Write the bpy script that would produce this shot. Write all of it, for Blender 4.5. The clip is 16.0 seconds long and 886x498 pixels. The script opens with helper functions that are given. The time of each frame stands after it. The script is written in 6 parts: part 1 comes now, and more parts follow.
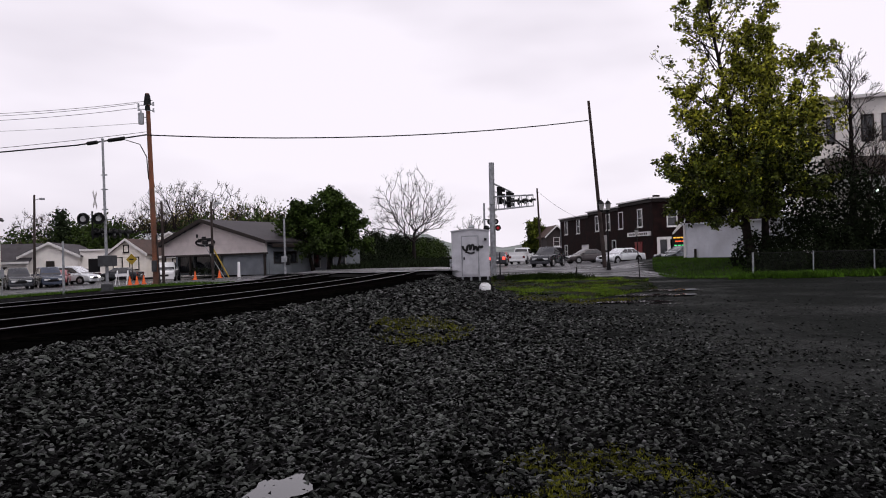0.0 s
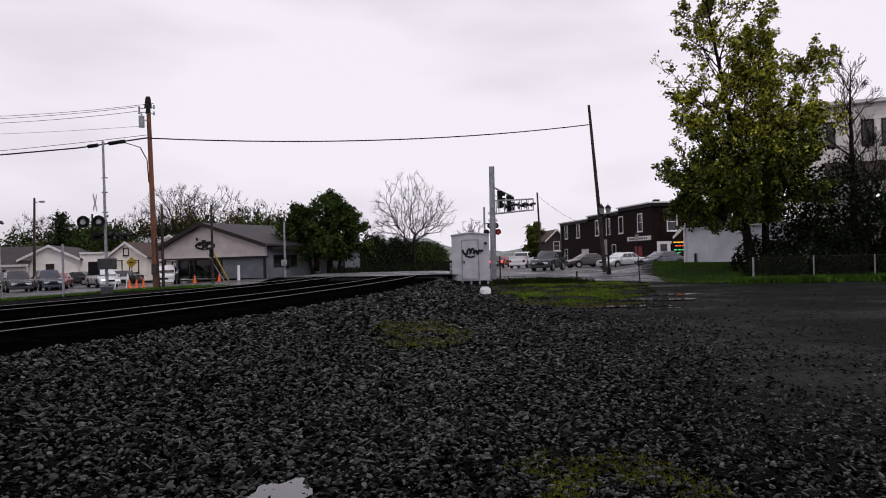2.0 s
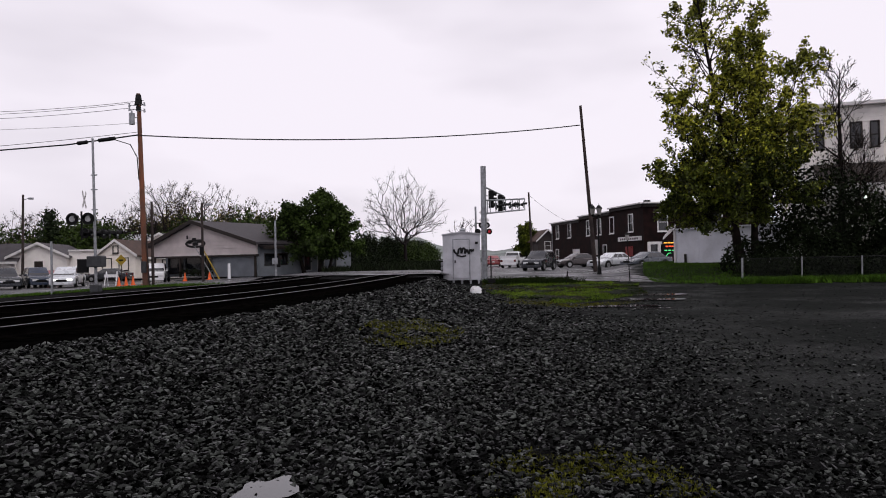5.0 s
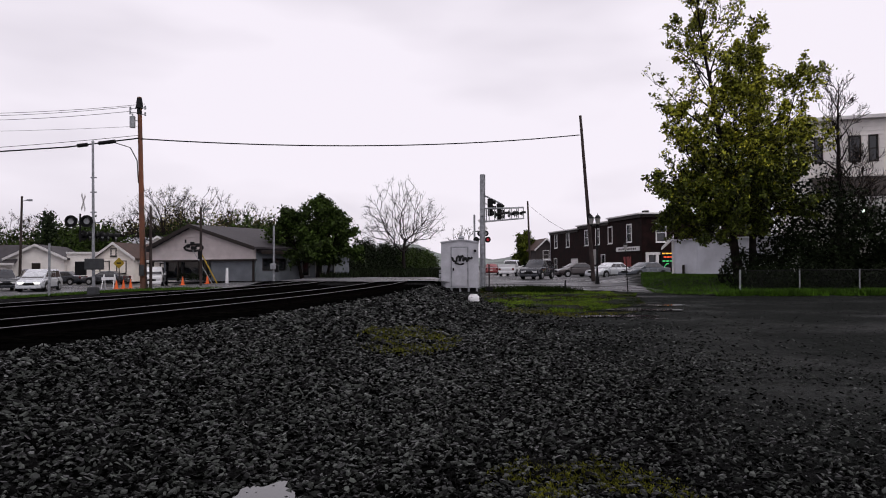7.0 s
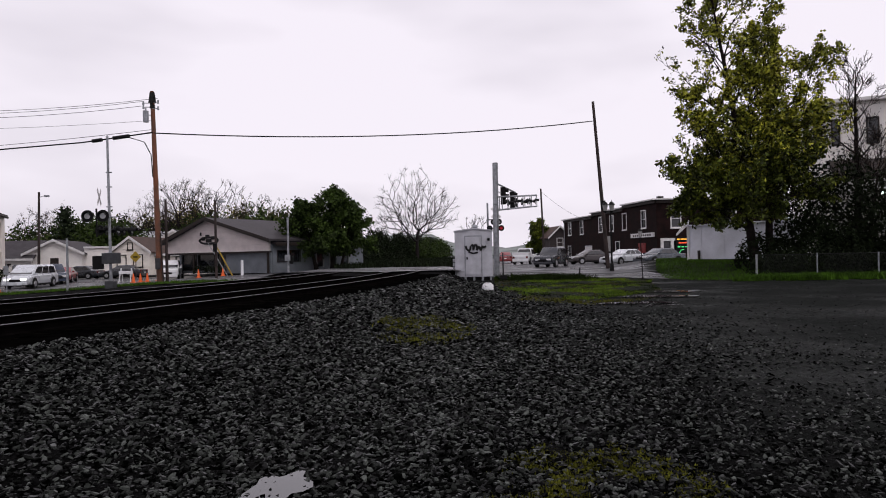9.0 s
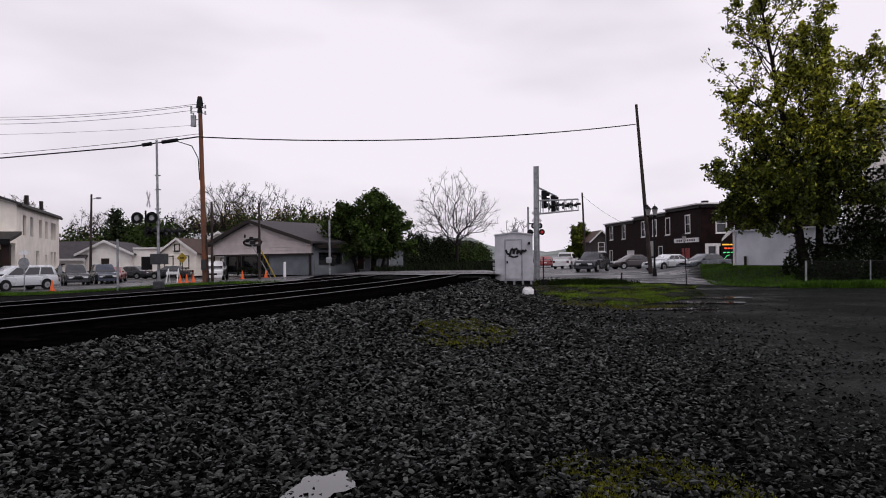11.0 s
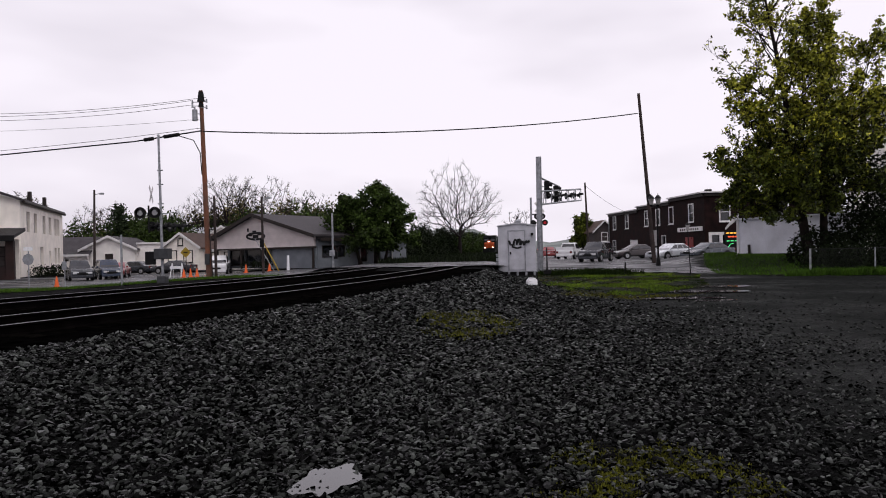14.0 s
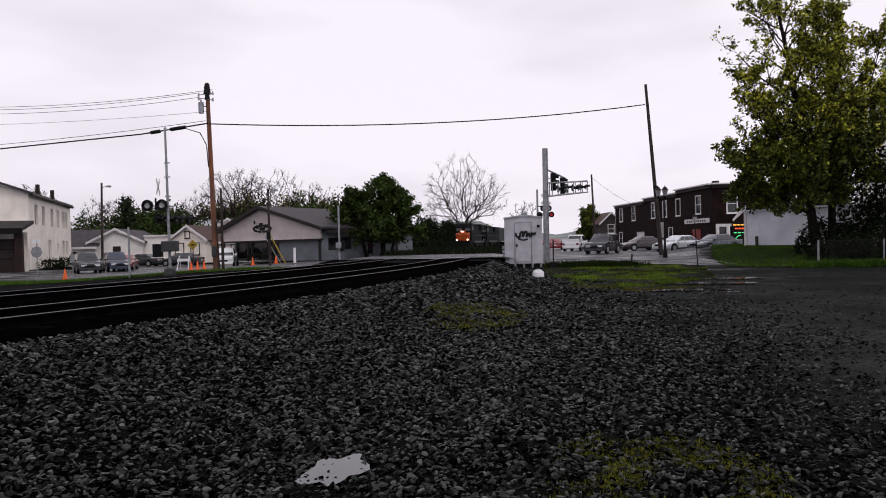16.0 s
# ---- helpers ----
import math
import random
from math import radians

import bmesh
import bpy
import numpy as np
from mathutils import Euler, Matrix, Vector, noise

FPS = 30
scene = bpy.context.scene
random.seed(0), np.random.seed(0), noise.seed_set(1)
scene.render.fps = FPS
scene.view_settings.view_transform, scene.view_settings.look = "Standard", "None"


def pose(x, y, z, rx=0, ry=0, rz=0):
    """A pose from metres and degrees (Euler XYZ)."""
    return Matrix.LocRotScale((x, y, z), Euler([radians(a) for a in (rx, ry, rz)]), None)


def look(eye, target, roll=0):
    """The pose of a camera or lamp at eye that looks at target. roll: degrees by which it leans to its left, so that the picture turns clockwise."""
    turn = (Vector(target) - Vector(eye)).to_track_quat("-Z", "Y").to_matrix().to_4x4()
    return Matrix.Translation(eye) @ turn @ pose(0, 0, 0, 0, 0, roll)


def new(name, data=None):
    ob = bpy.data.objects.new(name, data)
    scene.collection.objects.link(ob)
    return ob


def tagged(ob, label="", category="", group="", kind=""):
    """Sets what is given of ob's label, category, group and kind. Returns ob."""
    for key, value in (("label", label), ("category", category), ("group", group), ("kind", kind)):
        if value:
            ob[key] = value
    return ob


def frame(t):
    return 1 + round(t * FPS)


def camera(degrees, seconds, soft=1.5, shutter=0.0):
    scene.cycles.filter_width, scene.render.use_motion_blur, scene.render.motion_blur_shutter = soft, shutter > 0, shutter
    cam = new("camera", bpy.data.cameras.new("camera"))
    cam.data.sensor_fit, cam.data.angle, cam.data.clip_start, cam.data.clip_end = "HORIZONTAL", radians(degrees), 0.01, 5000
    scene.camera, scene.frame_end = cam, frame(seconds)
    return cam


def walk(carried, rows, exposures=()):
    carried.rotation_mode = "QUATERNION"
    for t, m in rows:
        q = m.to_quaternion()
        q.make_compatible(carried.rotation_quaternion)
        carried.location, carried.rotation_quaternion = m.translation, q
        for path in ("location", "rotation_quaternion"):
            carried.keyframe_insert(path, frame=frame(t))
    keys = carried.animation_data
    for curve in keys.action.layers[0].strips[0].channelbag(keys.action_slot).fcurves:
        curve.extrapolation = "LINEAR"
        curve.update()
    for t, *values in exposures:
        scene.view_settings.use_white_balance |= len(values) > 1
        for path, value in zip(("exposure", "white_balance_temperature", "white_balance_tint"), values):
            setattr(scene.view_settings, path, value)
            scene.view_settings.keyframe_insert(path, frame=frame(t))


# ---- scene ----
cam = camera(65.5, 16.0, soft=1.0)
PATH = [
    (0.0, pose(-0.009, 0.004, 1.611, 90.45, 1.71, -0.27)),
    (0.5, pose(0.005, -0.002, 1.616, 90.48, 1.80, -0.57)),
    (1.0, pose(0.009, -0.027, 1.618, 91.09, 1.41, 0.49)),
    (1.5, pose(-0.003, -0.012, 1.610, 91.52, 1.68, -0.09)),
    (2.0, pose(-0.020, 0.029, 1.603, 90.78, 1.56, -0.28)),
    (2.5, pose(-0.018, 0.015, 1.611, 90.97, 1.55, -0.09)),
    (3.0, pose(-0.001, -0.010, 1.613, 90.91, 1.38, -0.31)),
    (3.5, pose(-0.013, 0.003, 1.610, 90.36, 1.31, -0.52)),
    (5.8, pose(0.018, -0.003, 1.600, 90.84, 0.97, -1.38)),
    (6.0, pose(0.003, -0.011, 1.602, 90.44, 0.80, -1.52)),
    (6.5, pose(0.011, -0.019, 1.606, 91.38, 0.61, -2.16)),
    (7.0, pose(0.000, -0.012, 1.601, 91.33, 0.46, -1.14)),
    (7.5, pose(-0.006, -0.002, 1.594, 90.79, 1.40, -1.22)),
    (8.0, pose(-0.004, 0.004, 1.603, 90.16, 1.33, -0.09)),
    (8.5, pose(0.008, -0.006, 1.602, 90.53, 1.26, -0.17)),
    (9.0, pose(0.000, -0.000, 1.600, 90.45, 1.30, 0.00)),
    (11.5, pose(-0.022, -0.022, 1.601, 91.11, 0.74, 3.61)),
    (12.0, pose(-0.015, -0.018, 1.601, 91.50, 0.87, 2.64)),
    (12.5, pose(-0.016, -0.023, 1.596, 91.07, 0.24, 1.99)),
    (13.0, pose(-0.025, -0.016, 1.603, 90.09, -0.03, 2.19)),
    (13.5, pose(-0.034, -0.008, 1.598, 89.48, 1.40, 2.86)),
    (14.0, pose(-0.030, -0.001, 1.603, 90.11, 1.44, 3.55)),
    (14.5, pose(-0.035, 0.003, 1.595, 90.06, 1.68, 3.11)),
    (15.0, pose(-0.033, 0.009, 1.598, 90.47, 1.91, 2.91)),
    (15.5, pose(-0.039, 0.009, 1.597, 90.27, 2.09, 3.68)),
    (16.0, pose(-0.038, 0.002, 1.593, 89.48, 1.51, 4.06)),
]
walk(cam, PATH, exposures=[(0.0, 0.15), (0.5, 0.12), (1.5, 0.06), (3.0, 0.04), (6.5, 0.12), (7.5, 0.04), (8.0, 0.15), (9.0, 0.08), (11.5, 0.04), (12.5, 0.03), (13.5, 0.15), (14.5, 0.11), (15.5, 0.06), (16.0, 0.12)])

# ---- light: one even overcast sky, a broad weak sun behind the cloud ----
world = bpy.data.worlds.new("overcast")
scene.world = world
world.use_nodes = True
wn, wl = world.node_tree.nodes, world.node_tree.links
bg = wn["Background"]
sky = wn.new("ShaderNodeTexSky")
sky.sky_type, sky.sun_disc = "NISHITA", False
sky.sun_elevation, sky.sun_rotation = radians(57), radians(135)
sky.air_density, sky.dust_density = 1.0, 3.0
dim = wn.new("ShaderNodeVectorMath")
dim.operation = "SCALE"
dim.inputs["Scale"].default_value = 0.06
wl.new(sky.outputs[0], dim.inputs[0])
tc = wn.new("ShaderNodeTexCoord")
stretch = wn.new("ShaderNodeMapping")
stretch.inputs["Scale"].default_value = (1.0, 1.0, 3.2)
clouds = wn.new("ShaderNodeTexNoise")
clouds.inputs["Scale"].default_value, clouds.inputs["Detail"].default_value = 1.6, 4.0
clouds.inputs["Roughness"].default_value = 0.45
wl.new(tc.outputs["Generated"], stretch.inputs[0])
wl.new(stretch.outputs[0], clouds.inputs["Vector"])
ramp = wn.new("ShaderNodeValToRGB")
ramp.color_ramp.elements[0].position, ramp.color_ramp.elements[0].color = 0.38, (0.66, 0.615, 0.69, 1)
ramp.color_ramp.elements[1].position, ramp.color_ramp.elements[1].color = 0.60, (0.93, 0.87, 0.955, 1)
wl.new(clouds.outputs["Fac"], ramp.inputs[0])
cover = wn.new("ShaderNodeMix")
cover.data_type = "RGBA"
cover.inputs[0].default_value = 0.94
wl.new(dim.outputs[0], cover.inputs[6])
wl.new(ramp.outputs[0], cover.inputs[7])
wl.new(cover.outputs[2], bg.inputs["Color"])
bg.inputs["Strength"].default_value = 1.0
sun = new("sun", bpy.data.lights.new("sun", "SUN"))
sun.data.energy, sun.data.angle, sun.data.color = 1.0, radians(30), (1.0, 0.97, 0.94)
sun.matrix_world = look((26, -26, 58), (0, 0, 0))


# ---- materials ----
def material(name, color, rough=0.6, var=0.25, scale=6.0, bump=0.2, fine=60.0, metal=0.0, spec=0.3, second=None, seed=0.0, island=0.0, obj=0.0, dist=0.02, local=False):
    """Principled surface: colour with large stains and fine grain, relief from the grain."""
    m = bpy.data.materials.new(name)
    m.use_nodes = True
    n, l = m.node_tree.nodes, m.node_tree.links
    b = n["Principled BSDF"]
    b.inputs["Metallic"].default_value, b.inputs["Specular IOR Level"].default_value = metal, spec
    g = n.new("ShaderNodeNewGeometry")
    n1, n2 = n.new("ShaderNodeTexNoise"), n.new("ShaderNodeTexNoise")
    for k, s in ((n1, scale), (n2, fine)):
        k.inputs["Scale"].default_value, k.inputs["Detail"].default_value = s, 6.0
        l.new(n.new("ShaderNodeTexCoord").outputs["Object"] if local else g.outputs["Position"], k.inputs["Vector"])
    mix = n.new("ShaderNodeMix")
    mix.data_type = "RGBA"
    c2 = second or tuple(max(0.0, c * (1 - 1.6 * var)) for c in color)
    c1 = color if second else tuple(min(1.0, c * (1 + 0.6 * var)) for c in color)
    mix.inputs[6].default_value, mix.inputs[7].default_value = (*c2, 1), (*c1, 1)
    mr = n.new("ShaderNodeMapRange")
    mr.inputs[1].default_value, mr.inputs[2].default_value = 0.34, 0.66
    l.new(n1.outputs["Fac"], mr.inputs[0])
    l.new(mr.outputs[0], mix.inputs[0])
    hsv = n.new("ShaderNodeHueSaturation")
    gr = n.new("ShaderNodeMapRange")
    gr.inputs[1].default_value, gr.inputs[2].default_value = 0.3, 0.7
    gr.inputs[3].default_value, gr.inputs[4].default_value = 1 - 0.7 * var, 1 + 0.7 * var
    l.new(n2.outputs["Fac"], gr.inputs[0])
    val = gr.outputs[0]
    for amount, src in ((island, g.outputs["Random Per Island"]), (obj, None)):
        if amount:
            if src is None:
                src = n.new("ShaderNodeObjectInfo").outputs["Random"]
            r = n.new("ShaderNodeMapRange")
            r.inputs[3].default_value, r.inputs[4].default_value = 1 - amount, 1 + amount
            l.new(src, r.inputs[0])
            mu = n.new("ShaderNodeMath")
            mu.operation = "MULTIPLY"
            l.new(val, mu.inputs[0])
            l.new(r.outputs[0], mu.inputs[1])
            val = mu.outputs[0]
    l.new(val, hsv.inputs["Value"])
    l.new(mix.outputs[2], hsv.inputs["Color"])
    l.new(hsv.outputs[0], b.inputs["Base Color"])
    rr = n.new("ShaderNodeMapRange")
    rr.inputs[3].default_value, rr.inputs[4].default_value = max(0.02, rough - 0.12), min(1.0, rough + 0.12)
    l.new(n1.outputs["Fac"], rr.inputs[0])
    l.new(rr.outputs[0], b.inputs["Roughness"])
    if bump:
        bp = n.new("ShaderNodeBump")
        bp.inputs["Strength"].default_value, bp.inputs["Distance"].default_value = bump, dist
        l.new(n2.outputs["Fac"], bp.inputs["Height"])
        l.new(bp.outputs[0], b.inputs["Normal"])
    return m


def glow(name, color, strength):
    m = bpy.data.materials.new(name)
    m.use_nodes = True
    b = m.node_tree.nodes["Principled BSDF"]
    b.inputs["Base Color"].default_value = (*color, 1)
    b.inputs["Emission Color"].default_value = (*color, 1)
    b.inputs["Emission Strength"].default_value = strength
    return m


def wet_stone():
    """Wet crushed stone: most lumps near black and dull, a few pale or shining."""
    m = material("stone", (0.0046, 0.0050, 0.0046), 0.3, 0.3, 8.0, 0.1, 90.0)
    n, l = m.node_tree.nodes, m.node_tree.links
    b = n["Principled BSDF"]
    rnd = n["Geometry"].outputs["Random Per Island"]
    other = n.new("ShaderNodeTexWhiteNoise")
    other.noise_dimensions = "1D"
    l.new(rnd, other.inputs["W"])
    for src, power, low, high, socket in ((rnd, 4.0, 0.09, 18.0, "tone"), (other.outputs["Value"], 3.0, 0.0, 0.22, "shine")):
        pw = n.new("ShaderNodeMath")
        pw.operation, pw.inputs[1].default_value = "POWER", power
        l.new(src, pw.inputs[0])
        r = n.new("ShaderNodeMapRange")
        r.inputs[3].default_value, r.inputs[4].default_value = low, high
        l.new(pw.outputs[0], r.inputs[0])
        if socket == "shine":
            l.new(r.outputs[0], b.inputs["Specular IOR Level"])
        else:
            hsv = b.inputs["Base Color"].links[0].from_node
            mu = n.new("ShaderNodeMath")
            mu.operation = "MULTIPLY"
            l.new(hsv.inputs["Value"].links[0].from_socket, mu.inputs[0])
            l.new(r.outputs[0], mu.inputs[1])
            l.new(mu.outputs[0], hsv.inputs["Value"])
    return m


def wet_road():
    """Asphalt with shining wet streaks and dull dry patches."""
    m = material("road", (0.046, 0.046, 0.050), 0.6, 0.6, 0.35, 0.15, 22.0, spec=0.45)
    n, l = m.node_tree.nodes, m.node_tree.links
    g = n["Geometry"]
    mp = n.new("ShaderNodeMapping")
    mp.inputs["Scale"].default_value = (0.10, 0.55, 1.0)
    l.new(g.outputs["Position"], mp.inputs[0])
    k = n.new("ShaderNodeTexNoise")
    k.inputs["Scale"].default_value, k.inputs["Detail"].default_value = 1.0, 5.0
    l.new(mp.outputs[0], k.inputs["Vector"])
    r = n.new("ShaderNodeMapRange")
    r.inputs[1].default_value, r.inputs[2].default_value, r.inputs[3].default_value, r.inputs[4].default_value = 0.40, 0.60, 0.85, 0.16
    l.new(k.outputs["Fac"], r.inputs[0])
    l.new(r.outputs[0], n["Principled BSDF"].inputs["Roughness"])
    return m


def gloss(name, color, rough=0.1, metal=0.0, coat=0.0):
    m = material(name, color, rough, 0.03, 1.5, 0.0, 40.0, metal, local=True)
    m.node_tree.nodes["Principled BSDF"].inputs["Coat Weight"].default_value = coat
    m.node_tree.nodes["Principled BSDF"].inputs["Specular IOR Level"].default_value = 0.6
    return m


M = dict(
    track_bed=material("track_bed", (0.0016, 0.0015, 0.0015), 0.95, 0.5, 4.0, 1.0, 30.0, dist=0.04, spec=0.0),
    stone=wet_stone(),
    road=wet_road(),
    concrete=material("concrete", (0.30, 0.29, 0.28), 0.5, 0.2, 2.0, 0.2, 40.0),
    grass_soil=material("grass_soil", (0.007, 0.010, 0.003), 0.9, 0.5, 2.0, 0.8, 40.0, spec=0.08),
    grass_dark=material("grass_dark", (0.010, 0.019, 0.003), 0.8, 0.3, 0.9, 0.0, 30.0, island=0.5, spec=0.05),
    straw=material("straw", (0.075, 0.055, 0.018), 0.85, 0.3, 1.5, 0.0, 30.0, island=0.5, spec=0.05),
    grass=material("grass", (0.050, 0.110, 0.008), 0.7, 0.3, 0.9, 0.0, 30.0, island=0.6, second=(0.024, 0.052, 0.005), spec=0.08),
    grass_bright=material("grass_bright", (0.115, 0.175, 0.011), 0.7, 0.4, 0.9, 0.0, 30.0, island=0.6, second=(0.035, 0.065, 0.006), spec=0.08),
    moss=material("moss", (0.082, 0.085, 0.010), 0.85, 0.4, 3.0, 0.0, 30.0, island=0.4, spec=0.08),
    water=gloss("water", (0.012, 0.012, 0.014), 0.03, 0.0, 0.08),
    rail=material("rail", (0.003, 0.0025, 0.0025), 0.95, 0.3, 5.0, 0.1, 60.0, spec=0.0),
    rail_top=material("rail_top", (0.15, 0.145, 0.15), 0.45, 0.1, 5.0, 0.0, 60.0, metal=1.0),
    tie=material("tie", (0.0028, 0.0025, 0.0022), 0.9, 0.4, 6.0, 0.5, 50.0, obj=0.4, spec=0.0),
    alu=material("alu", (0.45, 0.45, 0.49), 0.45, 0.10, 2.0, 0.08, 30.0, metal=0.15),
    galv=material("galv", (0.30, 0.31, 0.33), 0.42, 0.2, 5.0, 0.1, 60.0, metal=0.55),
    case_grey=material("case_grey", (0.040, 0.042, 0.046), 0.5, 0.2, 5.0, 0.05),
    black=material("black", (0.005, 0.005, 0.0055), 0.5, 0.2, 6.0, 0.1, spec=0.15),
    paint_black=material("paint_black", (0.004, 0.004, 0.005), 0.6, 0.1, 8.0, 0.0),
    pole_wood=material("pole_wood", (0.20, 0.075, 0.040), 0.8, 0.4, 1.2, 0.5, 35.0, second=(0.10, 0.050, 0.035)),
    pole_grey=material("pole_grey", (0.045, 0.032, 0.030), 0.85, 0.35, 1.5, 0.5, 35.0),
    white_wall=material("white_wall", (0.82, 0.78, 0.75), 0.65, 0.08, 1.0, 0.08, 40.0),
    cream=material("cream", (0.86, 0.80, 0.73), 0.65, 0.08, 1.0, 0.08, 40.0),
    siding=material("siding", (0.56, 0.50, 0.49), 0.6, 0.08, 1.2, 0.05, 40.0, obj=0.05),
    grey_wall=material("grey_wall", (0.15, 0.165, 0.185), 0.7, 0.15, 1.0, 0.1),
    dark_house=material("dark_house", (0.05, 0.040, 0.040), 0.8, 0.15, 1.0, 0.1),
    roof_grey=material("roof_grey", (0.046, 0.040, 0.045), 0.75, 0.25, 1.5, 0.3, 30.0),
    roof_brown=material("roof_brown", (0.07, 0.042, 0.034), 0.75, 0.25, 1.5, 0.3, 30.0),
    brick=material("brick", (0.015, 0.0065, 0.0062), 0.8, 0.4, 1.2, 0.4, 25.0, spec=0.1),
    brick_dark=material("brick_dark", (0.022, 0.009, 0.008), 0.8, 0.3, 1.2, 0.3, 25.0),
    trim=material("trim", (0.70, 0.68, 0.68), 0.55, 0.08, 2.0, 0.05),
    dark_trim=material("dark_trim", (0.020, 0.014, 0.012), 0.6, 0.2, 3.0, 0.1),
    glass=gloss("glass", (0.014, 0.016, 0.02), 0.05, 0.0, 0.12),
    curtain=material("curtain", (0.09, 0.075, 0.072), 0.8, 0.15, 4.0, 0.1),
    metal_clad=material("metal_clad", (0.62, 0.63, 0.68), 0.5, 0.12, 0.8, 0.05, 20.0),
    bark=material("bark", (0.016, 0.012, 0.011), 0.9, 0.4, 4.0, 0.6, 40.0, spec=0.08),
    bark_grey=material("bark_grey", (0.020, 0.015, 0.016), 0.9, 0.3, 4.0, 0.4, 40.0, spec=0.08),
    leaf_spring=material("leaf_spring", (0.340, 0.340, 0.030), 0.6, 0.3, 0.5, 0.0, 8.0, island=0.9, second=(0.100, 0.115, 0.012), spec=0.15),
    # greener low leaf, darkened to hold the crown's own shade
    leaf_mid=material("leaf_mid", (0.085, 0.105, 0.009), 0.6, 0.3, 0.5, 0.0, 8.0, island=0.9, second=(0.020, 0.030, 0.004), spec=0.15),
    leaf_green=material("leaf_green", (0.032, 0.054, 0.009), 0.65, 0.4, 0.5, 0.0, 8.0, island=0.6, spec=0.12),
    # near-black leaf: shadow inside the bushes is put into its colour
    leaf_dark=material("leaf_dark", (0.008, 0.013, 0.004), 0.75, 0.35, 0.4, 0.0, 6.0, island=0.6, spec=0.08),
    leaf_olive=material("leaf_olive", (0.13, 0.115, 0.040), 0.65, 0.3, 0.3, 0.0, 6.0, island=0.4, spec=0.08),
    bud=material("bud", (0.16, 0.12, 0.09), 0.8, 0.3, 1.0, 0.0, 6.0, island=0.4, spec=0.08),
    needle=material("needle", (0.026, 0.038, 0.018), 0.7, 0.3, 1.0, 0.0, 6.0, island=0.4, spec=0.08),
    # haze is mixed into this pale grey-green
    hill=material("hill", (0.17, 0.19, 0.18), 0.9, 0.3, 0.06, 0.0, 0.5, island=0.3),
    car_glass=gloss("car_glass", (0.010, 0.011, 0.013), 0.04, 0.0, 1.0),
    tyre=material("tyre", (0.006, 0.006, 0.0065), 0.7, 0.2, 9.0, 0.1),
    rim=material("rim", (0.45, 0.45, 0.47), 0.35, 0.1, 9.0, 0.0, metal=0.8),
    silver=gloss("silver", (0.55, 0.57, 0.60), 0.28, 0.35, 0.6),
    white_paint=gloss("white_paint", (0.74, 0.74, 0.76), 0.25, 0.0, 0.6),
    charcoal=gloss("charcoal", (0.020, 0.023, 0.030), 0.25, 0.2, 0.3),
    steel_blue=gloss("steel_blue", (0.06, 0.07, 0.085), 0.25, 0.3, 0.3),
    navy=gloss("navy", (0.02, 0.03, 0.055), 0.22, 0.1, 0.3),
    maroon=gloss("maroon", (0.030, 0.022, 0.024), 0.3, 0.2, 0.3),
    red_paint=gloss("red_paint", (0.20, 0.02, 0.022), 0.3, 0.0, 0.6),
    orange=material("orange", (0.34, 0.055, 0.009), 0.5, 0.2, 1.5, 0.05, local=True),
    loco_dark=material("loco_dark", (0.005, 0.006, 0.006), 0.75, 0.3, 1.2, 0.1, spec=0.1, local=True),
    cone=material("cone", (0.75, 0.13, 0.03), 0.5, 0.1, 6.0, 0.0),
    yellow=material("yellow", (0.34, 0.23, 0.02), 0.5, 0.12, 4.0, 0.0),
    lens_red=gloss("lens_red", (0.10, 0.008, 0.008), 0.12),
    lens_clear=gloss("lens_clear", (0.60, 0.60, 0.62), 0.1),
    red_lit=glow("red_lit", (1.0, 0.05, 0.03), 2.5),
    dim_red=glow("dim_red", (0.9, 0.04, 0.06), 0.14),
    head_lit=glow("head_lit", (1.0, 0.72, 0.60), 5.0),
    car_lit=glow("car_lit", (1.0, 0.97, 0.92), 1.6),
    neon_red=glow("neon_red", (1.0, 0.10, 0.03), 0.7),
    neon_amber=glow("neon_amber", (1.0, 0.45, 0.05), 0.8),
    neon_green=glow("neon_green", (0.10, 0.8, 0.25), 0.6),
    lamp_lit=glow("lamp_lit", (0.85, 1.0, 0.92), 3.0),
    lamp_glass=gloss("lamp_glass", (0.35, 0.34, 0.33), 0.2),
)


# ---- building blocks ----
def part(name, bm, mat, parent=None, label="", smooth=False):
    me = bpy.data.meshes.new(name)
    bm.to_mesh(me)
    bm.free()
    me.materials.append(M[mat] if isinstance(mat, str) else mat)
    if smooth:
        me.shade_smooth()
        me.set_sharp_from_angle(angle=radians(42))
    ob = new(name, me)
    ob.parent = parent
    if label:
        tagged(ob, label)
    return ob


def thing(name, m, label, category, group="", kind=""):
    ob = new(name)
    ob.empty_display_size = 0.2
    ob.matrix_basis = m
    return tagged(ob, label, category, group, kind)


def cube(bm, x0, x1, y0, y1, z0, z1, bev=0.0):
    r = bmesh.ops.create_cube(bm, size=1.0)
    for v in r["verts"]:
        v.co = Vector((x0 + (v.co.x + 0.5) * (x1 - x0), y0 + (v.co.y + 0.5) * (y1 - y0), z0 + (v.co.z + 0.5) * (z1 - z0)))
    if bev:
        es = {e for v in r["verts"] for e in v.link_edges}
        bmesh.ops.bevel(bm, geom=list(es), offset=bev, segments=2, affect="EDGES", profile=0.6)
    return bm


def box(x0, x1, y0, y1, z0, z1, bev=0.0):
    return cube(bmesh.new(), x0, x1, y0, y1, z0, z1, bev)


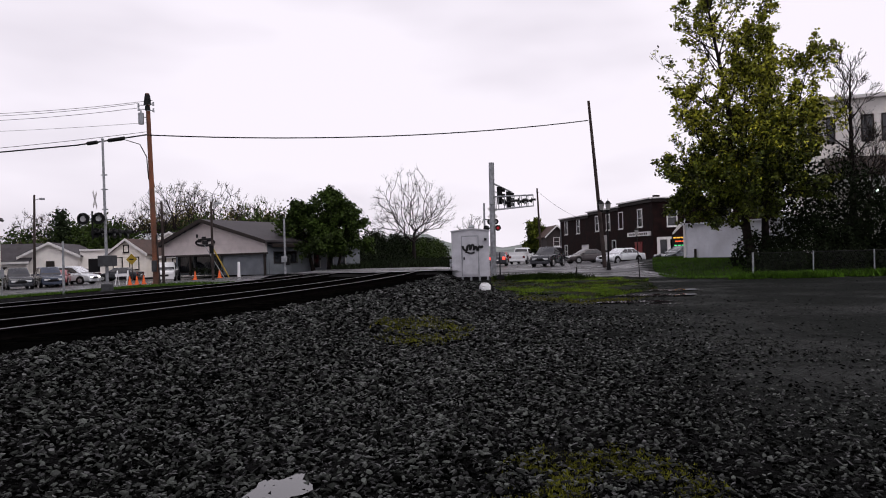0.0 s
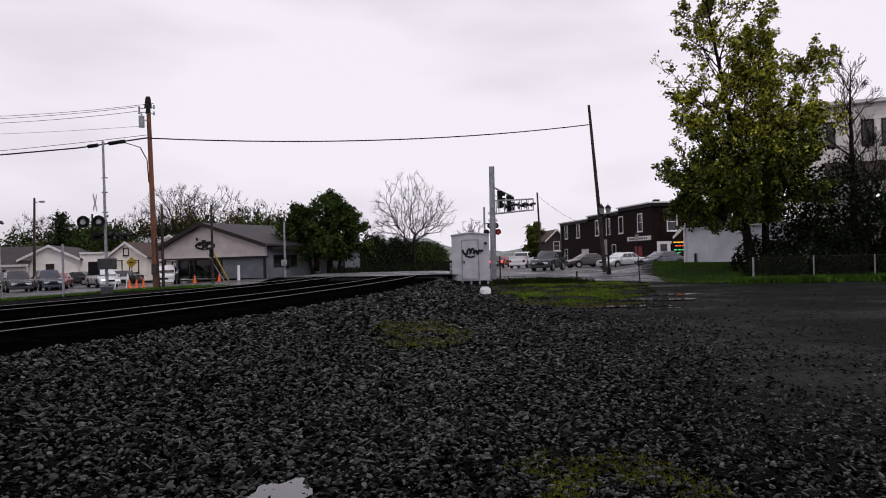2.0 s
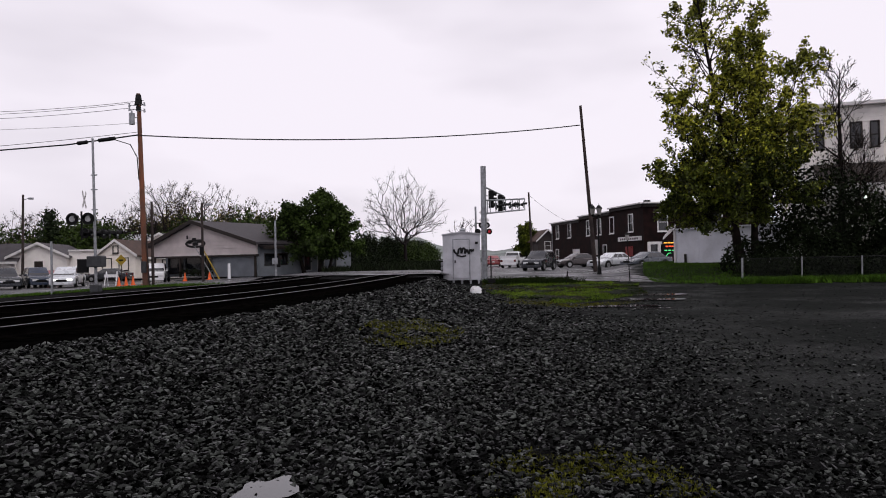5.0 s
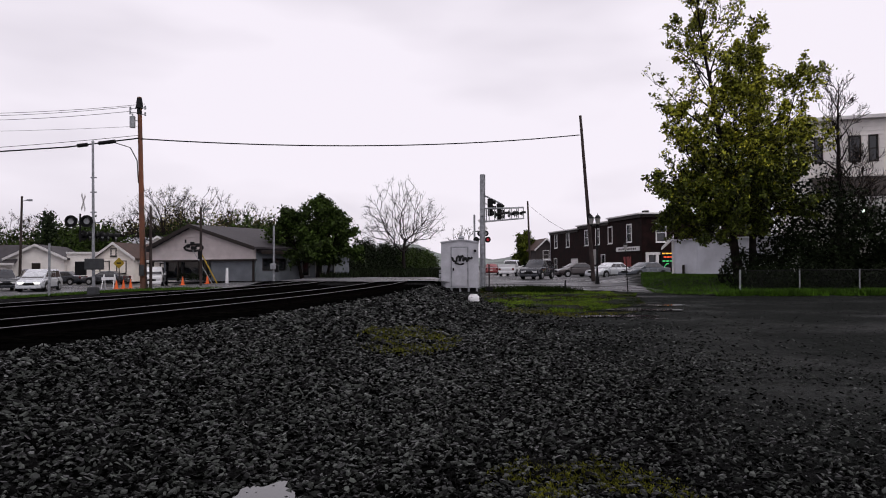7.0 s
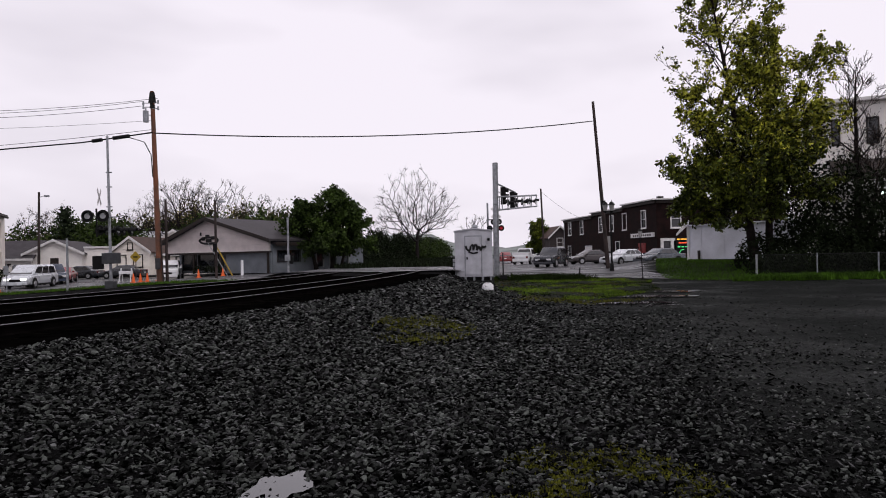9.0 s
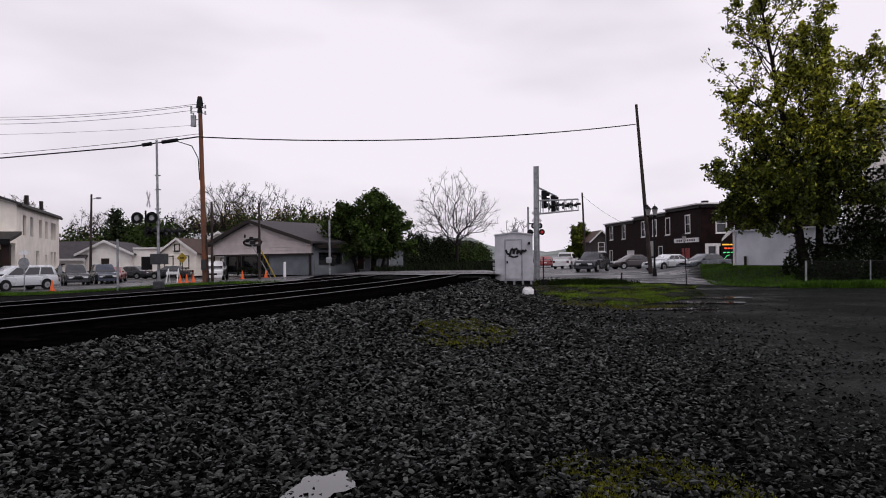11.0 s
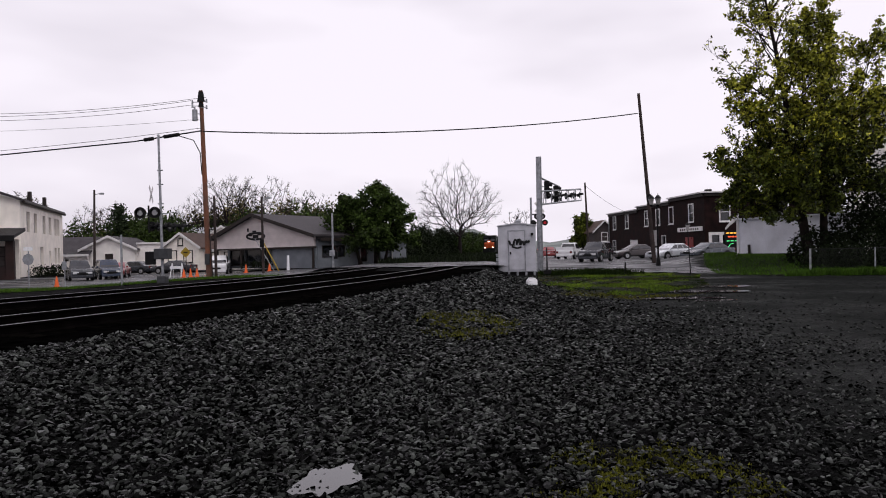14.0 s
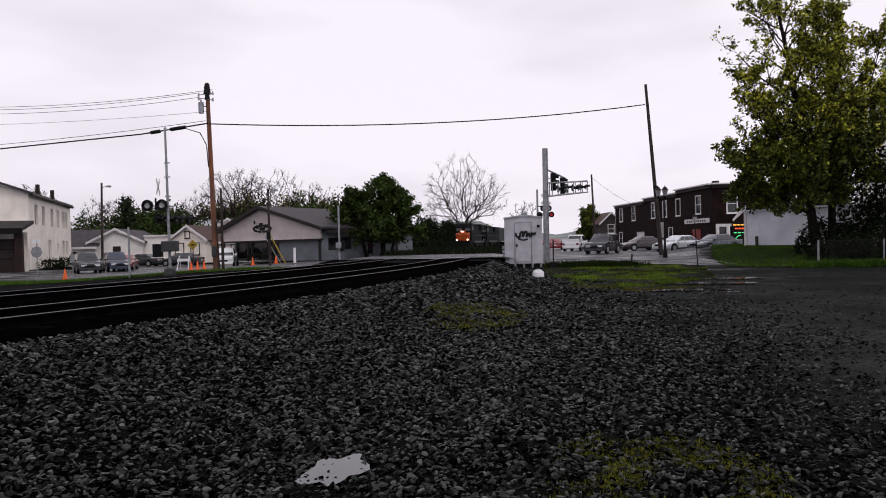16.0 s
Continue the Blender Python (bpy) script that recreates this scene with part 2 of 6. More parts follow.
def rod(bm, a, b, r0, r1=None, n=8):
    """A tapered rod from a to b."""
    a, b = Vector(a), Vector(b)
    r1 = r0 if r1 is None else r1
    m = Matrix.Translation((a + b) / 2) @ (b - a).to_track_quat("Z", "Y").to_matrix().to_4x4()
    bmesh.ops.create_cone(bm, cap_ends=True, segments=n, radius1=r0, radius2=r1, depth=(b - a).length, matrix=m)
    return bm


def prism(outline, y0, y1, bev=0.0):
    """An (x, z) outline pushed through from y0 to y1."""
    bm = bmesh.new()
    vs = [bm.verts.new((x, y0, z)) for x, z in outline]
    f = bm.faces.new(vs)
    r = bmesh.ops.extrude_face_region(bm, geom=[f])
    for v in r["geom"]:
        if isinstance(v, bmesh.types.BMVert):
            v.co.y = y1
    bmesh.ops.recalc_face_normals(bm, faces=bm.faces[:])
    if bev:
        bmesh.ops.bevel(bm, geom=bm.edges[:], offset=bev, segments=2, affect="EDGES", profile=0.6)
    return bm


def hull(points):
    bm = bmesh.new()
    for p in points:
        bm.verts.new(p)
    bmesh.ops.convex_hull(bm, input=bm.verts[:])
    return bm


def quads(name, co, mat, parent=None, k=4):
    """Many separate k-sided faces from an array of corners (n, k, 3)."""
    n = len(co)
    me = bpy.data.meshes.new(name)
    me.vertices.add(n * k)
    me.vertices.foreach_set("co", np.asarray(co, dtype=np.float32).ravel())
    me.loops.add(n * k)
    me.loops.foreach_set("vertex_index", np.arange(n * k, dtype=np.int32))
    me.polygons.add(n)
    me.polygons.foreach_set("loop_start", np.arange(0, n * k, k, dtype=np.int32))
    me.polygons.foreach_set("loop_total", np.full(n, k, dtype=np.int32))
    me.materials.append(M[mat])
    me.update()
    me.validate()
    ob = new(name, me)
    ob.parent = parent
    return ob


def solid(name, verts, faces, mat, parent=None, smooth=False):
    me = bpy.data.meshes.new(name)
    me.from_pydata(verts, [], faces)
    me.materials.append(M[mat])
    if smooth:
        me.polygons.foreach_set("use_smooth", [True] * len(me.polygons))
    me.update()
    ob = new(name, me)
    ob.parent = parent
    return ob


# ---- the plan of the ground ----
TRACK_Y = [-60, -25, 0, 10, 17.8, 29.4, 38, 50, 70, 90, 105, 123, 150, 190, 260, 420, 900]
TRACK_X = [-30, -19, -10.2, -7.0, -4.75, -2.6, -1.9, -1.9, -3.6, -5.4, -6.2, -5.6, -2.3, 3.3, 10.5, 19, 44]
_ty, _tx = np.array(TRACK_Y, float), np.array(TRACK_X, float)
_fine = np.arange(-60, 901, 1.0)
_raw = np.interp(_fine, _ty, _tx)
for _ in range(3):
    _raw[4:-4] = np.convolve(_raw, np.ones(9) / 9, "valid")


def track_x(y):
    return np.interp(y, _fine, _raw)


def rail_z(y):
    return np.interp(y, [-60, 40, 75, 120, 900], [0.74, 0.74, 0.50, 0.40, 0.40])


def smooth(a, b, v):
    k = np.clip((v - a) / (b - a), 0, 1)
    return k * k * (3 - 2 * k)


SPACING = 4.65


def ground_z(x, y):
    """Height of the ground: the lot, the track bank, the low street, the lawn's rise."""
    x, y = np.asarray(x, float), np.asarray(y, float)
    slope = np.interp(y, _fine, np.gradient(_raw))
    q = (x - track_x(y)) / np.sqrt(1 + slope ** 2)
    right = 0.22 * smooth(34, 58, y)
    left = 0.25 - 0.52 * smooth(-14, -29, x)
    base = np.where(q > -2, right, left)
    base = right * smooth(-7.5, -6.5, q) + left * (1 - smooth(-7.5, -6.5, q))
    top = rail_z(y) - 0.20 + 0.13 * smooth(36, 37.5, y)
    foot = np.interp(y, [0, 25, 36], [6.8, 6.2, 3.7])
    bank = smooth(0.0, 1.0, (foot - q) / (foot - 1.9)) * smooth(-9.5, -6.6, q)
    z = base + (top - base) * bank
    lawn = smooth(11.5, 17.5, x) * smooth(33.5, 44, y) * (1 - smooth(55, 60, y))
    z = z + 0.6 * lawn
    return z


def gz(x, y):
    return float(ground_z(x, y))


def spread(lo, hi, near, step, grow=1.12):
    """Grid lines: even inside near, wider and wider outside it."""
    a = list(np.arange(near[0], near[1] + 1e-6, step))
    s, v = step, a[-1]
    while v < hi:
        s *= grow
        v += s
        a.append(v)
    s, v = step, a[0]
    while v > lo:
        s *= grow
        v -= s
        a.insert(0, v)
    return np.array(a)


def sheet(name, xs, ys, mat, lift=0.0, keep=None, height=None, rough=0.0):
    X, Y = np.meshgrid(xs, ys)
    Z = (height or ground_z)(X, Y) + lift
    if rough:
        rng = np.random.default_rng(5)
        Z = Z + rough * rng.standard_normal(Z.shape) * ((np.abs(X) < 40) & (Y < 45))
    w, h = len(xs), len(ys)
    i, j = np.meshgrid(np.arange(w - 1), np.arange(h - 1))
    a = (j * w + i).ravel()
    if keep is not None:
        a = a[keep((X[:-1, :-1] + X[1:, 1:]) / 2, (Y[:-1, :-1] + Y[1:, 1:]) / 2).ravel()]
    f = np.stack([a, a + 1, a + w + 1, a + w], 1)
    used = np.unique(f)
    remap = np.full(w * h, -1)
    remap[used] = np.arange(len(used))
    v = np.stack([X.ravel(), Y.ravel(), Z.ravel()], 1)[used]
    return solid(name, v.tolist(), remap[f].tolist(), mat, smooth=True)


def inside(poly):
    P = np.array(poly, float)

    def test(x, y):
        r = np.zeros(np.shape(x), bool)
        for (x0, y0), (x1, y1) in zip(P, np.roll(P, -1, 0)):
            c = (y0 > y) != (y1 > y)
            with np.errstate(divide="ignore", invalid="ignore"):
                r ^= c & (x < (x1 - x0) * (y - y0) / (y1 - y0) + x0)
        return r
    return test


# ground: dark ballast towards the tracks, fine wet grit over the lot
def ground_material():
    # near-black base: shade in the gaps between stones is put into it
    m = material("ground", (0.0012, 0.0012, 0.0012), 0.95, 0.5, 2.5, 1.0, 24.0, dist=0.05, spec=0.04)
    n, l = m.node_tree.nodes, m.node_tree.links
    b = n["Principled BSDF"]
    g = n.new("ShaderNodeNewGeometry")
    sep = n.new("ShaderNodeSeparateXYZ")
    l.new(g.outputs["Position"], sep.inputs[0])
    wob = n.new("ShaderNodeTexNoise")
    wob.inputs["Scale"].default_value, wob.inputs["Detail"].default_value = 0.35, 5.0
    l.new(g.outputs["Position"], wob.inputs["Vector"])
    lot = n.new("ShaderNodeMath")
    lot.operation = "MULTIPLY_ADD"
    lot.inputs[1].default_value, lot.inputs[2].default_value = 7.0, -3.5
    l.new(wob.outputs["Fac"], lot.inputs[0])
    ad = n.new("ShaderNodeMath")
    ad.operation = "ADD"
    l.new(sep.outputs["X"], ad.inputs[0])
    l.new(lot.outputs[0], ad.inputs[1])
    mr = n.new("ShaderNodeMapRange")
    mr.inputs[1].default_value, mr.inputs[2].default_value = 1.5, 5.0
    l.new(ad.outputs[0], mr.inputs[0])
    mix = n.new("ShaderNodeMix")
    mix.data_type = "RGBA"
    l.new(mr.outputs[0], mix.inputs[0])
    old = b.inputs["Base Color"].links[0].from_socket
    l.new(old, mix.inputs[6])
    grit = n.new("ShaderNodeTexNoise")
    grit.inputs["Scale"].default_value, grit.inputs["Detail"].default_value = 9.0, 10.0
    l.new(g.outputs["Position"], grit.inputs["Vector"])
    gc = n.new("ShaderNodeValToRGB")
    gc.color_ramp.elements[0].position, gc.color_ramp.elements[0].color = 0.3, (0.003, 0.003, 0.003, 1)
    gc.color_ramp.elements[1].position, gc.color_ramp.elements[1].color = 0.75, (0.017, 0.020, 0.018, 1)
    l.new(grit.outputs["Fac"], gc.inputs[0])
    l.new(gc.outputs[0], mix.inputs[7])
    l.new(mix.outputs[2], b.inputs["Base Color"])
    wet = n.new("ShaderNodeTexNoise")
    wet.inputs["Scale"].default_value, wet.inputs["Detail"].default_value = 0.28, 6.0
    l.new(g.outputs["Position"], wet.inputs["Vector"])
    wr = n.new("ShaderNodeMapRange")
    wr.inputs[1].default_value, wr.inputs[2].default_value = 0.42, 0.62
    wr.inputs[3].default_value, wr.inputs[4].default_value = 0.9, 0.42
    l.new(wet.outputs["Fac"], wr.inputs[0])
    rm = n.new("ShaderNodeMix")
    rm.inputs[2].default_value = 0.95
    l.new(mr.outputs[0], rm.inputs[0])
    l.new(wr.outputs[0], rm.inputs[3])
    l.new(rm.outputs[0], b.inputs["Roughness"])
    return m


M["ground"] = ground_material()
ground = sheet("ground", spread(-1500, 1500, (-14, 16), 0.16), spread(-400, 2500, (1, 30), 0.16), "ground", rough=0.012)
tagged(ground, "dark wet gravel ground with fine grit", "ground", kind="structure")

ROAD = [(-120, 43), (-30, 43.5), (-18, 44.5), (-10, 41), (-3, 37), (0.3, 37.6), (3.3, 44.8), (5, 42.8), (8, 40.8), (10.6, 38.5), (11.5, 36.5), (13, 37.5),
        (13.2, 44), (16, 56), (22, 59.5), (36, 60), (36, 75), (23, 76), (18.6, 108), (17, 170), (9, 170), (5, 110), (4, 75), (1.5, 54), (-8, 57), (-19, 62), (-27, 72), (-29, 100), (-40, 100), (-44, 70), (-120, 76)]


def road_z(x, y):
    z = ground_z(x, y)
    q = x - track_x(y)
    k = smooth(5.5, 1.9, q) * smooth(-10.5, -6.6, q)
    return z + (np.maximum(rail_z(y) - 0.03, z) - z) * k * (y > 30)


road = sheet("road", np.arange(-120, 40, 0.5), np.arange(34, 172, 0.5), "road", 0.04, inside(ROAD), road_z)
tagged(road, "wet grey asphalt road crossing the tracks", "road", kind="structure")

# sleepers, rails and dark bed of the two tracks


def heading(y):
    return math.atan2(float(track_x(y + 0.5) - track_x(y - 0.5)), 1.0)


def side_point(y, off):
    a = heading(y)
    return Vector((float(track_x(y)) + off * math.cos(a), y - off * math.sin(a), 0))


def ribbon(name, off, profile, y0, y1, mat, parent, step=1.0, zoff=0.0):
    ys = list(np.arange(y0, y1 + 1e-6, step))
    verts, faces, k = [], [], len(profile)
    for y in ys:
        a = heading(y)
        p = side_point(y, off)
        for u, z in profile:
            verts.append((p.x + u * math.cos(a), p.y - u * math.sin(a), float(rail_z(y)) + z + zoff))
    for i in range(len(ys) - 1):
        for j in range(k):
            a, b = i * k + j, i * k + (j + 1) % k
            faces.append((a, b, b + k, a + k))
    faces.append(tuple(range(k))[::-1])
    faces.append(tuple(range(len(verts) - k, len(verts))))
    return solid(name, verts, faces, mat, parent)


for tr in range(2):
    off = -SPACING * tr
    track = thing("railway_track", pose(0, 0, 0), "worn steel rails on dark sleepers and ballast", "railway track", "main line tracks", "structure")
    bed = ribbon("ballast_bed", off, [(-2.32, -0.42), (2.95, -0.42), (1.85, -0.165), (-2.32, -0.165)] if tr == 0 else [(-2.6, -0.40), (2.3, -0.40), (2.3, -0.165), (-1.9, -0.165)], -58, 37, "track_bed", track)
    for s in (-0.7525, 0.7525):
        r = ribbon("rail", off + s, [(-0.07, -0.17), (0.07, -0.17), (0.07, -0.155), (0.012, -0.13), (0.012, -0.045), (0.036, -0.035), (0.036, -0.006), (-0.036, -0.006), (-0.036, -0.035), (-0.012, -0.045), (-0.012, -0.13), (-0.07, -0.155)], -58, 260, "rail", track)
        ribbon("rail_head", 0.0 + off + s, [(-0.026, -0.0062), (0.026, -0.0062), (0.022, 0.0), (-0.022, 0.0)], -58, 260, "rail_top", r)
    tie_me = None
    for y in np.arange(2, 36.6, 0.52):
        if tie_me is None:
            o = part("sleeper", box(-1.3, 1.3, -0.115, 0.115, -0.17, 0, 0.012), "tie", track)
            tie_me = o.data
        else:
            o = new("sleeper", tie_me)
            o.parent = track
        p = side_point(y, off)
        o.matrix_basis = pose(p.x, p.y, float(rail_z(y)) - 0.155 + 0.01 * math.sin(y * 7), 0, 0, -math.degrees(heading(y)))


# ---- buildings ----
def facing(x0, y0, x1, y1, z):
    """The frame of a wall from (x0, y0) to (x1, y1): local x along it, y to its back, z up; and its length."""
    d = Vector((x1 - x0, y1 - y0, 0))
    return pose(x0, y0, z, 0, 0, math.degrees(math.atan2(d.y, d.x))), d.length


def wall_with_openings(name, w, h, holes, mat, parent, thick=0.25, m=None, y=0.0):
    """One wall, x 0..w, z 0..h, front at y; holes are (x0, x1, z0, z1), cut right through."""
    bm = bmesh.new()
    xs = sorted({0.0, w, *[v for o in holes for v in o[:2]]})
    zs = sorted({0.0, h, *[v for o in holes for v in o[2:]]})
    nx, nz = len(xs) - 1, len(zs) - 1
    full = {(i, j): not any(o[0] < (xs[i] + xs[i + 1]) / 2 < o[1] and o[2] < (zs[j] + zs[j + 1]) / 2 < o[3] for o in holes) for i in range(nx) for j in range(nz)}
    made = {}

    def corner(i, j, k):
        if (i, j, k) not in made:
            made[i, j, k] = bm.verts.new((xs[i], y + thick * k, zs[j]))
        return made[i, j, k]
    for (i, j), there in full.items():
        if not there:
            continue
        for k in (0, 1):
            bm.faces.new([corner(i + a, j + c, k) for a, c in ((0, 0), (1, 0), (1, 1), (0, 1))])
        for (di, dj), (p, q) in (((-1, 0), ((0, 0), (0, 1))), ((1, 0), ((1, 0), (1, 1))), ((0, -1), ((0, 0), (1, 0))), ((0, 1), ((0, 1), (1, 1)))):
            if not full.get((i + di, j + dj), False):
                bm.faces.new([corner(i + p[0], j + p[1], 0), corner(i + q[0], j + q[1], 0), corner(i + q[0], j + q[1], 1), corner(i + p[0], j + p[1], 1)])
    bmesh.ops.recalc_face_normals(bm, faces=bm.faces[:])
    ob = part(name, bm, mat, parent)
    if m is not None:
        ob.matrix_basis = m
    return ob


def window(parent, m, w, h, bars=1, trim="trim", frame_w=0.10, pane="glass", sill=True):
    """A framed sash window in local x 0..w, z 0..h, just proud of the wall front."""
    bm = bmesh.new()
    f = frame_w
    cube(bm, -f, 0, -0.05, 0.12, -f, h + f)
    cube(bm, w, w + f, -0.05, 0.12, -f, h + f)
    cube(bm, 0, w, -0.05, 0.12, h, h + f)
    cube(bm, 0, w, -0.05, 0.12, -f, 0)
    wi = part("window", bm, trim, parent)
    wi.matrix_basis = m
    bm = box(0, w, 0.08, 0.10, 0, h)
    part("pane", bm, pane, wi)
    if bars:
        part("glazing_bar", box(0, w, 0.03, 0.075, h / 2 - 0.03, h / 2 + 0.03), trim, wi)
    if sill:
        part("sill", box(-f - 0.05, w + f + 0.05, -0.12, -0.052, -f - 0.06, -f + 0.02), trim, wi)
    return wi


def clapboards(parent, outline_w, z0, z1, mat, step=0.2, m=None, clip=None):
    """Overlapping boards over a wall front; clip(z) gives the ends of the board at z."""
    z = z0
    while z < z1 - 0.02:
        zt = min(z + step, z1)
        a, b = clip((z + zt) / 2) if clip else (0.0, outline_w)
        if b - a > 0.1:
            bm = hull([(a, -0.07, z), (b, -0.07, z), (a, -0.012, zt), (b, -0.012, zt), (a, 0.0, z), (b, 0.0, z), (a, 0.0, zt), (b, 0.0, zt)])
            o = part("clapboard", bm, mat, parent)
            if m is not None:
                o.matrix_basis = m
        z += step


def brick_building():
    """The dark two-storey brick row at the corner, roof stepped down along the street."""
    b = thing("brick_building", pose(0, 0, 0), "dark red brick two-storey corner building with white windows", "building")
    corner, far = Vector((23.95, 77)), Vector((19.15, 108))
    L = (far - corner).length
    m, _ = facing(far.x, far.y, corner.x, corner.y, 0.1)
    d = math.degrees(math.atan2(corner.y - far.y, corner.x - far.x))
    # along the street: far end 0, corner L
    steps = [(0.0, 12.0, 6.35, 10.0), (12.0, 22.5, 6.7, 10.0), (22.5, L, 7.05, 10.0)]
    up = [1.9, 7.1, 14.4, 18.2, 22.2, 27.6]
    holes = [(u, u + 1.15, 4.05, 5.95) for u in up[:2]] + [(u, u + 1.1, 4.1, 6.0) for u in up[2:]]
    low = [(1.6, 2.8, 0.5, 2.3), (8.5, 11.6, 0.1, 2.3), (19.9, 21.0, 0.4, 2.6)]
    for x0, x1, h, _ in steps:
        hs = [(o[0] - x0, o[1] - x0, o[2], o[3]) for o in holes + low if x0 <= o[0] and o[1] <= x1]
        wall_with_openings("wall", x1 - x0, h, hs, "brick", b, 0.35, m @ pose(x0, 0, 0))
        cor = part("cornice", box(x0 - 0.1, x1 + 0.12, -0.45, 0.3, h, h + 0.17, 0.03), "trim", b, "pale painted cornice")
        cor.matrix_basis = m
        fz = part("frieze", box(x0 - 0.02, x1 + 0.03, -0.22, -0.005, h - 0.34, h - 0.004, 0.02), "dark_trim", b)
        fz.matrix_basis = m
        rf = part("roof", box(x0 + 0.3, x1 - 0.01, 0.31, 11.6, h - 0.25, h - 0.05), "roof_grey", b)
        rf.matrix_basis = m
        if x0:
            pw = part("party_wall", box(x0 + 0.0, x0 + 0.3, 0.36, 11.6, 0, h - 0.26), "brick", b)
            pw.matrix_basis = m
    for o in holes:
        window(b, m @ pose(o[0], 0, o[2]), o[1] - o[0], o[3] - o[2], frame_w=0.13)
    window(b, m @ pose(1.6, 0, 0.5), 1.2, 1.8)
    window(b, m @ pose(19.9, 0, 0.4), 1.1, 2.2)
    gd = part("garage_door", cube(bmesh.new(), 8.5, 11.6, 0.1, 0.16, 0.1, 2.3), "trim", b, "white panelled door")
    gd.matrix_basis = m
    end = part("wall", box(0, 0.3, 0.36, 11.6, 0, 6.3), "brick", b)
    end.matrix_basis = m
    ch = part("chimney", box(5.0, 5.7, 3.0, 3.7, 6.4, 7.3), "dark_trim", b)
    ch.matrix_basis = m
    ch = part("chimney", box(27.4, 28.0, 2.0, 2.6, 7.0, 7.75), "dark_trim", b)
    ch.matrix_basis = m
    sg = part("shop_sign", box(24.7, 30.9, -0.13, -0.005, 2.95, 3.45, 0.02), "trim", b, "long pale sign board")
    sg.matrix_basis = m
    for i in range(9):
        lt = part("letter_bar", box(25.4 + i * 0.55, 25.4 + i * 0.55 + 0.34, -0.14, -0.132, 3.08, 3.30), "dark_trim", sg)
    rd = part("poster", box(26.6, 28.6, -0.06, -0.01, 0.9, 2.3), "red_paint", b, "red poster on the wall")
    rd.matrix_basis = m
    bn = part("banner", box(17.3, 18.6, -0.08, -0.03, 1.4, 3.4), "lamp_glass", b, "pale hanging banner")
    bn.matrix_basis = m
    dp = part("downpipe", rod(bmesh.new(), (0.12, -0.1, 0), (0.12, -0.1, 6.4), 0.07), "galv", b)
    dp.matrix_basis = m
    # the face that turns the corner
    m2, W = facing(corner.x, corner.y, corner.x + 15, corner.y + 1.5, 0.1)
    h2 = [(1.75, 2.75, 4.0, 5.9), (8.0, 9.3, 4.0, 6.0), (0.4, 8.6, 0.15, 2.75)]
    wall_with_openings("wall", W, 7.05, h2, "brick", b, 0.35, m2 @ pose(0.0, 0.0, 0))
    for o in h2[:2]:
        window(b, m2 @ pose(o[0], 0, o[2]), o[1] - o[0], o[3] - o[2], frame_w=0.14)
    sf = bmesh.new()
    for x0, x1, z0, z1 in ((0.4, 8.6, 2.45, 2.75), (0.4, 0.75, 0.15, 2.45), (1.6, 1.95, 0.15, 2.45), (4.9, 5.2, 0.15, 2.45), (8.3, 8.6, 0.15, 2.45)):
        cube(sf, x0, x1, -0.06, 0.12, z0, z1)
    sf = part("shop_front", sf, "trim", b, "white painted shop front")
    sf.matrix_basis = m2
    gl = part("pane", box(0.75, 8.3, 0.14, 0.17, 0.15, 2.45), "glass", b)
    gl.matrix_basis = m2
    co2 = part("cornice", box(-0.1, W + 0.1, -0.45, 0.3, 7.05, 7.22, 0.03), "trim", b, "pale painted cornice")
    co2.matrix_basis = m2
    fz = part("frieze", box(0, W, -0.22, -0.005, 6.71, 7.046, 0.02), "dark_trim", b)
    fz.matrix_basis = m2
    # lit sign in the shop window
    ne = thing("neon_sign", m2 @ pose(2.1, -0.14, 0.75), "dark board with lit red and green lettering bars", "sign")
    part("board", box(0, 3.3, -0.05, 0.05, 0, 2.1, 0.02), "black", ne)
    for i in range(7):
        part("letter_bar", box(0.15 + i * 0.43, 0.5 + i * 0.43, -0.07, -0.052, 1.78, 1.92), "neon_amber" if i < 3 else "neon_red", ne)
        part("letter_bar", box(0.35 + i * 0.38, 0.66 + i * 0.38, -0.07, -0.052, 1.38, 1.52), "neon_red", ne)
    for i in range(6):
        part("letter_bar", box(0.2 + i * 0.45, 0.52 + i * 0.45, -0.07, -0.052, 0.94, 1.05), "neon_green", ne)
    for i in range(3):
        part("neon_tube", rod(rod(bmesh.new(), (0.35 + i, -0.06, 0.3), (0.65 + i, -0.06, 0.66), 0.035, n=5), (0.65 + i, -0.06, 0.66), (0.95 + i, -0.06, 0.7), 0.035, n=5), "neon_green", ne)


brick_building()


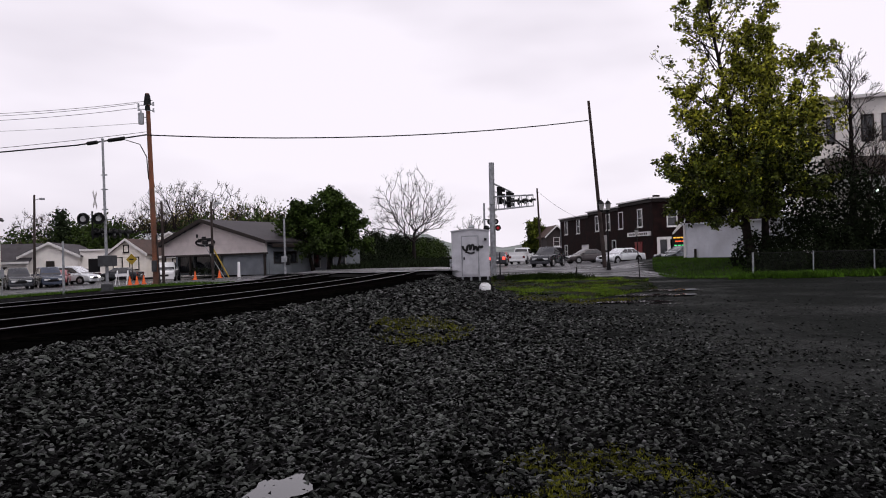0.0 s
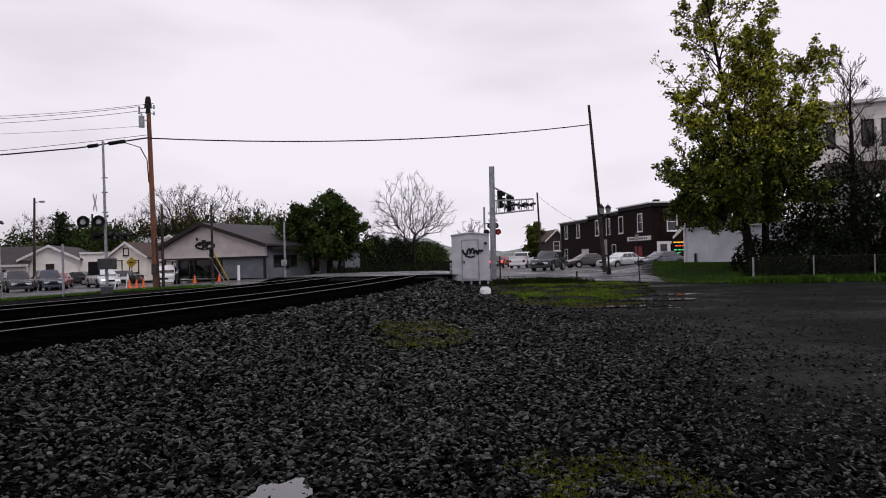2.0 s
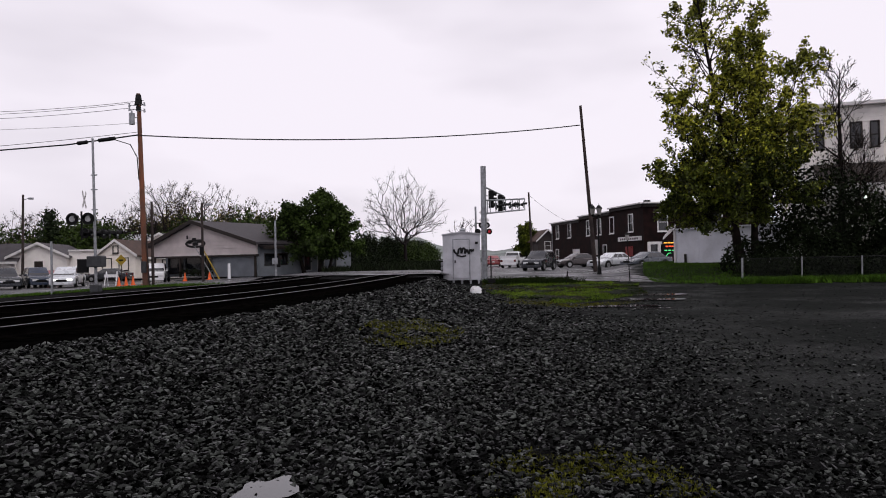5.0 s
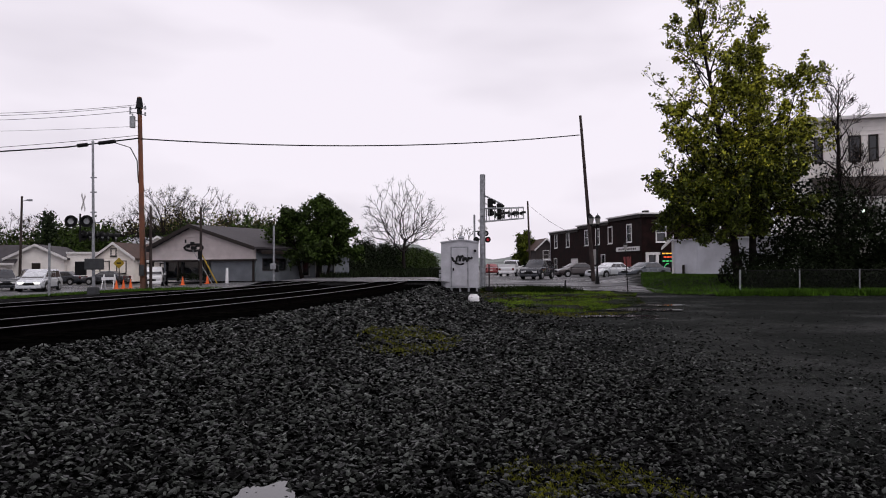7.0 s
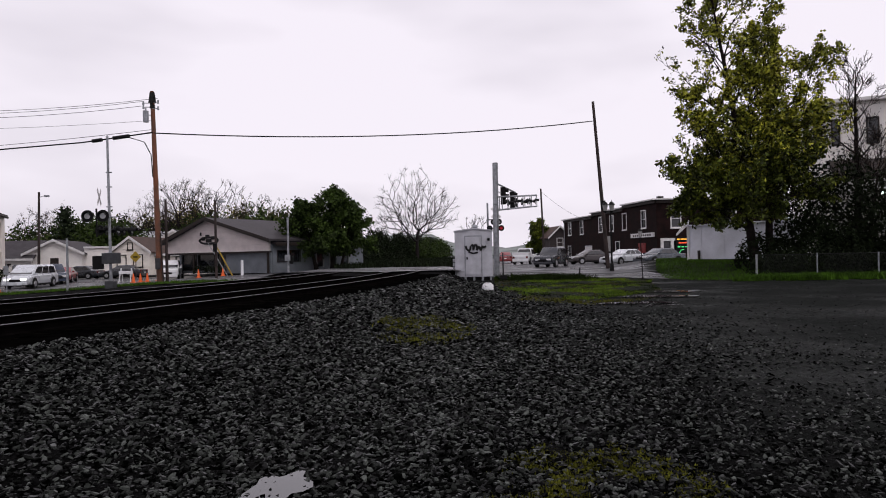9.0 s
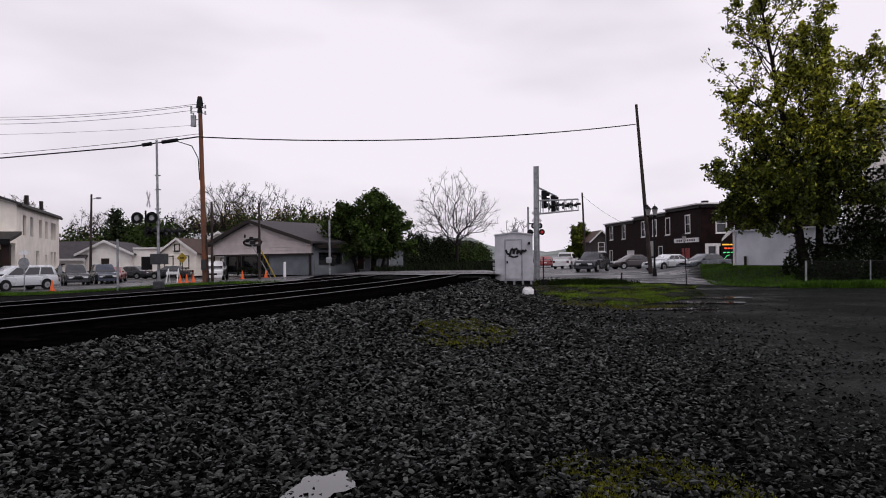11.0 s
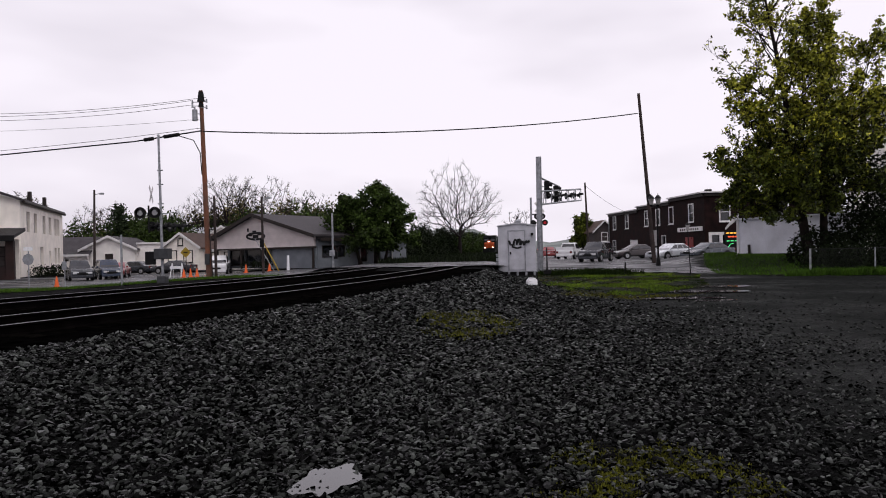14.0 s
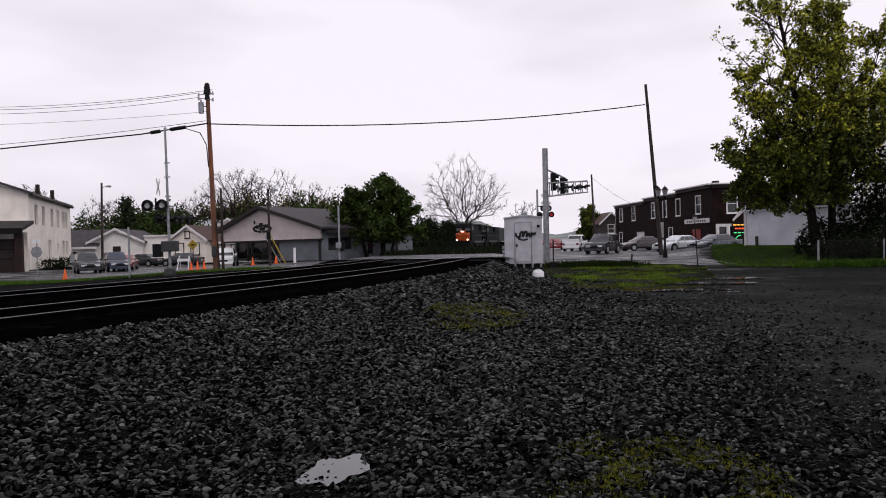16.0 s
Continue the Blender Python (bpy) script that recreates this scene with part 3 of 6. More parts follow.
def gable_house(name, label, m, w, d, eave, ridge, wallmat, roofmat, along="y", over=0.35, category="house", boards=0.0):
    """A gabled box: front x 0..w at y 0, depth d; the ridge runs along y (gable to the front) or along x."""
    h = thing(name, m, label, category)
    if along == "y":
        part("wall", prism([(0, 0), (w, 0), (w, eave), (w / 2, ridge), (0, eave)], 0, d), wallmat, h)
        k = (ridge - eave) / (w / 2)
        for s in (0, 1):
            xe, xr = (-over, w / 2) if s == 0 else (w + over, w / 2)
            ze = eave - over * k
            bm = prism([(xe, ze + 0.02), (xr, ridge + 0.02), (xr, ridge + 0.2), (xe, ze + 0.2)], -over, d + over)
            part("roof", bm, roofmat, h)
            bm = prism([(xe, ze - 0.06), (xr, ridge - 0.06), (xr, ridge + 0.24), (xe, ze + 0.24)], -over - 0.06, -over - 0.002)
            part("bargeboard", bm, "trim" if wallmat != "siding" else "dark_trim", h)
        if boards:
            def clip(z):
                if z <= eave:
                    return 0.0, w
                a = (z - eave) / k
                return a, w - a
            clapboards(h, w, 0 if boards > 0 else eave, ridge, wallmat, abs(boards), None, clip)
    else:
        part("wall", box(0, w, 0, d, 0, eave), wallmat, h)
        bm = bmesh.new()
        for x in (0, w):
            vs = [bm.verts.new(c) for c in ((x, 0, eave), (x, d, eave), (x, d / 2, ridge))]
            bm.faces.new(vs)
        part("gable", bm, wallmat, h)
        k = (ridge - eave) / (d / 2)
        for s in (0, 1):
            ye, yr = (-over, d / 2) if s == 0 else (d + over, d / 2)
            ze = eave - over * k
            bm = hull([(x, y, z) for x in (-over, w + over) for y, z in ((ye, ze + 0.02), (yr, ridge + 0.02), (ye, ze + 0.2), (yr, ridge + 0.2))])
            part("roof", bm, roofmat, h)
            part("fascia", box(-over, w + over, ye - 0.06 if s == 0 else ye, ye if s == 0 else ye + 0.06, ze - 0.06, ze + 0.2), "trim", h)
    return h


def shop():
    """The low shop with the clapboard gable over a deep glazed porch, and its long wing."""
    z = 0.28
    s = thing("gabled_shop", pose(-27.0, 67.3, z, 0, 0, -26), "low shop with a mauve clapboard gable and dark glazed porch", "building")
    w, e, r, ap = 12.7, 3.0, 5.1, 5.5
    kl, kr = (r - e) / ap, (r - e) / (w - ap)
    part("gable_wall", prism([(0, 2.0), (w, 2.0), (w, e), (ap, r), (0, e)], 0, 0.25), "siding", s)

    def clip(zz):
        up = max(0.0, zz - e)
        return up / kl, w - up / kr
    clapboards(s, w, 2.0, r - 0.1, "siding", 0.3, None, clip)
    # roof runs back from the gable and down to the wing
    for side in (0, 1):
        xe, xr = (-0.5, ap) if side == 0 else (w + 0.5, ap)
        ze = e - 0.5 * (kl, kr)[side]
        part("roof", prism([(xe, ze + 0.02), (xr, r + 0.02), (xr, r + 0.2), (xe, ze + 0.2)], -0.6, 16), "roof_grey", s)
        part("bargeboard", prism([(xe, ze - 0.1), (xr, r - 0.1), (xr, r + 0.24), (xe, ze + 0.24)], -0.66, -0.605), "dark_trim", s)
    part("beam", box(-0.05, w + 0.05, -0.08, 0.3, 1.84, 1.998), "dark_trim", s)
    for x in (0.1, 3.4, 6.8, 12.4):
        part("porch_post", box(x, x + 0.16, 0.02, 0.18, 0, 1.84), "dark_trim", s)
    wall_with_openings("shop_wall", w, 2.6, [(0.4, 2.3, 0.35, 1.8), (2.6, 4.6, 0.35, 1.8), (5.0, 5.9, 0.02, 1.98)], "grey_wall", s, 0.2, None, 1.6)
    for x0, x1, z0, z1 in ((0.4, 2.3, 0.35, 1.8), (2.6, 4.6, 0.35, 1.8)):
        window(s, pose(x0, 1.6, z0), x1 - x0, z1 - z0, bars=0, trim="dark_trim", frame_w=0.07, sill=False)
    d = part("door", box(5.0, 5.9, 1.68, 1.73, 0.02, 1.98), "glass", s)
    part("handle", rod(bmesh.new(), (5.12, 1.65, 0.95), (5.12, 1.65, 1.25), 0.02, n=6), "galv", d)
    part("wall", box(0, 0.2, 1.81, 15.5, 0, 2.9), "grey_wall", s)
    part("wall", box(w - 0.2, w, 0.2, 15.5, 0, 2.6), "grey_wall", s)
    part("wall", box(7.4, w - 0.21, 0.3, 0.5, 0, 1.99), "grey_wall", s)
    # dark oval emblem on the gable: plain swirls, no lettering
    em = bmesh.new()
    for i in range(26):
        a0, a1 = i / 26 * math.tau, (i + 1) / 26 * math.tau
        rod(em, (5.6 + 1.15 * math.cos(a0), -0.09, 3.12 + 0.3 * math.sin(a0)), (5.6 + 1.15 * math.cos(a1), -0.09, 3.12 + 0.3 * math.sin(a1)), 0.10, n=6)
    for x, zz, u in ((4.95, 3.3, 0.4), (5.45, 3.5, 0.5), (6.1, 3.35, 0.5), (5.6, 3.1, 0.7), (4.6, 3.75, 0.2), (6.5, 3.2, 0.3)):
        cube(em, x - u / 2, x + u / 2, -0.12, -0.05, zz - 0.16, zz + 0.17, 0.05)
    part("emblem", em, "paint_black", s, "black oval painted emblem")
    wing = thing("shop_wing", pose(-15.35, 62.1, z, 0, 0, 60), "long low grey wing with narrow windows", "building")
    L = 13.2
    hs = [(0.6, 3.6, 1.0, 2.0)] + [(6.0 + i * 2.0, 7.0 + i * 2.0, 0.4, 2.1) for i in range(3)]
    wall_with_openings("wall", L, 2.55, hs, "grey_wall", wing, 0.25)
    for x0, x1, z0, z1 in hs:
        window(wing, pose(x0, 0, z0), x1 - x0, z1 - z0, bars=0, frame_w=0.06, trim="dark_trim" if z0 > 0.9 else "lamp_glass", sill=False)
    part("fascia", box(-0.1, L + 0.2, -0.55, -0.5, 2.45, 2.75), "dark_trim", wing)
    part("roof", hull([(x, y, zz) for x in (-0.1, L + 0.2) for y, zz in ((-0.5, 2.6), (-0.5, 2.75), (6, 3.5), (6, 3.65))]), "roof_grey", wing)
    part("wall", box(0, L, 5.7, 5.95, 0, 3.4), "grey_wall", wing)
    part("wall", box(L, L + 0.2, 0, 5.7, 0, 2.6), "grey_wall", wing)
    dg = gable_house("rear_house", "pale gabled house behind the shop", pose(-25.2, 86, 0.2, 0, 0, 10), 4.6, 9, 5.2, 6.3, "siding", "roof_grey")
    return s


shop()


def white_house():
    """The two-storey pale house on the street corner, with its dark porch."""
    a, b = Vector((-35.45, 50)), Vector((-42.3, 66))
    z = 0.35
    far = Matrix.Translation((0, 0, 1.6)) @ Matrix.Scale(1.12, 4) @ Matrix.Translation((0, 0, -1.6))
    h = thing("white_house", far, "two-storey pale stucco house with dark eaves", "house")
    m, L = facing(b.x, b.y, a.x, a.y, z)
    # long side: from the far end 0 to the near corner L
    ups = [1.7, 3.0, 5.6, 8.2, 11.6, 14.2]
    hs = [(u, u + 1.15, 3.55, 5.15) for u in ups] + [(u, u + 1.05, 0.9, 2.4) for u in (1.7, 3.3)] + [(9.3, 10.5, 0.8, 2.4)] + [(6.0, 6.9, 0.05, 2.1)]
    wall_with_openings("wall", L, 5.95, hs, "cream", h, 0.3, m)
    for o in hs[:-1]:
        window(h, m @ pose(o[0], 0, o[2]), o[1] - o[0], o[3] - o[2], pane="curtain", frame_w=0.06)
    dr = part("door", box(6.0, 6.9, 0.1, 0.16, 0.05, 2.1), "trim", h)
    dr.matrix_basis = m
    m2, W = facing(a.x - 12, a.y - 5, a.x, a.y, z)
    g = part("gable_wall", prism([(0, 0), (W, 0), (W, 5.95), (W / 2, 8.3), (0, 5.95)], -0.0, 0.3), "cream", h)
    g.matrix_basis = m2
    window(h, m2 @ pose(W - 3.9, -0.06, 3.7), 1.0, 1.5, pane="curtain", trim="dark_trim")
    # roof over both
    u, v = (a - b).normalized(), Vector((12, 5)).normalized()
    apex0 = Vector((a.x - 6, a.y - 2.5))
    apex1 = apex0 - u * L
    for e0, e1, sgn in ((a, b, 1), (a - v * W, b - v * W, -1)):
        o = v * 0.5 * sgn
        n0, n1 = e0 + u * 0.4 + o, e1 - u * 0.4 + o
        p0, p1 = apex0 + u * 0.4, apex1 - u * 0.4
        bm = hull([(n0.x, n0.y, z + 5.78), (n1.x, n1.y, z + 5.78), (p0.x, p0.y, z + 8.33), (p1.x, p1.y, z + 8.33),
                   (n0.x, n0.y, z + 5.98), (n1.x, n1.y, z + 5.98), (p0.x, p0.y, z + 8.53), (p1.x, p1.y, z + 8.53)])
        part("roof", bm, "roof_grey", h)
    part("eave", rod(bmesh.new(), (a.x + 0.5, a.y + 0.2, z + 5.75), (b.x + 0.5, b.y + 0.2, z + 5.75), 0.13), "dark_trim", h)
    for k, hh in ((0.45, 0.95), (0.8, 0.95)):
        p = a - u * L * k - v * 0.6
        part("chimney", box(p.x - 0.13, p.x + 0.13, p.y - 0.13, p.y + 0.13, z + 6.0, z + 6.25 + hh, 0.03), "dark_trim", h)
    # porch of dark brick at the gable end
    po = thing("porch", far @ pose(-33.4, 46.0, z - 0.05, 0, 0, math.degrees(math.atan2(5, 12)) + 0), "dark brick porch with a brown roof", "porch")
    part("roof", hull([(x, y, zz) for x in (-7, 0.6) for y, zz in ((-0.3, 2.9), (-0.3, 3.1), (3.0, 3.5), (3.0, 3.75))]), "black", po)
    part("fascia", box(-7, 0.6, -0.36, -0.3, 2.7, 3.1), "black", po)
    for x in (-6.5, -3.2, 0.0):
        part("pillar", box(x, x + 0.5, -0.1, 0.4, 0, 2.75, 0.02), "brick_dark", po)
    part("parapet", box(-6.0, 0.0, 0.0, 0.25, 0, 0.9), "brick_dark", po)
    for x in (-5.6, -3.9, -1.6):
        window(po, pose(x, 2.7, 1.0), 0.9, 1.3, pane="curtain", trim="dark_trim")
    part("wall", box(-6.5, 0.2, 2.8, 2.9, 0, 2.9), "cream", po)
    part("step", box(-2.6, -0.9, -1.0, -0.12, -0.05, 0.18, 0.02), "concrete", po)


white_house()

garage = gable_house("garage", "low pale rendered garage with a grey roof", pose(-48.5, 80, 0.0, 0, 0, 14), 6.0, 13, 2.7, 4.2, "white_wall", "roof_grey")
part("window", box(2.6, 3.5, -0.06, -0.005, 1.5, 2.2), "dark_trim", garage)
part("annex_wall", box(6.0, 10.6, 1.0, 9.0, 0, 3.3), "white_wall", garage)
part("annex_roof", box(5.95, 10.8, 0.8, 9.2, 3.3, 3.5), "trim", garage)
g2 = gable_house("garage", "low rendered building with a grey pitched roof", pose(-57, 78, -0.1, 0, 0, 10), 9.5, 8, 2.3, 4.3, "white_wall", "roof_grey", along="x")
part("window", box(4.2, 7.4, -0.06, -0.005, 1.3, 1.75), "dark_trim", g2)

cot = gable_house("cottage", "small cream gabled cottage with a brown roof", pose(-38.2, 79.5, 0.0, 0, 0, -6), 4.6, 9, 2.7, 4.3, "cream", "roof_brown", boards=0.3)
for x in (0.7, 2.7):
    window(cot, pose(x, -0.05, 1.0), 1.0, 1.3, trim="dark_trim")
window(cot, pose(2.0, -0.05, 3.0), 0.5, 0.7, trim="dark_trim")
cot2 = gable_house("cottage", "cream clapboard cottage with brown shingle roof", pose(-33.6, 80.4, 0.0, 0, 0, -4), 6.5, 7, 2.4, 4.1, "cream", "roof_brown", along="x")
for x in (0.8, 2.6, 4.6):
    window(cot2, pose(x, -0.05, 0.9), 0.8, 1.1, trim="dark_trim")
big = gable_house("house", "pale upper house with a light roof behind the cottages", pose(-48, 104, 0.5, 0, 0, -8), 13, 10, 3.0, 5.6, "white_wall", "metal_clad", along="x")
bigw = gable_house("house", "white house front with long roof on the rise", pose(-41, 97, 0.2, 0, 0, 6), 6.0, 8, 3.6, 5.6, "white_wall", "roof_grey")

# grey gabled house and its neighbour at the far end of the street
fh = gable_house("house", "small grey gabled house at the end of the brick row", pose(17.6, 113, 0.2, 0, 0, 4), 3.4, 9, 3.9, 5.5, "dark_house", "roof_brown")
window(fh, pose(1.2, -0.05, 2.3), 0.9, 1.3)


def shed():
    """White metal-clad shed: gable end towards the street, long ribbed side towards the lawn."""
    z = 0.72
    a, b = Vector((17.85, 50)), Vector((22.6, 42.6))
    s = thing("metal_shed", pose(0, 0, 0), "white ribbed metal shed on the lawn", "shed")
    m, L = facing(a.x, a.y, b.x, b.y, z)
    bm = box(0, L, 0, 0.12, 0, 2.5)
    w = part("wall", bm, "metal_clad", s)
    w.matrix_basis = m
    rib = None
    for i in range(int(L / 0.92)):
        rib = rib or box(0, 0.035, -0.012, -0.001, 0.12, 2.5)
        o = part("rib", rib.copy(), "metal_clad", s)
        o.matrix_basis = m @ pose(0.15 + i * 0.92, 0, 0)
    rib.free()
    g = part("roof_edge", prism([(-0.85, 1.85), (-0.05, 2.55), (-0.05, 2.95), (-0.85, 2.0)], 0.0, 0.1), "trim", s)
    g.matrix_basis = Matrix.Translation((a.x, a.y, z))
    r = part("roof", hull([(x, y, zz) for x in (-0.25, L + 0.2) for y, zz in ((-0.2, 2.5), (-0.2, 2.6), (5, 2.62), (5, 2.72))]), "metal_clad", s)
    r.matrix_basis = m
    e = part("corner_trim", box(-0.1, 0.08, -0.06, 0.0, 0, 2.95), "trim", s)
    e.matrix_basis = m
    f = part("skirting", box(0.1, L, -0.1, -0.035, -0.2, 0.12), "dark_trim", s)
    f.matrix_basis = m
    p = part("meter_pipe", rod(bmesh.new(), (0.95, -0.14, 0), (0.95, -0.14, 0.75), 0.09), "dark_trim", s)
    p.matrix_basis = m


shed()


def tall_house():
    """The big white clapboard house half hidden by the trees."""
    a, b = Vector((25.6, 47.5)), Vector((38.5, 43.0))
    z = 0.3
    h = thing("tall_house", pose(0, 0, 0), "tall white clapboard house with dark windows and porch roof", "house")
    m, L = facing(a.x, a.y, b.x, b.y, z)
    hs = [(x, x + w, 8.15, 9.85) for x, w in ((0.2, 0.4), (1.3, 0.4), (3.4, 0.62), (4.6, 0.45), (8.4, 0.6))] + [(x, x + 0.95, 0.9, 2.9) for x in (2.2, 5.2, 8.2)]
    wall_with_openings("wall", L, 11.0, hs, "white_wall", h, 0.3, m)
    for o in hs:
        window(h, m @ pose(o[0], 0, o[2]), o[1] - o[0], o[3] - o[2], trim="dark_trim", frame_w=0.07, sill=False)
    z0 = 0.0
    while z0 < 10.9:
        ends = [0.0] + [v for o in sorted(hs) if o[2] - 0.15 < z0 + 0.15 < o[3] + 0.15 for v in (o[0] - 0.13, o[1] + 0.13)] + [L]
        for x0, x1 in zip(ends[::2], ends[1::2]):
            o = part("clapboard", hull([(x0, -0.04, z0), (x1, -0.04, z0), (x0, -0.012, z0 + 0.3), (x1, -0.012, z0 + 0.3), (x0, 0, z0), (x1, 0, z0), (x0, 0, z0 + 0.3), (x1, 0, z0 + 0.3)]), "white_wall", h)
            o.matrix_basis = m
        z0 += 0.3
    side = part("wall", box(0, 0.3, 0.31, 9, 0, 11.0), "white_wall", h)
    side.matrix_basis = m
    c = part("cornice", box(-0.35, L, -0.4, 9.2, 11.0, 11.25, 0.03), "trim", h)
    c.matrix_basis = m
    pr = part("porch_roof", hull([(x, y, zz) for x, in ((1.0,), (L,)) for y, zz in ((-2.6, 5.3), (-2.6, 5.5), (-0.05, 6.9), (-0.05, 7.1))]), "dark_trim", h)
    pr.matrix_basis = m
    pf = part("porch_fascia", box(0.9, L, -2.68, -2.61, 4.8, 5.5), "trim", h)
    pf.matrix_basis = m
    lp = part("porch_lamp", box(3.35, 3.65, -2.92, -2.69, 4.5, 4.68, 0.03), "lamp_lit", h, "lit white porch lamp")
    lp.matrix_basis = m
    lb = part("lamp_bracket", rod(bmesh.new(), (3.5, -2.75, 4.68), (3.5, -2.7, 5.0), 0.03, n=6), "black", h)
    lb.matrix_basis = m
    for x in (1.2, 4.6, 8.0, 11.4):
        pp = part("porch_post", box(x, x + 0.22, -2.58, -2.36, 0, 5.28), "trim", h)
        pp.matrix_basis = m


tall_house()


# ---- signal cabin, marker, signals ----
def signal_cabin():
    z = 0.06
    c = thing("signal_cabin", pose(1.78, 40.0, z, 0, 0, -3), "pale grey aluminium signal cabin with black scribble", "signal cabin")
    w, d, h = 1.09, 2.3, 2.84
    part("body", prism([(-w, 0.2), (w, 0.2), (w, h), (0.05, h + 0.13), (-w, h)], 0, d, 0.015), "alu", c)
    part("roof", prism([(-w - 0.05, h - 0.01), (-w - 0.05, h + 0.05), (0.05, h + 0.2), (w + 0.05, h + 0.05), (w + 0.05, h - 0.01), (0.05, h + 0.135)], -0.06, d + 0.06), "alu", c)
    dr = part("door", box(-0.46, 0.42, -0.045, -0.002, 0.32, 2.52, 0.012), "alu", c)
    fr = bmesh.new()
    for x0, x1, z0, z1 in ((-0.53, -0.47, 0.26, 2.6), (0.43, 0.49, 0.26, 2.6), (-0.47, 0.43, 2.53, 2.6)):
        cube(fr, x0, x1, -0.03, -0.002, z0, z1)
    part("door_frame", fr, "galv", c)
    part("handle", box(-0.42, -0.34, -0.1, -0.048, 1.2, 1.36, 0.01), "black", dr)
    for zz in (0.5, 1.2, 2.1):
        part("hinge", rod(bmesh.new(), (0.44, -0.05, zz), (0.44, -0.05, zz + 0.14), 0.022, n=6), "galv", dr)
    # black fill added between the feet in place of shade under the floor
    part("skirt", box(-w + 0.02, w - 0.02, 0.18, d - 0.05, -0.12, 0.2), "black", c)
    for x in (-0.98, -0.5, 0.0, 0.5, 0.98):
        part("foot", box(x - 0.06, x + 0.06, 0.02, 0.16, -0.12, 0.2), "galv", c)
    part("vent", rod(rod(bmesh.new(), (0.1, 1.0, h + 0.1), (0.1, 1.0, h + 0.3), 0.16, n=12), (0.1, 1.0, h + 0.3), (0.1, 1.0, h + 0.42), 0.24, 0.08, n=12), "galv", c)
    part("lamp", box(0.8, 0.95, -0.14, -0.003, 2.28, 2.42, 0.015), "black", c, "small black wall lamp")
    # sprayed scribble: a chain of thick strokes, nothing to read
    sc = bmesh.new()
    pts = [(-0.45, 2.0), (-0.38, 1.78), (-0.2, 1.72), (-0.16, 2.0), (-0.02, 2.06), (-0.02, 1.75), (0.1, 2.08), (0.22, 2.0), (0.18, 1.74), (0.32, 1.98), (0.42, 1.72), (0.5, 1.98), (0.62, 1.88), (0.72, 1.98)]
    for p, q in zip(pts, pts[1:]):
        rod(sc, (p[0], -0.055, p[1]), (q[0], -0.055, q[1]), 0.062, n=6)
    for p, q in (((-0.3, 1.66), (0.0, 1.56)), ((0.0, 1.56), (0.25, 1.62))):
        rod(sc, (p[0], -0.055, p[1]), (q[0], -0.055, q[1]), 0.05, n=6)
    part("scribble", sc, "paint_black", c, "black sprayed scribble")
    side = bmesh.new()
    for i, zz in enumerate((0.55, 0.8, 1.05)):
        cube(side, -w - 0.16, -w - 0.003, 0.5 + 0.1 * i, 0.75 + 0.1 * i, zz, zz + 0.2, 0.02)
    part("junction_box", side, "galv", c)
    mk = part("white_marker", hull([(sx * 0.2 * t, sy * 0.17 * t, zz) for sx in (-1, 1) for sy in (-1, 1) for zz, t in ((0, 1.0), (0.16, 1.05), (0.3, 0.85), (0.34, 0.6))]), "white_paint")
    bmx = bmesh.new()
    bmx.from_mesh(mk.data)
    bmesh.ops.bevel(bmx, geom=bmx.edges[:], offset=0.025, segments=2, affect="EDGES")
    bmx.to_mesh(mk.data)
    bmx.free()
    mk.matrix_basis = pose(1.85, 29.0, gz(1.85, 29.0) - 0.02, 0, 6, 15)
    tagged(mk, "white moulded marker block on the gravel", "marker")


signal_cabin()


def relay_post():
    z = gz(3.3, 38)
    p = thing("relay_post", pose(3.3, 38, z - 0.05), "thin black steel post with a low relay box", "post")
    part("post", rod(bmesh.new(), (0, 0, 0), (0, 0, 1.6), 0.035, n=8), "black", p)
    part("post_cap", rod(bmesh.new(), (0, 0, 1.6), (0, 0, 1.66), 0.05, 0.02, n=8), "black", p)
    part("relay_box", box(-0.2, 0.2, -0.16, -0.04, 0.18, 0.42, 0.02), "black", p)
    part("foot", box(-0.26, 0.26, -0.12, 0.12, 0, 0.1, 0.02), "case_grey", p)


relay_post()


def flasher(parent, x, y, z, turn, lit=False, hood=True, r=0.3):
    """A round crossing light: black target plate, red lens and hood, facing local -y turned about z."""
    m = pose(x, y, z, 0, 0, turn)
    bm = rod(bmesh.new(), (0, 0.0, 0), (0, 0.03, 0), r, n=20)
    rod(bm, (0, 0.03, 0), (0, 0.2, 0), r * 0.55, r * 0.4, n=12)
    f = part("flasher", bm, "black", parent, "black round crossing light")
    f.matrix_basis = m
    le = part("lens", rod(bmesh.new(), (0, -0.035, 0), (0, -0.002, 0), r * 0.42, r * 0.5, n=16), "dim_red" if lit else "lens_clear", f)
    if hood:
        bm = bmesh.new()
        for i in range(10):
            a0, a1 = math.pi * (0.02 + i / 10), math.pi * (0.02 + (i + 1) / 10)
            p = [(r * 0.66 * math.cos(a), yy, r * 0.66 * math.sin(a)) for a in (a0, a1) for yy in (-0.002, -0.26)]
            bm.faces.new([bm.verts.new(p[k]) for k in (0, 1, 3, 2)])
        part("hood", bm, "black", f)
    return f


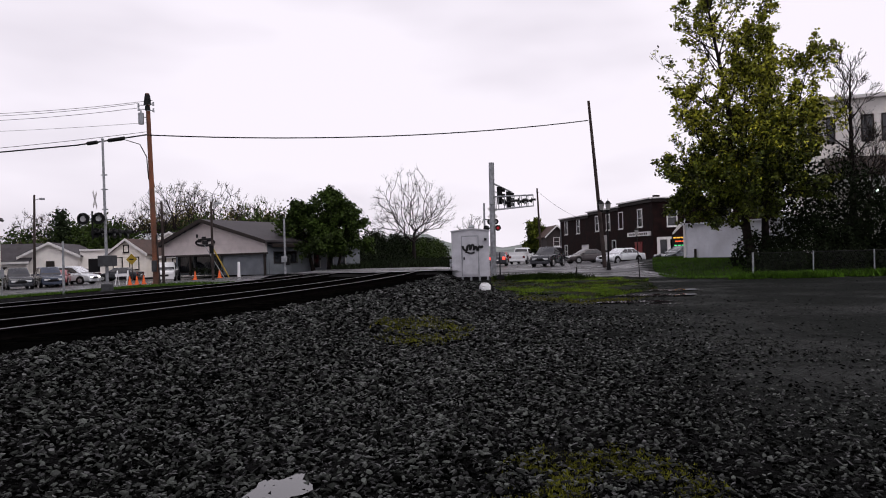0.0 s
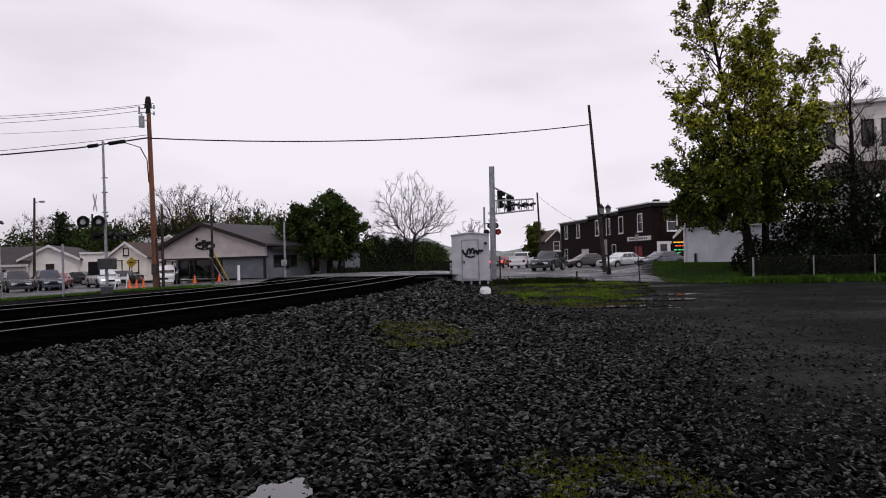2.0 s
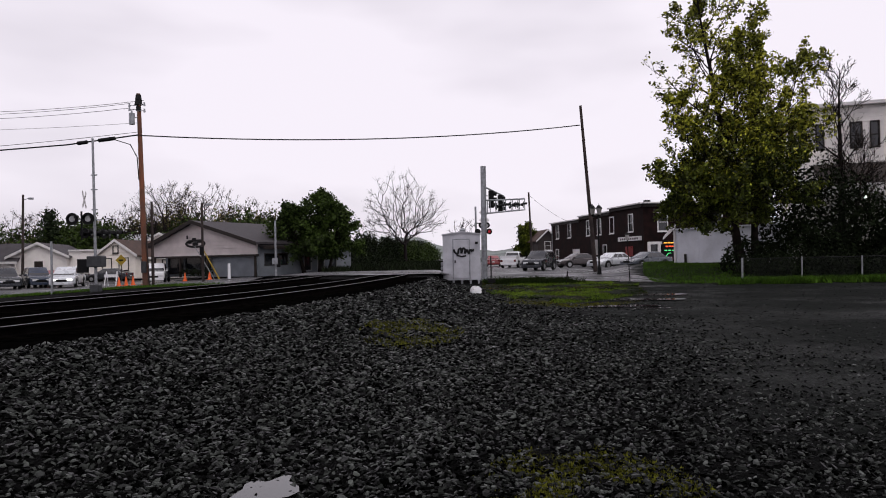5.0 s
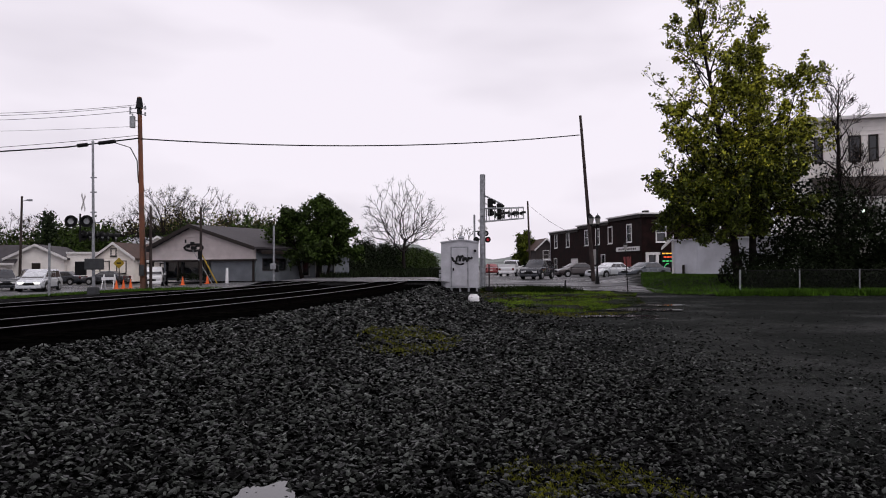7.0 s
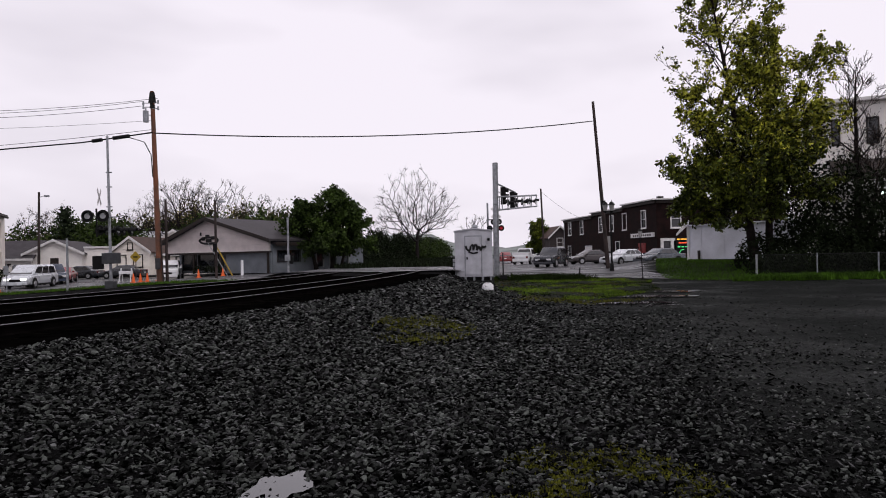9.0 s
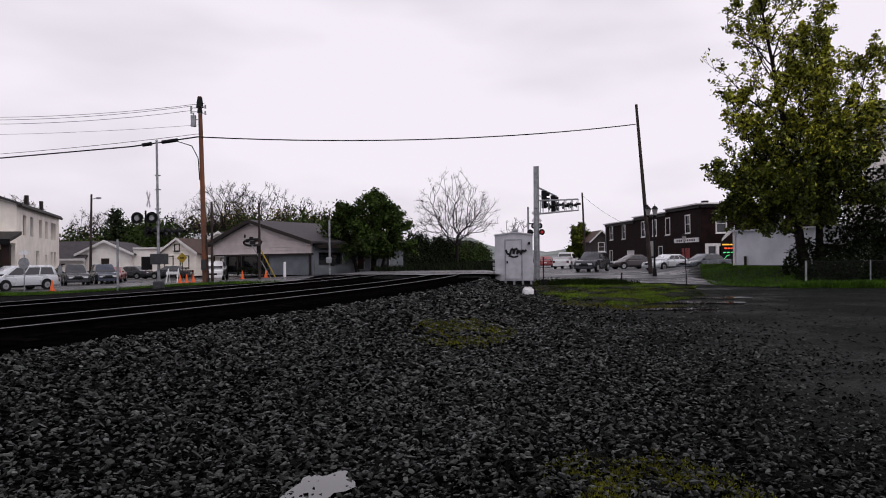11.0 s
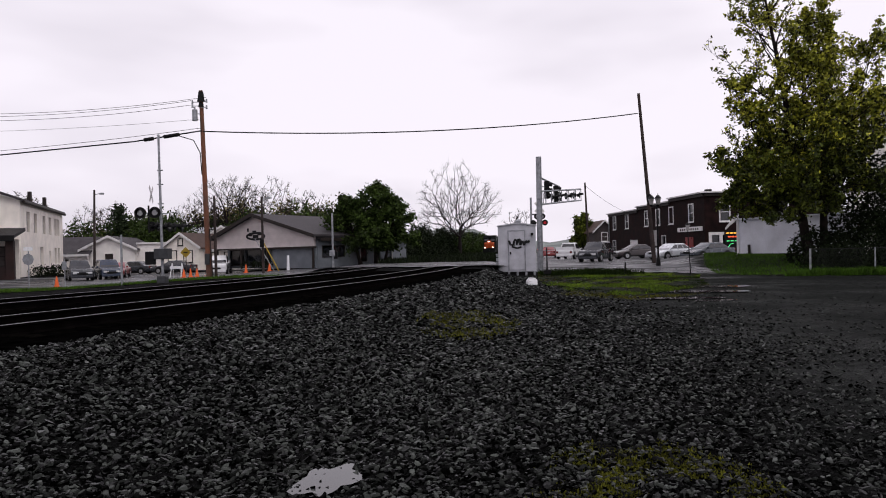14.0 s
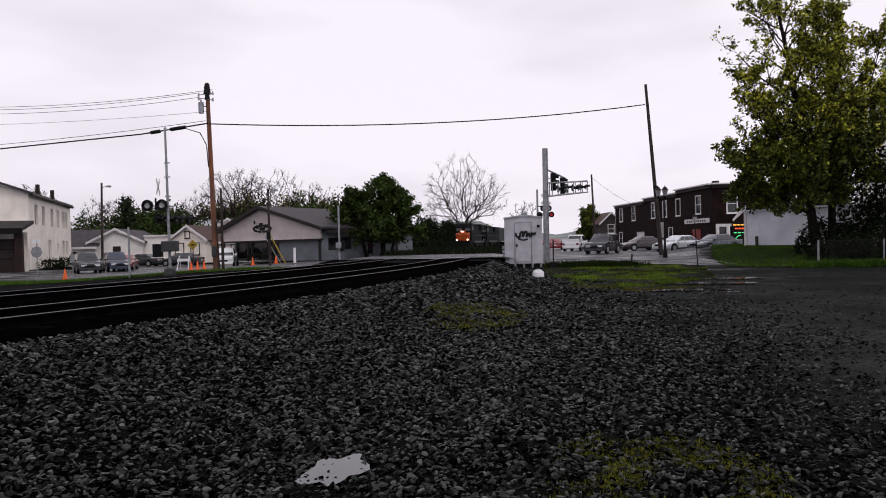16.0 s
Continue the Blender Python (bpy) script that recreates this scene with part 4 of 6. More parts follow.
def crossbuck(parent, x, y, z, turn, s=0.6):
    bm = bmesh.new()
    for a in (45, -45):
        c = box(-s, s, -0.012, 0.0, -0.115, 0.115)
        bmesh.ops.rotate(c, cent=(0, 0, 0), matrix=Euler((0, radians(a), 0)).to_matrix(), verts=c.verts[:])
        me = bpy.data.meshes.new("tmp")
        c.to_mesh(me)
        bm.from_mesh(me)
        bpy.data.meshes.remove(me)
        c.free()
    o = part("crossbuck", bm, "trim", parent, "white crossed boards")
    o.matrix_basis = pose(x, y, z, 0, 0, turn)


def cantilever_signal():
    x, y = 3.4, 44.0
    z = gz(x, y)
    s = thing("cantilever_signal", pose(x, y, z), "galvanised mast with truss arm and crossing lights", "railway signal")
    H = 7.38 - z
    part("mast", rod(bmesh.new(), (0, 0, 0), (0.06, 0, H), 0.19, 0.175, n=16), "galv", s)
    part("base_plate", rod(bmesh.new(), (0, 0, 0), (0, 0, 0.12), 0.36, n=12), "galv", s)
    # truss arm over the road, away and to the side
    end = Vector((3.4, 7.0, 0)).normalized()
    L, zl, zu = 7.6, 4.35 - z, 5.2 - z
    rise = 0.085
    arm = bmesh.new()
    nrm = Vector((end.y, -end.x, 0)) * 0.2
    P = lambda t, zz, k=0: Vector((0.1, 0, 0)) + end * t + nrm * k + Vector((0, 0, zz + rise * t))
    for k in (-1, 1):
        rod(arm, P(0, zl, k), P(L, zl, k), 0.045)
        rod(arm, P(0, zu, k), P(L, zu - 0.05, k), 0.045)
        for i in range(6):
            rod(arm, P(i * L / 5, zl, k), P(i * L / 5, zu - 0.01 * i, k), 0.03)
    for i in range(6):
        for zz in (zl, zu):
            rod(arm, P(i * L / 5, zz, -1), P(i * L / 5, zz, 1), 0.025)
    part("truss_arm", arm, "galv", s)
    for t in (2.6, 5.4, 7.1):
        for k in (-1.0, 1.0):
            p = P(t, (zl + zu) / 2 - 0.05)
            flasher(s, p.x + 0.22 * k, p.y - 0.3, p.z, 78 * k, r=0.24)
    # upper beam with two traffic lights
    bz = 6.12 - z
    bm = rod(bmesh.new(), (0, 0, bz), (2.2, 8.2, bz + 0.05), 0.06)
    rod(bm, (0, 0, bz - 0.5), (2.2, 8.2, bz - 0.45), 0.03)
    part("signal_beam", bm, "galv", s)
    for t, px in ((0.28, 0.0), (0.72, 0.0)):
        c = Vector((0.12, 0, bz)) + Vector((2.2, 8.2, 0)) * t
        tl = part("traffic_light", box(c.x - 0.17, c.x + 0.17, c.y - 0.14, c.y + 0.14, bz - 1.25, bz - 0.08, 0.03), "black", s, "black three-lamp traffic light")
        for i in range(3):
            zz = bz - 0.3 - i * 0.37
            part("visor", rod(bmesh.new(), (c.x + 0.165, c.y - 0.05, zz), (c.x + 0.36, c.y - 0.1, zz - 0.03), 0.13, n=10), "black", tl)
    # pair of lights low on the mast
    zf = 3.2 - z
    part("crossarm", rod(bmesh.new(), (-0.4, 0.05, zf), (0.45, 0.05, zf), 0.035), "black", s)
    for k in (-1, 1):
        flasher(s, 0.36 * k, -0.02 if k > 0 else 0.3, zf, 0 if k > 0 else 180, lit=True, r=0.19)
    part("junction_box", box(-0.12, 0.12, -0.3, -0.15, 4.6, 4.95, 0.02), "galv", s)
    return s


cantilever_signal()


def left_signal():
    x, y = -18.35, 38.0
    z = gz(x, y)
    s = thing("crossing_signal", pose(x, y, z), "crossing signal mast with black lights and crossbuck", "railway signal")
    part("mast", rod(bmesh.new(), (0.02, 0, 0), (-0.05, 0, 8.5 - z), 0.085, 0.06, n=12), "galv", s)
    part("finial", rod(bmesh.new(), (-0.05, 0, 8.5 - z), (-0.05, 0, 8.62 - z), 0.09, 0.02), "galv", s)
    part("base", box(-0.26, 0.26, -0.24, 0.24, -0.1, 0.42, 0.09), "case_grey", s, "cast grey mast base")
    part("crossarm", rod(bmesh.new(), (-1.25, -0.2, 4.12 - z), (0.5, -0.2, 4.06 - z), 0.035), "galv", s)
    part("hanger", rod(bmesh.new(), (-0.62, -0.2, 3.0 - z), (-0.62, -0.2, 4.55 - z), 0.05), "black", s)
    for dx in (-1.02, -0.17):
        flasher(s, dx, -0.42, 4.13 - z, 4, r=0.33)
    for dx, dy, a in ((-0.35, 0.35, 95), (0.35, 0.3, 80), (0.0, 0.5, 120), (0.75, 0.1, 100), (1.15, 0.15, 100), (-0.75, 0.4, 170)):
        flasher(s, dx, dy, 3.35 - z - 0.05 * dx, a, r=0.28)
    part("crossarm", rod(bmesh.new(), (-0.9, 0.25, 3.4 - z), (1.35, 0.1, 3.3 - z), 0.035), "black", s)
    crossbuck(s, -0.55, -0.02, 5.2 - z, 104)
    part("gate_mechanism", box(-0.35, 0.45, -0.3, 0.3, 1.5 - z, 2.1 - z, 0.04), "case_grey", s, "grey gate mechanism case")
    part("gate_counterweight", box(-0.95, -0.4, -0.12, 0.1, 1.2 - z, 1.95 - z, 0.03), "black", s)
    rails = bmesh.new()
    for zz in (4.5, 5.6, 6.4):
        rod(rails, (-0.16, 0, zz), (0.16, 0, zz), 0.035)
    part("bracket", rails, "galv", s)


left_signal()


def far_signal():
    x, y = 4.1, 62.0
    z = gz(x, y)
    s = thing("crossing_signal", pose(x, y, z), "distant crossing mast with white crossbuck", "railway signal")
    part("mast", rod(bmesh.new(), (0, 0, 0), (0, 0, 5.9), 0.09, n=10), "galv", s)
    crossbuck(s, 0.75, -0.1, 5.0, 20, 0.6)
    part("arm", rod(bmesh.new(), (0, 0, 4.4), (0.9, 0, 4.4), 0.05), "black", s)
    for dx in (0.5, 1.0):
        flasher(s, dx, -0.1, 4.2, 0, r=0.26)


far_signal()


# ---- poles, wires, lamps ----
def utility_pole(name, label, a, b, r0, r1, mat):
    base = Vector((a[0], a[1], gz(a[0], a[1]) - 0.1))
    p = thing(name, Matrix.Translation(base), label, "utility pole", "utility poles")
    part("pole", rod(bmesh.new(), (0, 0, 0), Vector(b) - base, r0, r1, n=14), mat, p)
    return p, Vector(b) - base


pl, top = utility_pole("utility_pole", "reddish wooden utility pole with transformer and wires", (-17.7, 43), (-17.96, 43, 12.2), 0.18, 0.12, "pole_wood")
bm = bmesh.new()
for dz, s in ((-0.25, 0.2), (-0.55, 0.24), (-0.9, 0.17)):
    rod(bm, top + Vector((0, 0, dz - 0.15)), top + Vector((0, 0, dz + 0.18)), s, s * 0.75, n=10)
part("pole_cap", bm, "black", pl, "dark insulator cluster")
bm = bmesh.new()
for dx, dz in ((-0.5, -0.75), (-0.5, -1.0), (0.42, -0.7), (0.42, -1.1)):
    rod(bm, top + Vector((0, -0.1, dz)), top + Vector((dx, -0.15, dz)), 0.025, n=6)
    rod(bm, top + Vector((dx, -0.15, dz - 0.1)), top + Vector((dx, -0.15, dz + 0.12)), 0.07, 0.05, n=8)
part("insulator", bm, "galv", pl)
bm = rod(bmesh.new(), top + Vector((-0.34, -0.2, -1.95)), top + Vector((-0.34, -0.2, -1.25)), 0.17, n=12)
rod(bm, top + Vector((-0.34, -0.2, -1.25)), top + Vector((-0.34, -0.2, -1.08)), 0.05, n=6)
rod(bm, top + Vector((-0.34, -0.2, -1.5)), top + Vector((0.05, 0, -1.5)), 0.03, n=6)
part("transformer", bm, "galv", pl, "small grey can transformer")
part("conduit", rod(bmesh.new(), (0.28, -0.12, 0), Vector((0.28, -0.12, 0)) + (top - Vector((0, 0, 6.2))) * 0.55, 0.045, n=8), "pole_grey", pl)
part("stub_pole", rod(bmesh.new(), (0.34, 0.3, 0), (0.32, 0.3, 5.4), 0.1, 0.08, n=8), "pole_grey", pl)
for k in (1.0,):
    part("equipment_box", box(-0.14, 0.14, -0.34, -0.15, k, k + 0.7, 0.02), "case_grey", pl)

pr, ptop = utility_pole("utility_pole", "leaning grey wooden utility pole", (12.45, 52), (11.59, 52, 12.9), 0.165, 0.10, "pole_grey")
bm = bmesh.new()
rod(bm, ptop * 0.36 + Vector((0, -0.2, 0)), ptop * 0.41 + Vector((0, -0.2, 0)), 0.17, n=10)
part("splice_box", bm, "black", pr)
up, utop = utility_pole("utility_pole", "slim distant utility pole with a street light", (-46.4, 79), (-46.2, 79, 9.8), 0.16, 0.11, "pole_grey")
part("street_light", cube(rod(bmesh.new(), utop + Vector((0, 0, -0.6)), utop + Vector((1.0, -0.3, -0.4)), 0.04), utop.x + 0.8, utop.x + 1.3, utop.y - 0.45, utop.y - 0.15, utop.z - 0.6, utop.z - 0.38, 0.04), "galv", up)
fp, ft = utility_pole("utility_pole", "thin distant pole by the crossing road", (11.2, 76), (10.95, 76, 8.6), 0.13, 0.09, "pole_grey")


def wire(name, label, pts, r=0.022, sag=0.0, mat="black"):
    """A wire through points, hanging by sag between each pair."""
    c = bpy.data.curves.new(name, "CURVE")
    c.dimensions, c.bevel_depth, c.bevel_resolution = "3D", r, 1
    sp = c.splines.new("POLY")
    run = []
    for a, b in zip(pts, pts[1:]):
        a, b = Vector(a), Vector(b)
        for i in range(16):
            t = i / 16
            run.append(a.lerp(b, t) - Vector((0, 0, 4 * sag * t * (1 - t))))
    run.append(Vector(pts[-1]))
    sp.points.add(len(run) - 1)
    for q, v in zip(sp.points, run):
        q.co = (*v, 1)
    c.materials.append(M[mat])
    return tagged(new(name, c), label, "cable", "overhead cables")


wire("cable", "black overhead cable slung between the poles", [(-45, 44, 7.9), (-27.53, 43, 8.78), (-22.4, 43, 9.1), (-17.9, 42.9, 9.62)], 0.045)
wire("cable", "black overhead cable slung between the poles", [(-17.9, 42.9, 9.58), (11.5, 51.9, 11.4)], 0.04, 0.62)
wire("cable", "black overhead cable slung between the poles", [(-45, 44, 8.6), (-17.9, 42.9, 9.8)], 0.016, 0.3)
for dz, dx in ((-0.72, -0.5), (-1.0, -0.5), (-0.55, 0.4)):
    wire("wire", "thin overhead power wire", [(-48, 46, 13.6 + dz), (-17.96 + dx, 42.85, 12.28 + dz)], 0.014, 0.85)
wire("wire", "thin slack overhead wire", [(-48, 46, 11.2), (-18.0, 42.85, 10.35)], 0.01, 0.4)
wire("drop_wire", "thin drop wire to the street pole", [(10.97, 76, 8.3), (17.2, 84, 5.5)], 0.015, 0.3)
for x0, x1 in ((-21.7, -21.1), (-20.4, -19.4)):
    z0, z1 = (9.16, 9.23) if x0 < -21 else (9.31, 9.43)
    b = part("splice_case", rod(bmesh.new(), (x0, 42.9, z0), (x1, 42.9, z1), 0.12, n=10), "black")
    tagged(b, "black cable splice case on the overhead cable", "cable box", "cable boxes")
b = wire("drop_loop", "looped cable running down the wooden pole", [(-19.6, 42.8, 9.4), (-18.4, 42.75, 9.0), (-17.98, 42.72, 8.2), (-17.9, 42.72, 6.8)], 0.03)


def slim_post(name, label, x, y, h, r, head=None, mat="galv", category="post", lean=0.0):
    z = gz(x, y)
    p = thing(name, pose(x, y, z - 0.05), label, category)
    part("post", rod(bmesh.new(), (0, 0, 0), (lean, 0, h), r, r * 0.8, n=10), mat, p)
    if head == "lamp":
        part("lamp_head", cube(rod(bmesh.new(), (lean, 0, h - 0.35), (lean + 0.5, -0.1, h - 0.1), 0.035), lean + 0.35, lean + 0.75, -0.25, 0.0, h - 0.2, h - 0.05, 0.03), "galv", p)
        part("control_box", box(-0.14, 0.14, -0.26, -0.1, 2.0, 2.6, 0.02), "black", p)
    if head == "box":
        part("signal_box", box(-0.25, 0.2, -0.3, -0.08, 1.15, 1.65, 0.03), "galv", p)
        part("push_button", box(0.1, 0.4, -0.16, 0.1, 0.9, 1.5, 0.03), "black", p)
    return p


slim_post("street_lamp", "dark slim street lamp post", -16.47, 50, 5.75, 0.10, "lamp", "pole_grey", "street lamp")
slim_post("signal_post", "grey steel post with control boxes", -13.02, 58, 4.8, 0.10, "box")
slim_post("steel_post", "plain grey steel post", -21.82, 40, 3.1, 0.075)
bo = slim_post("bollard", "short white painted steel bollard", -16.64, 57, 1.35, 0.13, mat="white_paint", category="bollard")
st = slim_post("short_post", "short dark steel post in the grass", 7.4, 37.6, 0.75, 0.05, mat="black", lean=0.05)
g = wire("guy_wire", "yellow guarded guy wire", [(-19.0, 57.5, 2.9), (-17.5, 57.2, 0.2)], 0.05, mat="yellow")
g = wire("guy_wire", "steel guy wire beside the lamp post", [(-19.6, 57.5, 3.0), (-17.9, 57.2, 0.2)], 0.03, mat="galv")


def town_lamp(x, y, h, double):
    z = gz(x, y)
    p = thing("town_lamp", pose(x, y, z), "black ornamental town lamp with lantern", "street lamp", "town lamps")
    part("base", rod(rod(bmesh.new(), (0, 0, 0), (0, 0, 0.5), 0.17, 0.12, n=10), (0, 0, 0.5), (0, 0, 0.62), 0.14, 0.08, n=10), "black", p)
    part("shaft", rod(bmesh.new(), (0, 0, 0.6), (0, 0, h - 0.75), 0.07, 0.05, n=10), "black", p)
    xs = (-0.38, 0.08) if double else (0,)
    for dx in xs:
        l = part("lantern", rod(bmesh.new(), (dx, 0, h - 0.72), (dx, 0, h - 0.3), 0.12, 0.2, n=8), "lamp_glass", p)
        part("cap", rod(rod(bmesh.new(), (dx, 0, h - 0.3), (dx, 0, h - 0.08), 0.25, 0.08, n=8), (dx, 0, h - 0.08), (dx, 0, h + 0.06), 0.03, 0.01, n=6), "black", l)
        part("collar", rod(bmesh.new(), (dx, 0, h - 0.86), (dx, 0, h - 0.72), 0.06, 0.13, n=8), "black", l)
    if double:
        part("bracket", rod(bmesh.new(), (-0.38, 0, h - 0.85), (0.08, 0, h - 0.85), 0.03, n=6), "black", p)


town_lamp(11.75, 48, 4.95, True)
sp = slim_post("lantern_post", "thin dark post with a small lantern head", 10.42, 36, 2.45, 0.03, mat="black", category="street lamp", lean=-0.1)
part("lantern", rod(bmesh.new(), (-0.1, 0, 2.35), (-0.1, 0, 2.62), 0.07, 0.11, n=8), "lamp_glass", sp)
part("cap", rod(bmesh.new(), (-0.1, 0, 2.62), (-0.1, 0, 2.74), 0.14, 0.03, n=8), "black", sp)


def stop_sign():
    x, y = -29.0, 42
    z = gz(x, y)
    s = thing("road_sign", pose(x, y, z), "back of a grey octagonal road sign on a post", "sign")
    part("post", rod(bmesh.new(), (0, 0, -0.1), (0, 0, 2.75), 0.035, n=8), "galv", s)
    part("sign_plate", rod(bmesh.new(), (0, -0.05, 1.95), (0, -0.035, 1.95), 0.38, n=8), "galv", s)
    part("street_plate", box(-0.3, 0.3, -0.03, -0.01, 2.5, 2.75), "white_paint", s)
    s = thing("road_sign", pose(-27.9, 44, gz(-27.9, 44)), "small grey sign plate on a thin post", "sign")
    part("post", rod(bmesh.new(), (0, 0, -0.1), (0, 0, 1.9), 0.03, n=8), "galv", s)
    part("sign_plate", box(-0.16, 0.16, -0.06, -0.035, 1.2, 1.75, 0.01), "galv", s)
    x, y = -33.0, 74
    s = thing("warning_sign", pose(x, y, gz(x, y)), "yellow diamond warning sign on a post", "sign")
    part("post", rod(bmesh.new(), (0, 0, -0.1), (0, 0, 2.3), 0.05, n=8), "pole_grey", s)
    bm = box(-0.42, 0.42, -0.02, 0.0, -0.42, 0.42)
    bmesh.ops.rotate(bm, cent=(0, 0, 0), matrix=Euler((0, radians(45), 0)).to_matrix(), verts=bm.verts[:])
    o = part("sign_plate", bm, "yellow", s)
    o.matrix_basis = pose(0, -0.08, 2.35)
    part("symbol", box(-0.22, 0.22, -0.13, -0.105, 2.28, 2.42), "black", s)


stop_sign()


def cone_at(x, y, h=0.75):
    z = gz(x, y) + 0.04
    c = thing("traffic_cone", pose(x, y, z), "orange traffic cone with a pale band", "traffic cone", "traffic cones")
    part("base", box(-0.2, 0.2, -0.2, 0.2, 0, 0.04, 0.01), "cone", c)
    part("shell", rod(bmesh.new(), (0, 0, 0.04), (0, 0, h), 0.16, 0.03, n=12), "cone", c)
    part("band", rod(bmesh.new(), (0, 0, h * 0.55), (0, 0, h * 0.72), 0.09, 0.068, n=12), "white_paint", c)


for x, y in ((-26.1, 58), (-25.6, 58.2), (-25.1, 58.4), (-24.6, 59.5), (-19.2, 60), (-21.5, 60.5), (-28.6, 44.2)):
    cone_at(x, y)
ab = thing("barricade", pose(-27.6, 60, gz(-27.6, 60) + 0.04), "white folding roadworks barricade", "barricade")
for s in (-1, 1):
    for x in (-0.5, 0.5):
        part("leg", rod(bmesh.new(), (x, s * 0.4, 0), (x * 0.9, 0, 1.25), 0.04, n=6), "white_paint", ab)
part("board", box(-0.6, 0.6, -0.16, -0.13, 0.75, 1.0), "white_paint", ab)


# ---- vehicles ----
def wheel(parent, x, y, r=0.33, w=0.22):
    s = -1 if y < 0 else 1
    t = part("wheel", rod(bmesh.new(), (x, y - w / 2, r), (x, y + w / 2, r), r, n=20), "tyre", parent)
    part("rim", rod(bmesh.new(), (x, y + s * (w / 2 - 0.02), r), (x, y + s * (w / 2 + 0.012), r), r * 0.66, r * 0.6, n=14), "rim", t)
    part("hub", rod(bmesh.new(), (x, y + s * (w / 2 + 0.012), r), (x, y + s * (w / 2 + 0.03), r), r * 0.2, n=8), "galv", t)


def vehicle(name, label, m, paint, L, W, H, lower, belt, roof, wheels, rw=0.33, lit=False, group="parked cars", bed=None, category="car", windows=3):
    """lower: side outline (x, z) of the body; belt: x of the glass house's foot, front and rear; roof: x of its top."""
    v = thing(name, m, label, category, group)
    hw = W / 2
    bm = prism(lower, -hw, hw)
    for q in bm.verts:
        # sides lean in towards the shoulder, the ends are bowed
        q.co.y *= 0.97 if q.co.z > 0.8 else 1.0
    long_edges = [e for e in bm.edges if abs(e.verts[0].co.y - e.verts[1].co.y) < 0.2]
    bmesh.ops.bevel(bm, geom=long_edges, offset=0.14, segments=4, affect="EDGES", profile=0.5, clamp_overlap=True)
    cross = [e for e in bm.edges if abs(e.verts[0].co.y - e.verts[1].co.y) > 1.0]
    bmesh.ops.bevel(bm, geom=cross, offset=0.06, segments=2, affect="EDGES", profile=0.5, clamp_overlap=True)
    body = part("body", bm, paint, v, smooth=True)
    zb = max(z for _, z in lower) - 0.06
    inset, top = 0.09, 0.24
    c = hull([(x, s * (hw - inset), zb) for x in belt for s in (-1, 1)] + [(x, s * (hw - top), H - 0.06) for x in roof for s in (-1, 1)] + [(x * 0.97 + 0.0, s * (hw - top - 0.1), H) for x in roof for s in (-1, 1)])
    bmesh.ops.bevel(c, geom=c.edges[:], offset=0.05, segments=2, affect="EDGES", profile=0.5, clamp_overlap=True)
    part("cabin", c, paint, v, smooth=True)

    def at(u, w, s=None):
        # a point on the glass house's side: u from rear 0 to front 1, w from belt 0 to roof 1
        x0, x1 = belt[1] + (roof[1] - belt[1]) * w, belt[0] + (roof[0] - belt[0]) * w
        return Vector((x0 + (x1 - x0) * u, s * (hw - inset - (top - inset) * w + 0.012), zb + (H - 0.06 - zb) * w))
    for s in (-1, 1):
        n = windows
        for i in range(n):
            u0, u1 = 0.05 + 0.9 * i / n + 0.015, 0.05 + 0.9 * (i + 1) / n - 0.015
            bm = bmesh.new()
            bm.faces.new([bm.verts.new(at(u, w, s)) for u, w in ((u0, 0.16), (u1, 0.16), (u1, 0.88), (u0, 0.88))])
            r = bmesh.ops.extrude_face_region(bm, geom=bm.faces[:])
            for q in r["geom"]:
                if isinstance(q, bmesh.types.BMVert):
                    q.co.y -= s * 0.02
            part("side_window", bm, "car_glass", v)
        part("mirror", box(belt[0] - 0.35, belt[0] - 0.18, s * hw - 0.03 if s > 0 else s * hw - 0.15, s * hw + 0.15 if s > 0 else s * hw + 0.03, zb + 0.02, zb + 0.16, 0.03), paint, v)
        part("sill", box(wheels[1] + 0.4, wheels[0] - 0.4, s * hw - 0.01 - 0.012, s * hw - 0.01 + 0.022, 0.24, 0.36), "black", v)
    for end, nm in ((1, "windscreen"), (0, "rear_window")):
        bm = bmesh.new()
        sg = 1 if end else -1
        pts = []
        for w, k in ((0.1, 0.9), (0.1, -0.9), (0.9, -0.88), (0.9, 0.88)):
            p = at(end, w, 1)
            pts.append(bm.verts.new((p.x + sg * 0.018, p.y * k, p.z)))
        bm.faces.new(pts)
        r = bmesh.ops.extrude_face_region(bm, geom=bm.faces[:])
        for q in r["geom"]:
            if isinstance(q, bmesh.types.BMVert):
                q.co.x -= sg * 0.02
        part(nm, bm, "car_glass", v)
    xf, xr = max(x for x, _ in lower), min(x for x, _ in lower)
    for x in wheels:
        for s in (-1, 1):
            part("wheel_arch", rod(bmesh.new(), (x, s * (hw - 0.02), rw + 0.03), (x, s * (hw + 0.006), rw + 0.03), rw * 1.2, n=20), "black", v)
            wheel(v, x, s * (hw - 0.07), rw)
    for s in (-1, 1):
        part("headlight", box(xf - 0.2, xf + 0.012, s * (hw - 0.42) - 0.2, s * (hw - 0.42) + 0.26, 0.60, 0.76, 0.03), "car_lit" if lit else "lens_clear", v)
        part("tail_light", box(xr - 0.012, xr + 0.16, s * (hw - 0.2) - 0.12, s * (hw - 0.2) + 0.14, 0.68, 0.92, 0.03), "red_lit" if lit == "rear" else "lens_red", v)
    part("grille", box(xf - 0.1, xf + 0.014, -0.42, 0.42, 0.52, 0.70, 0.02), "black", v)
    part("front_bumper", box(xf - 0.14, xf + 0.05, -hw + 0.08, hw - 0.08, 0.26, 0.48, 0.04), paint, v)
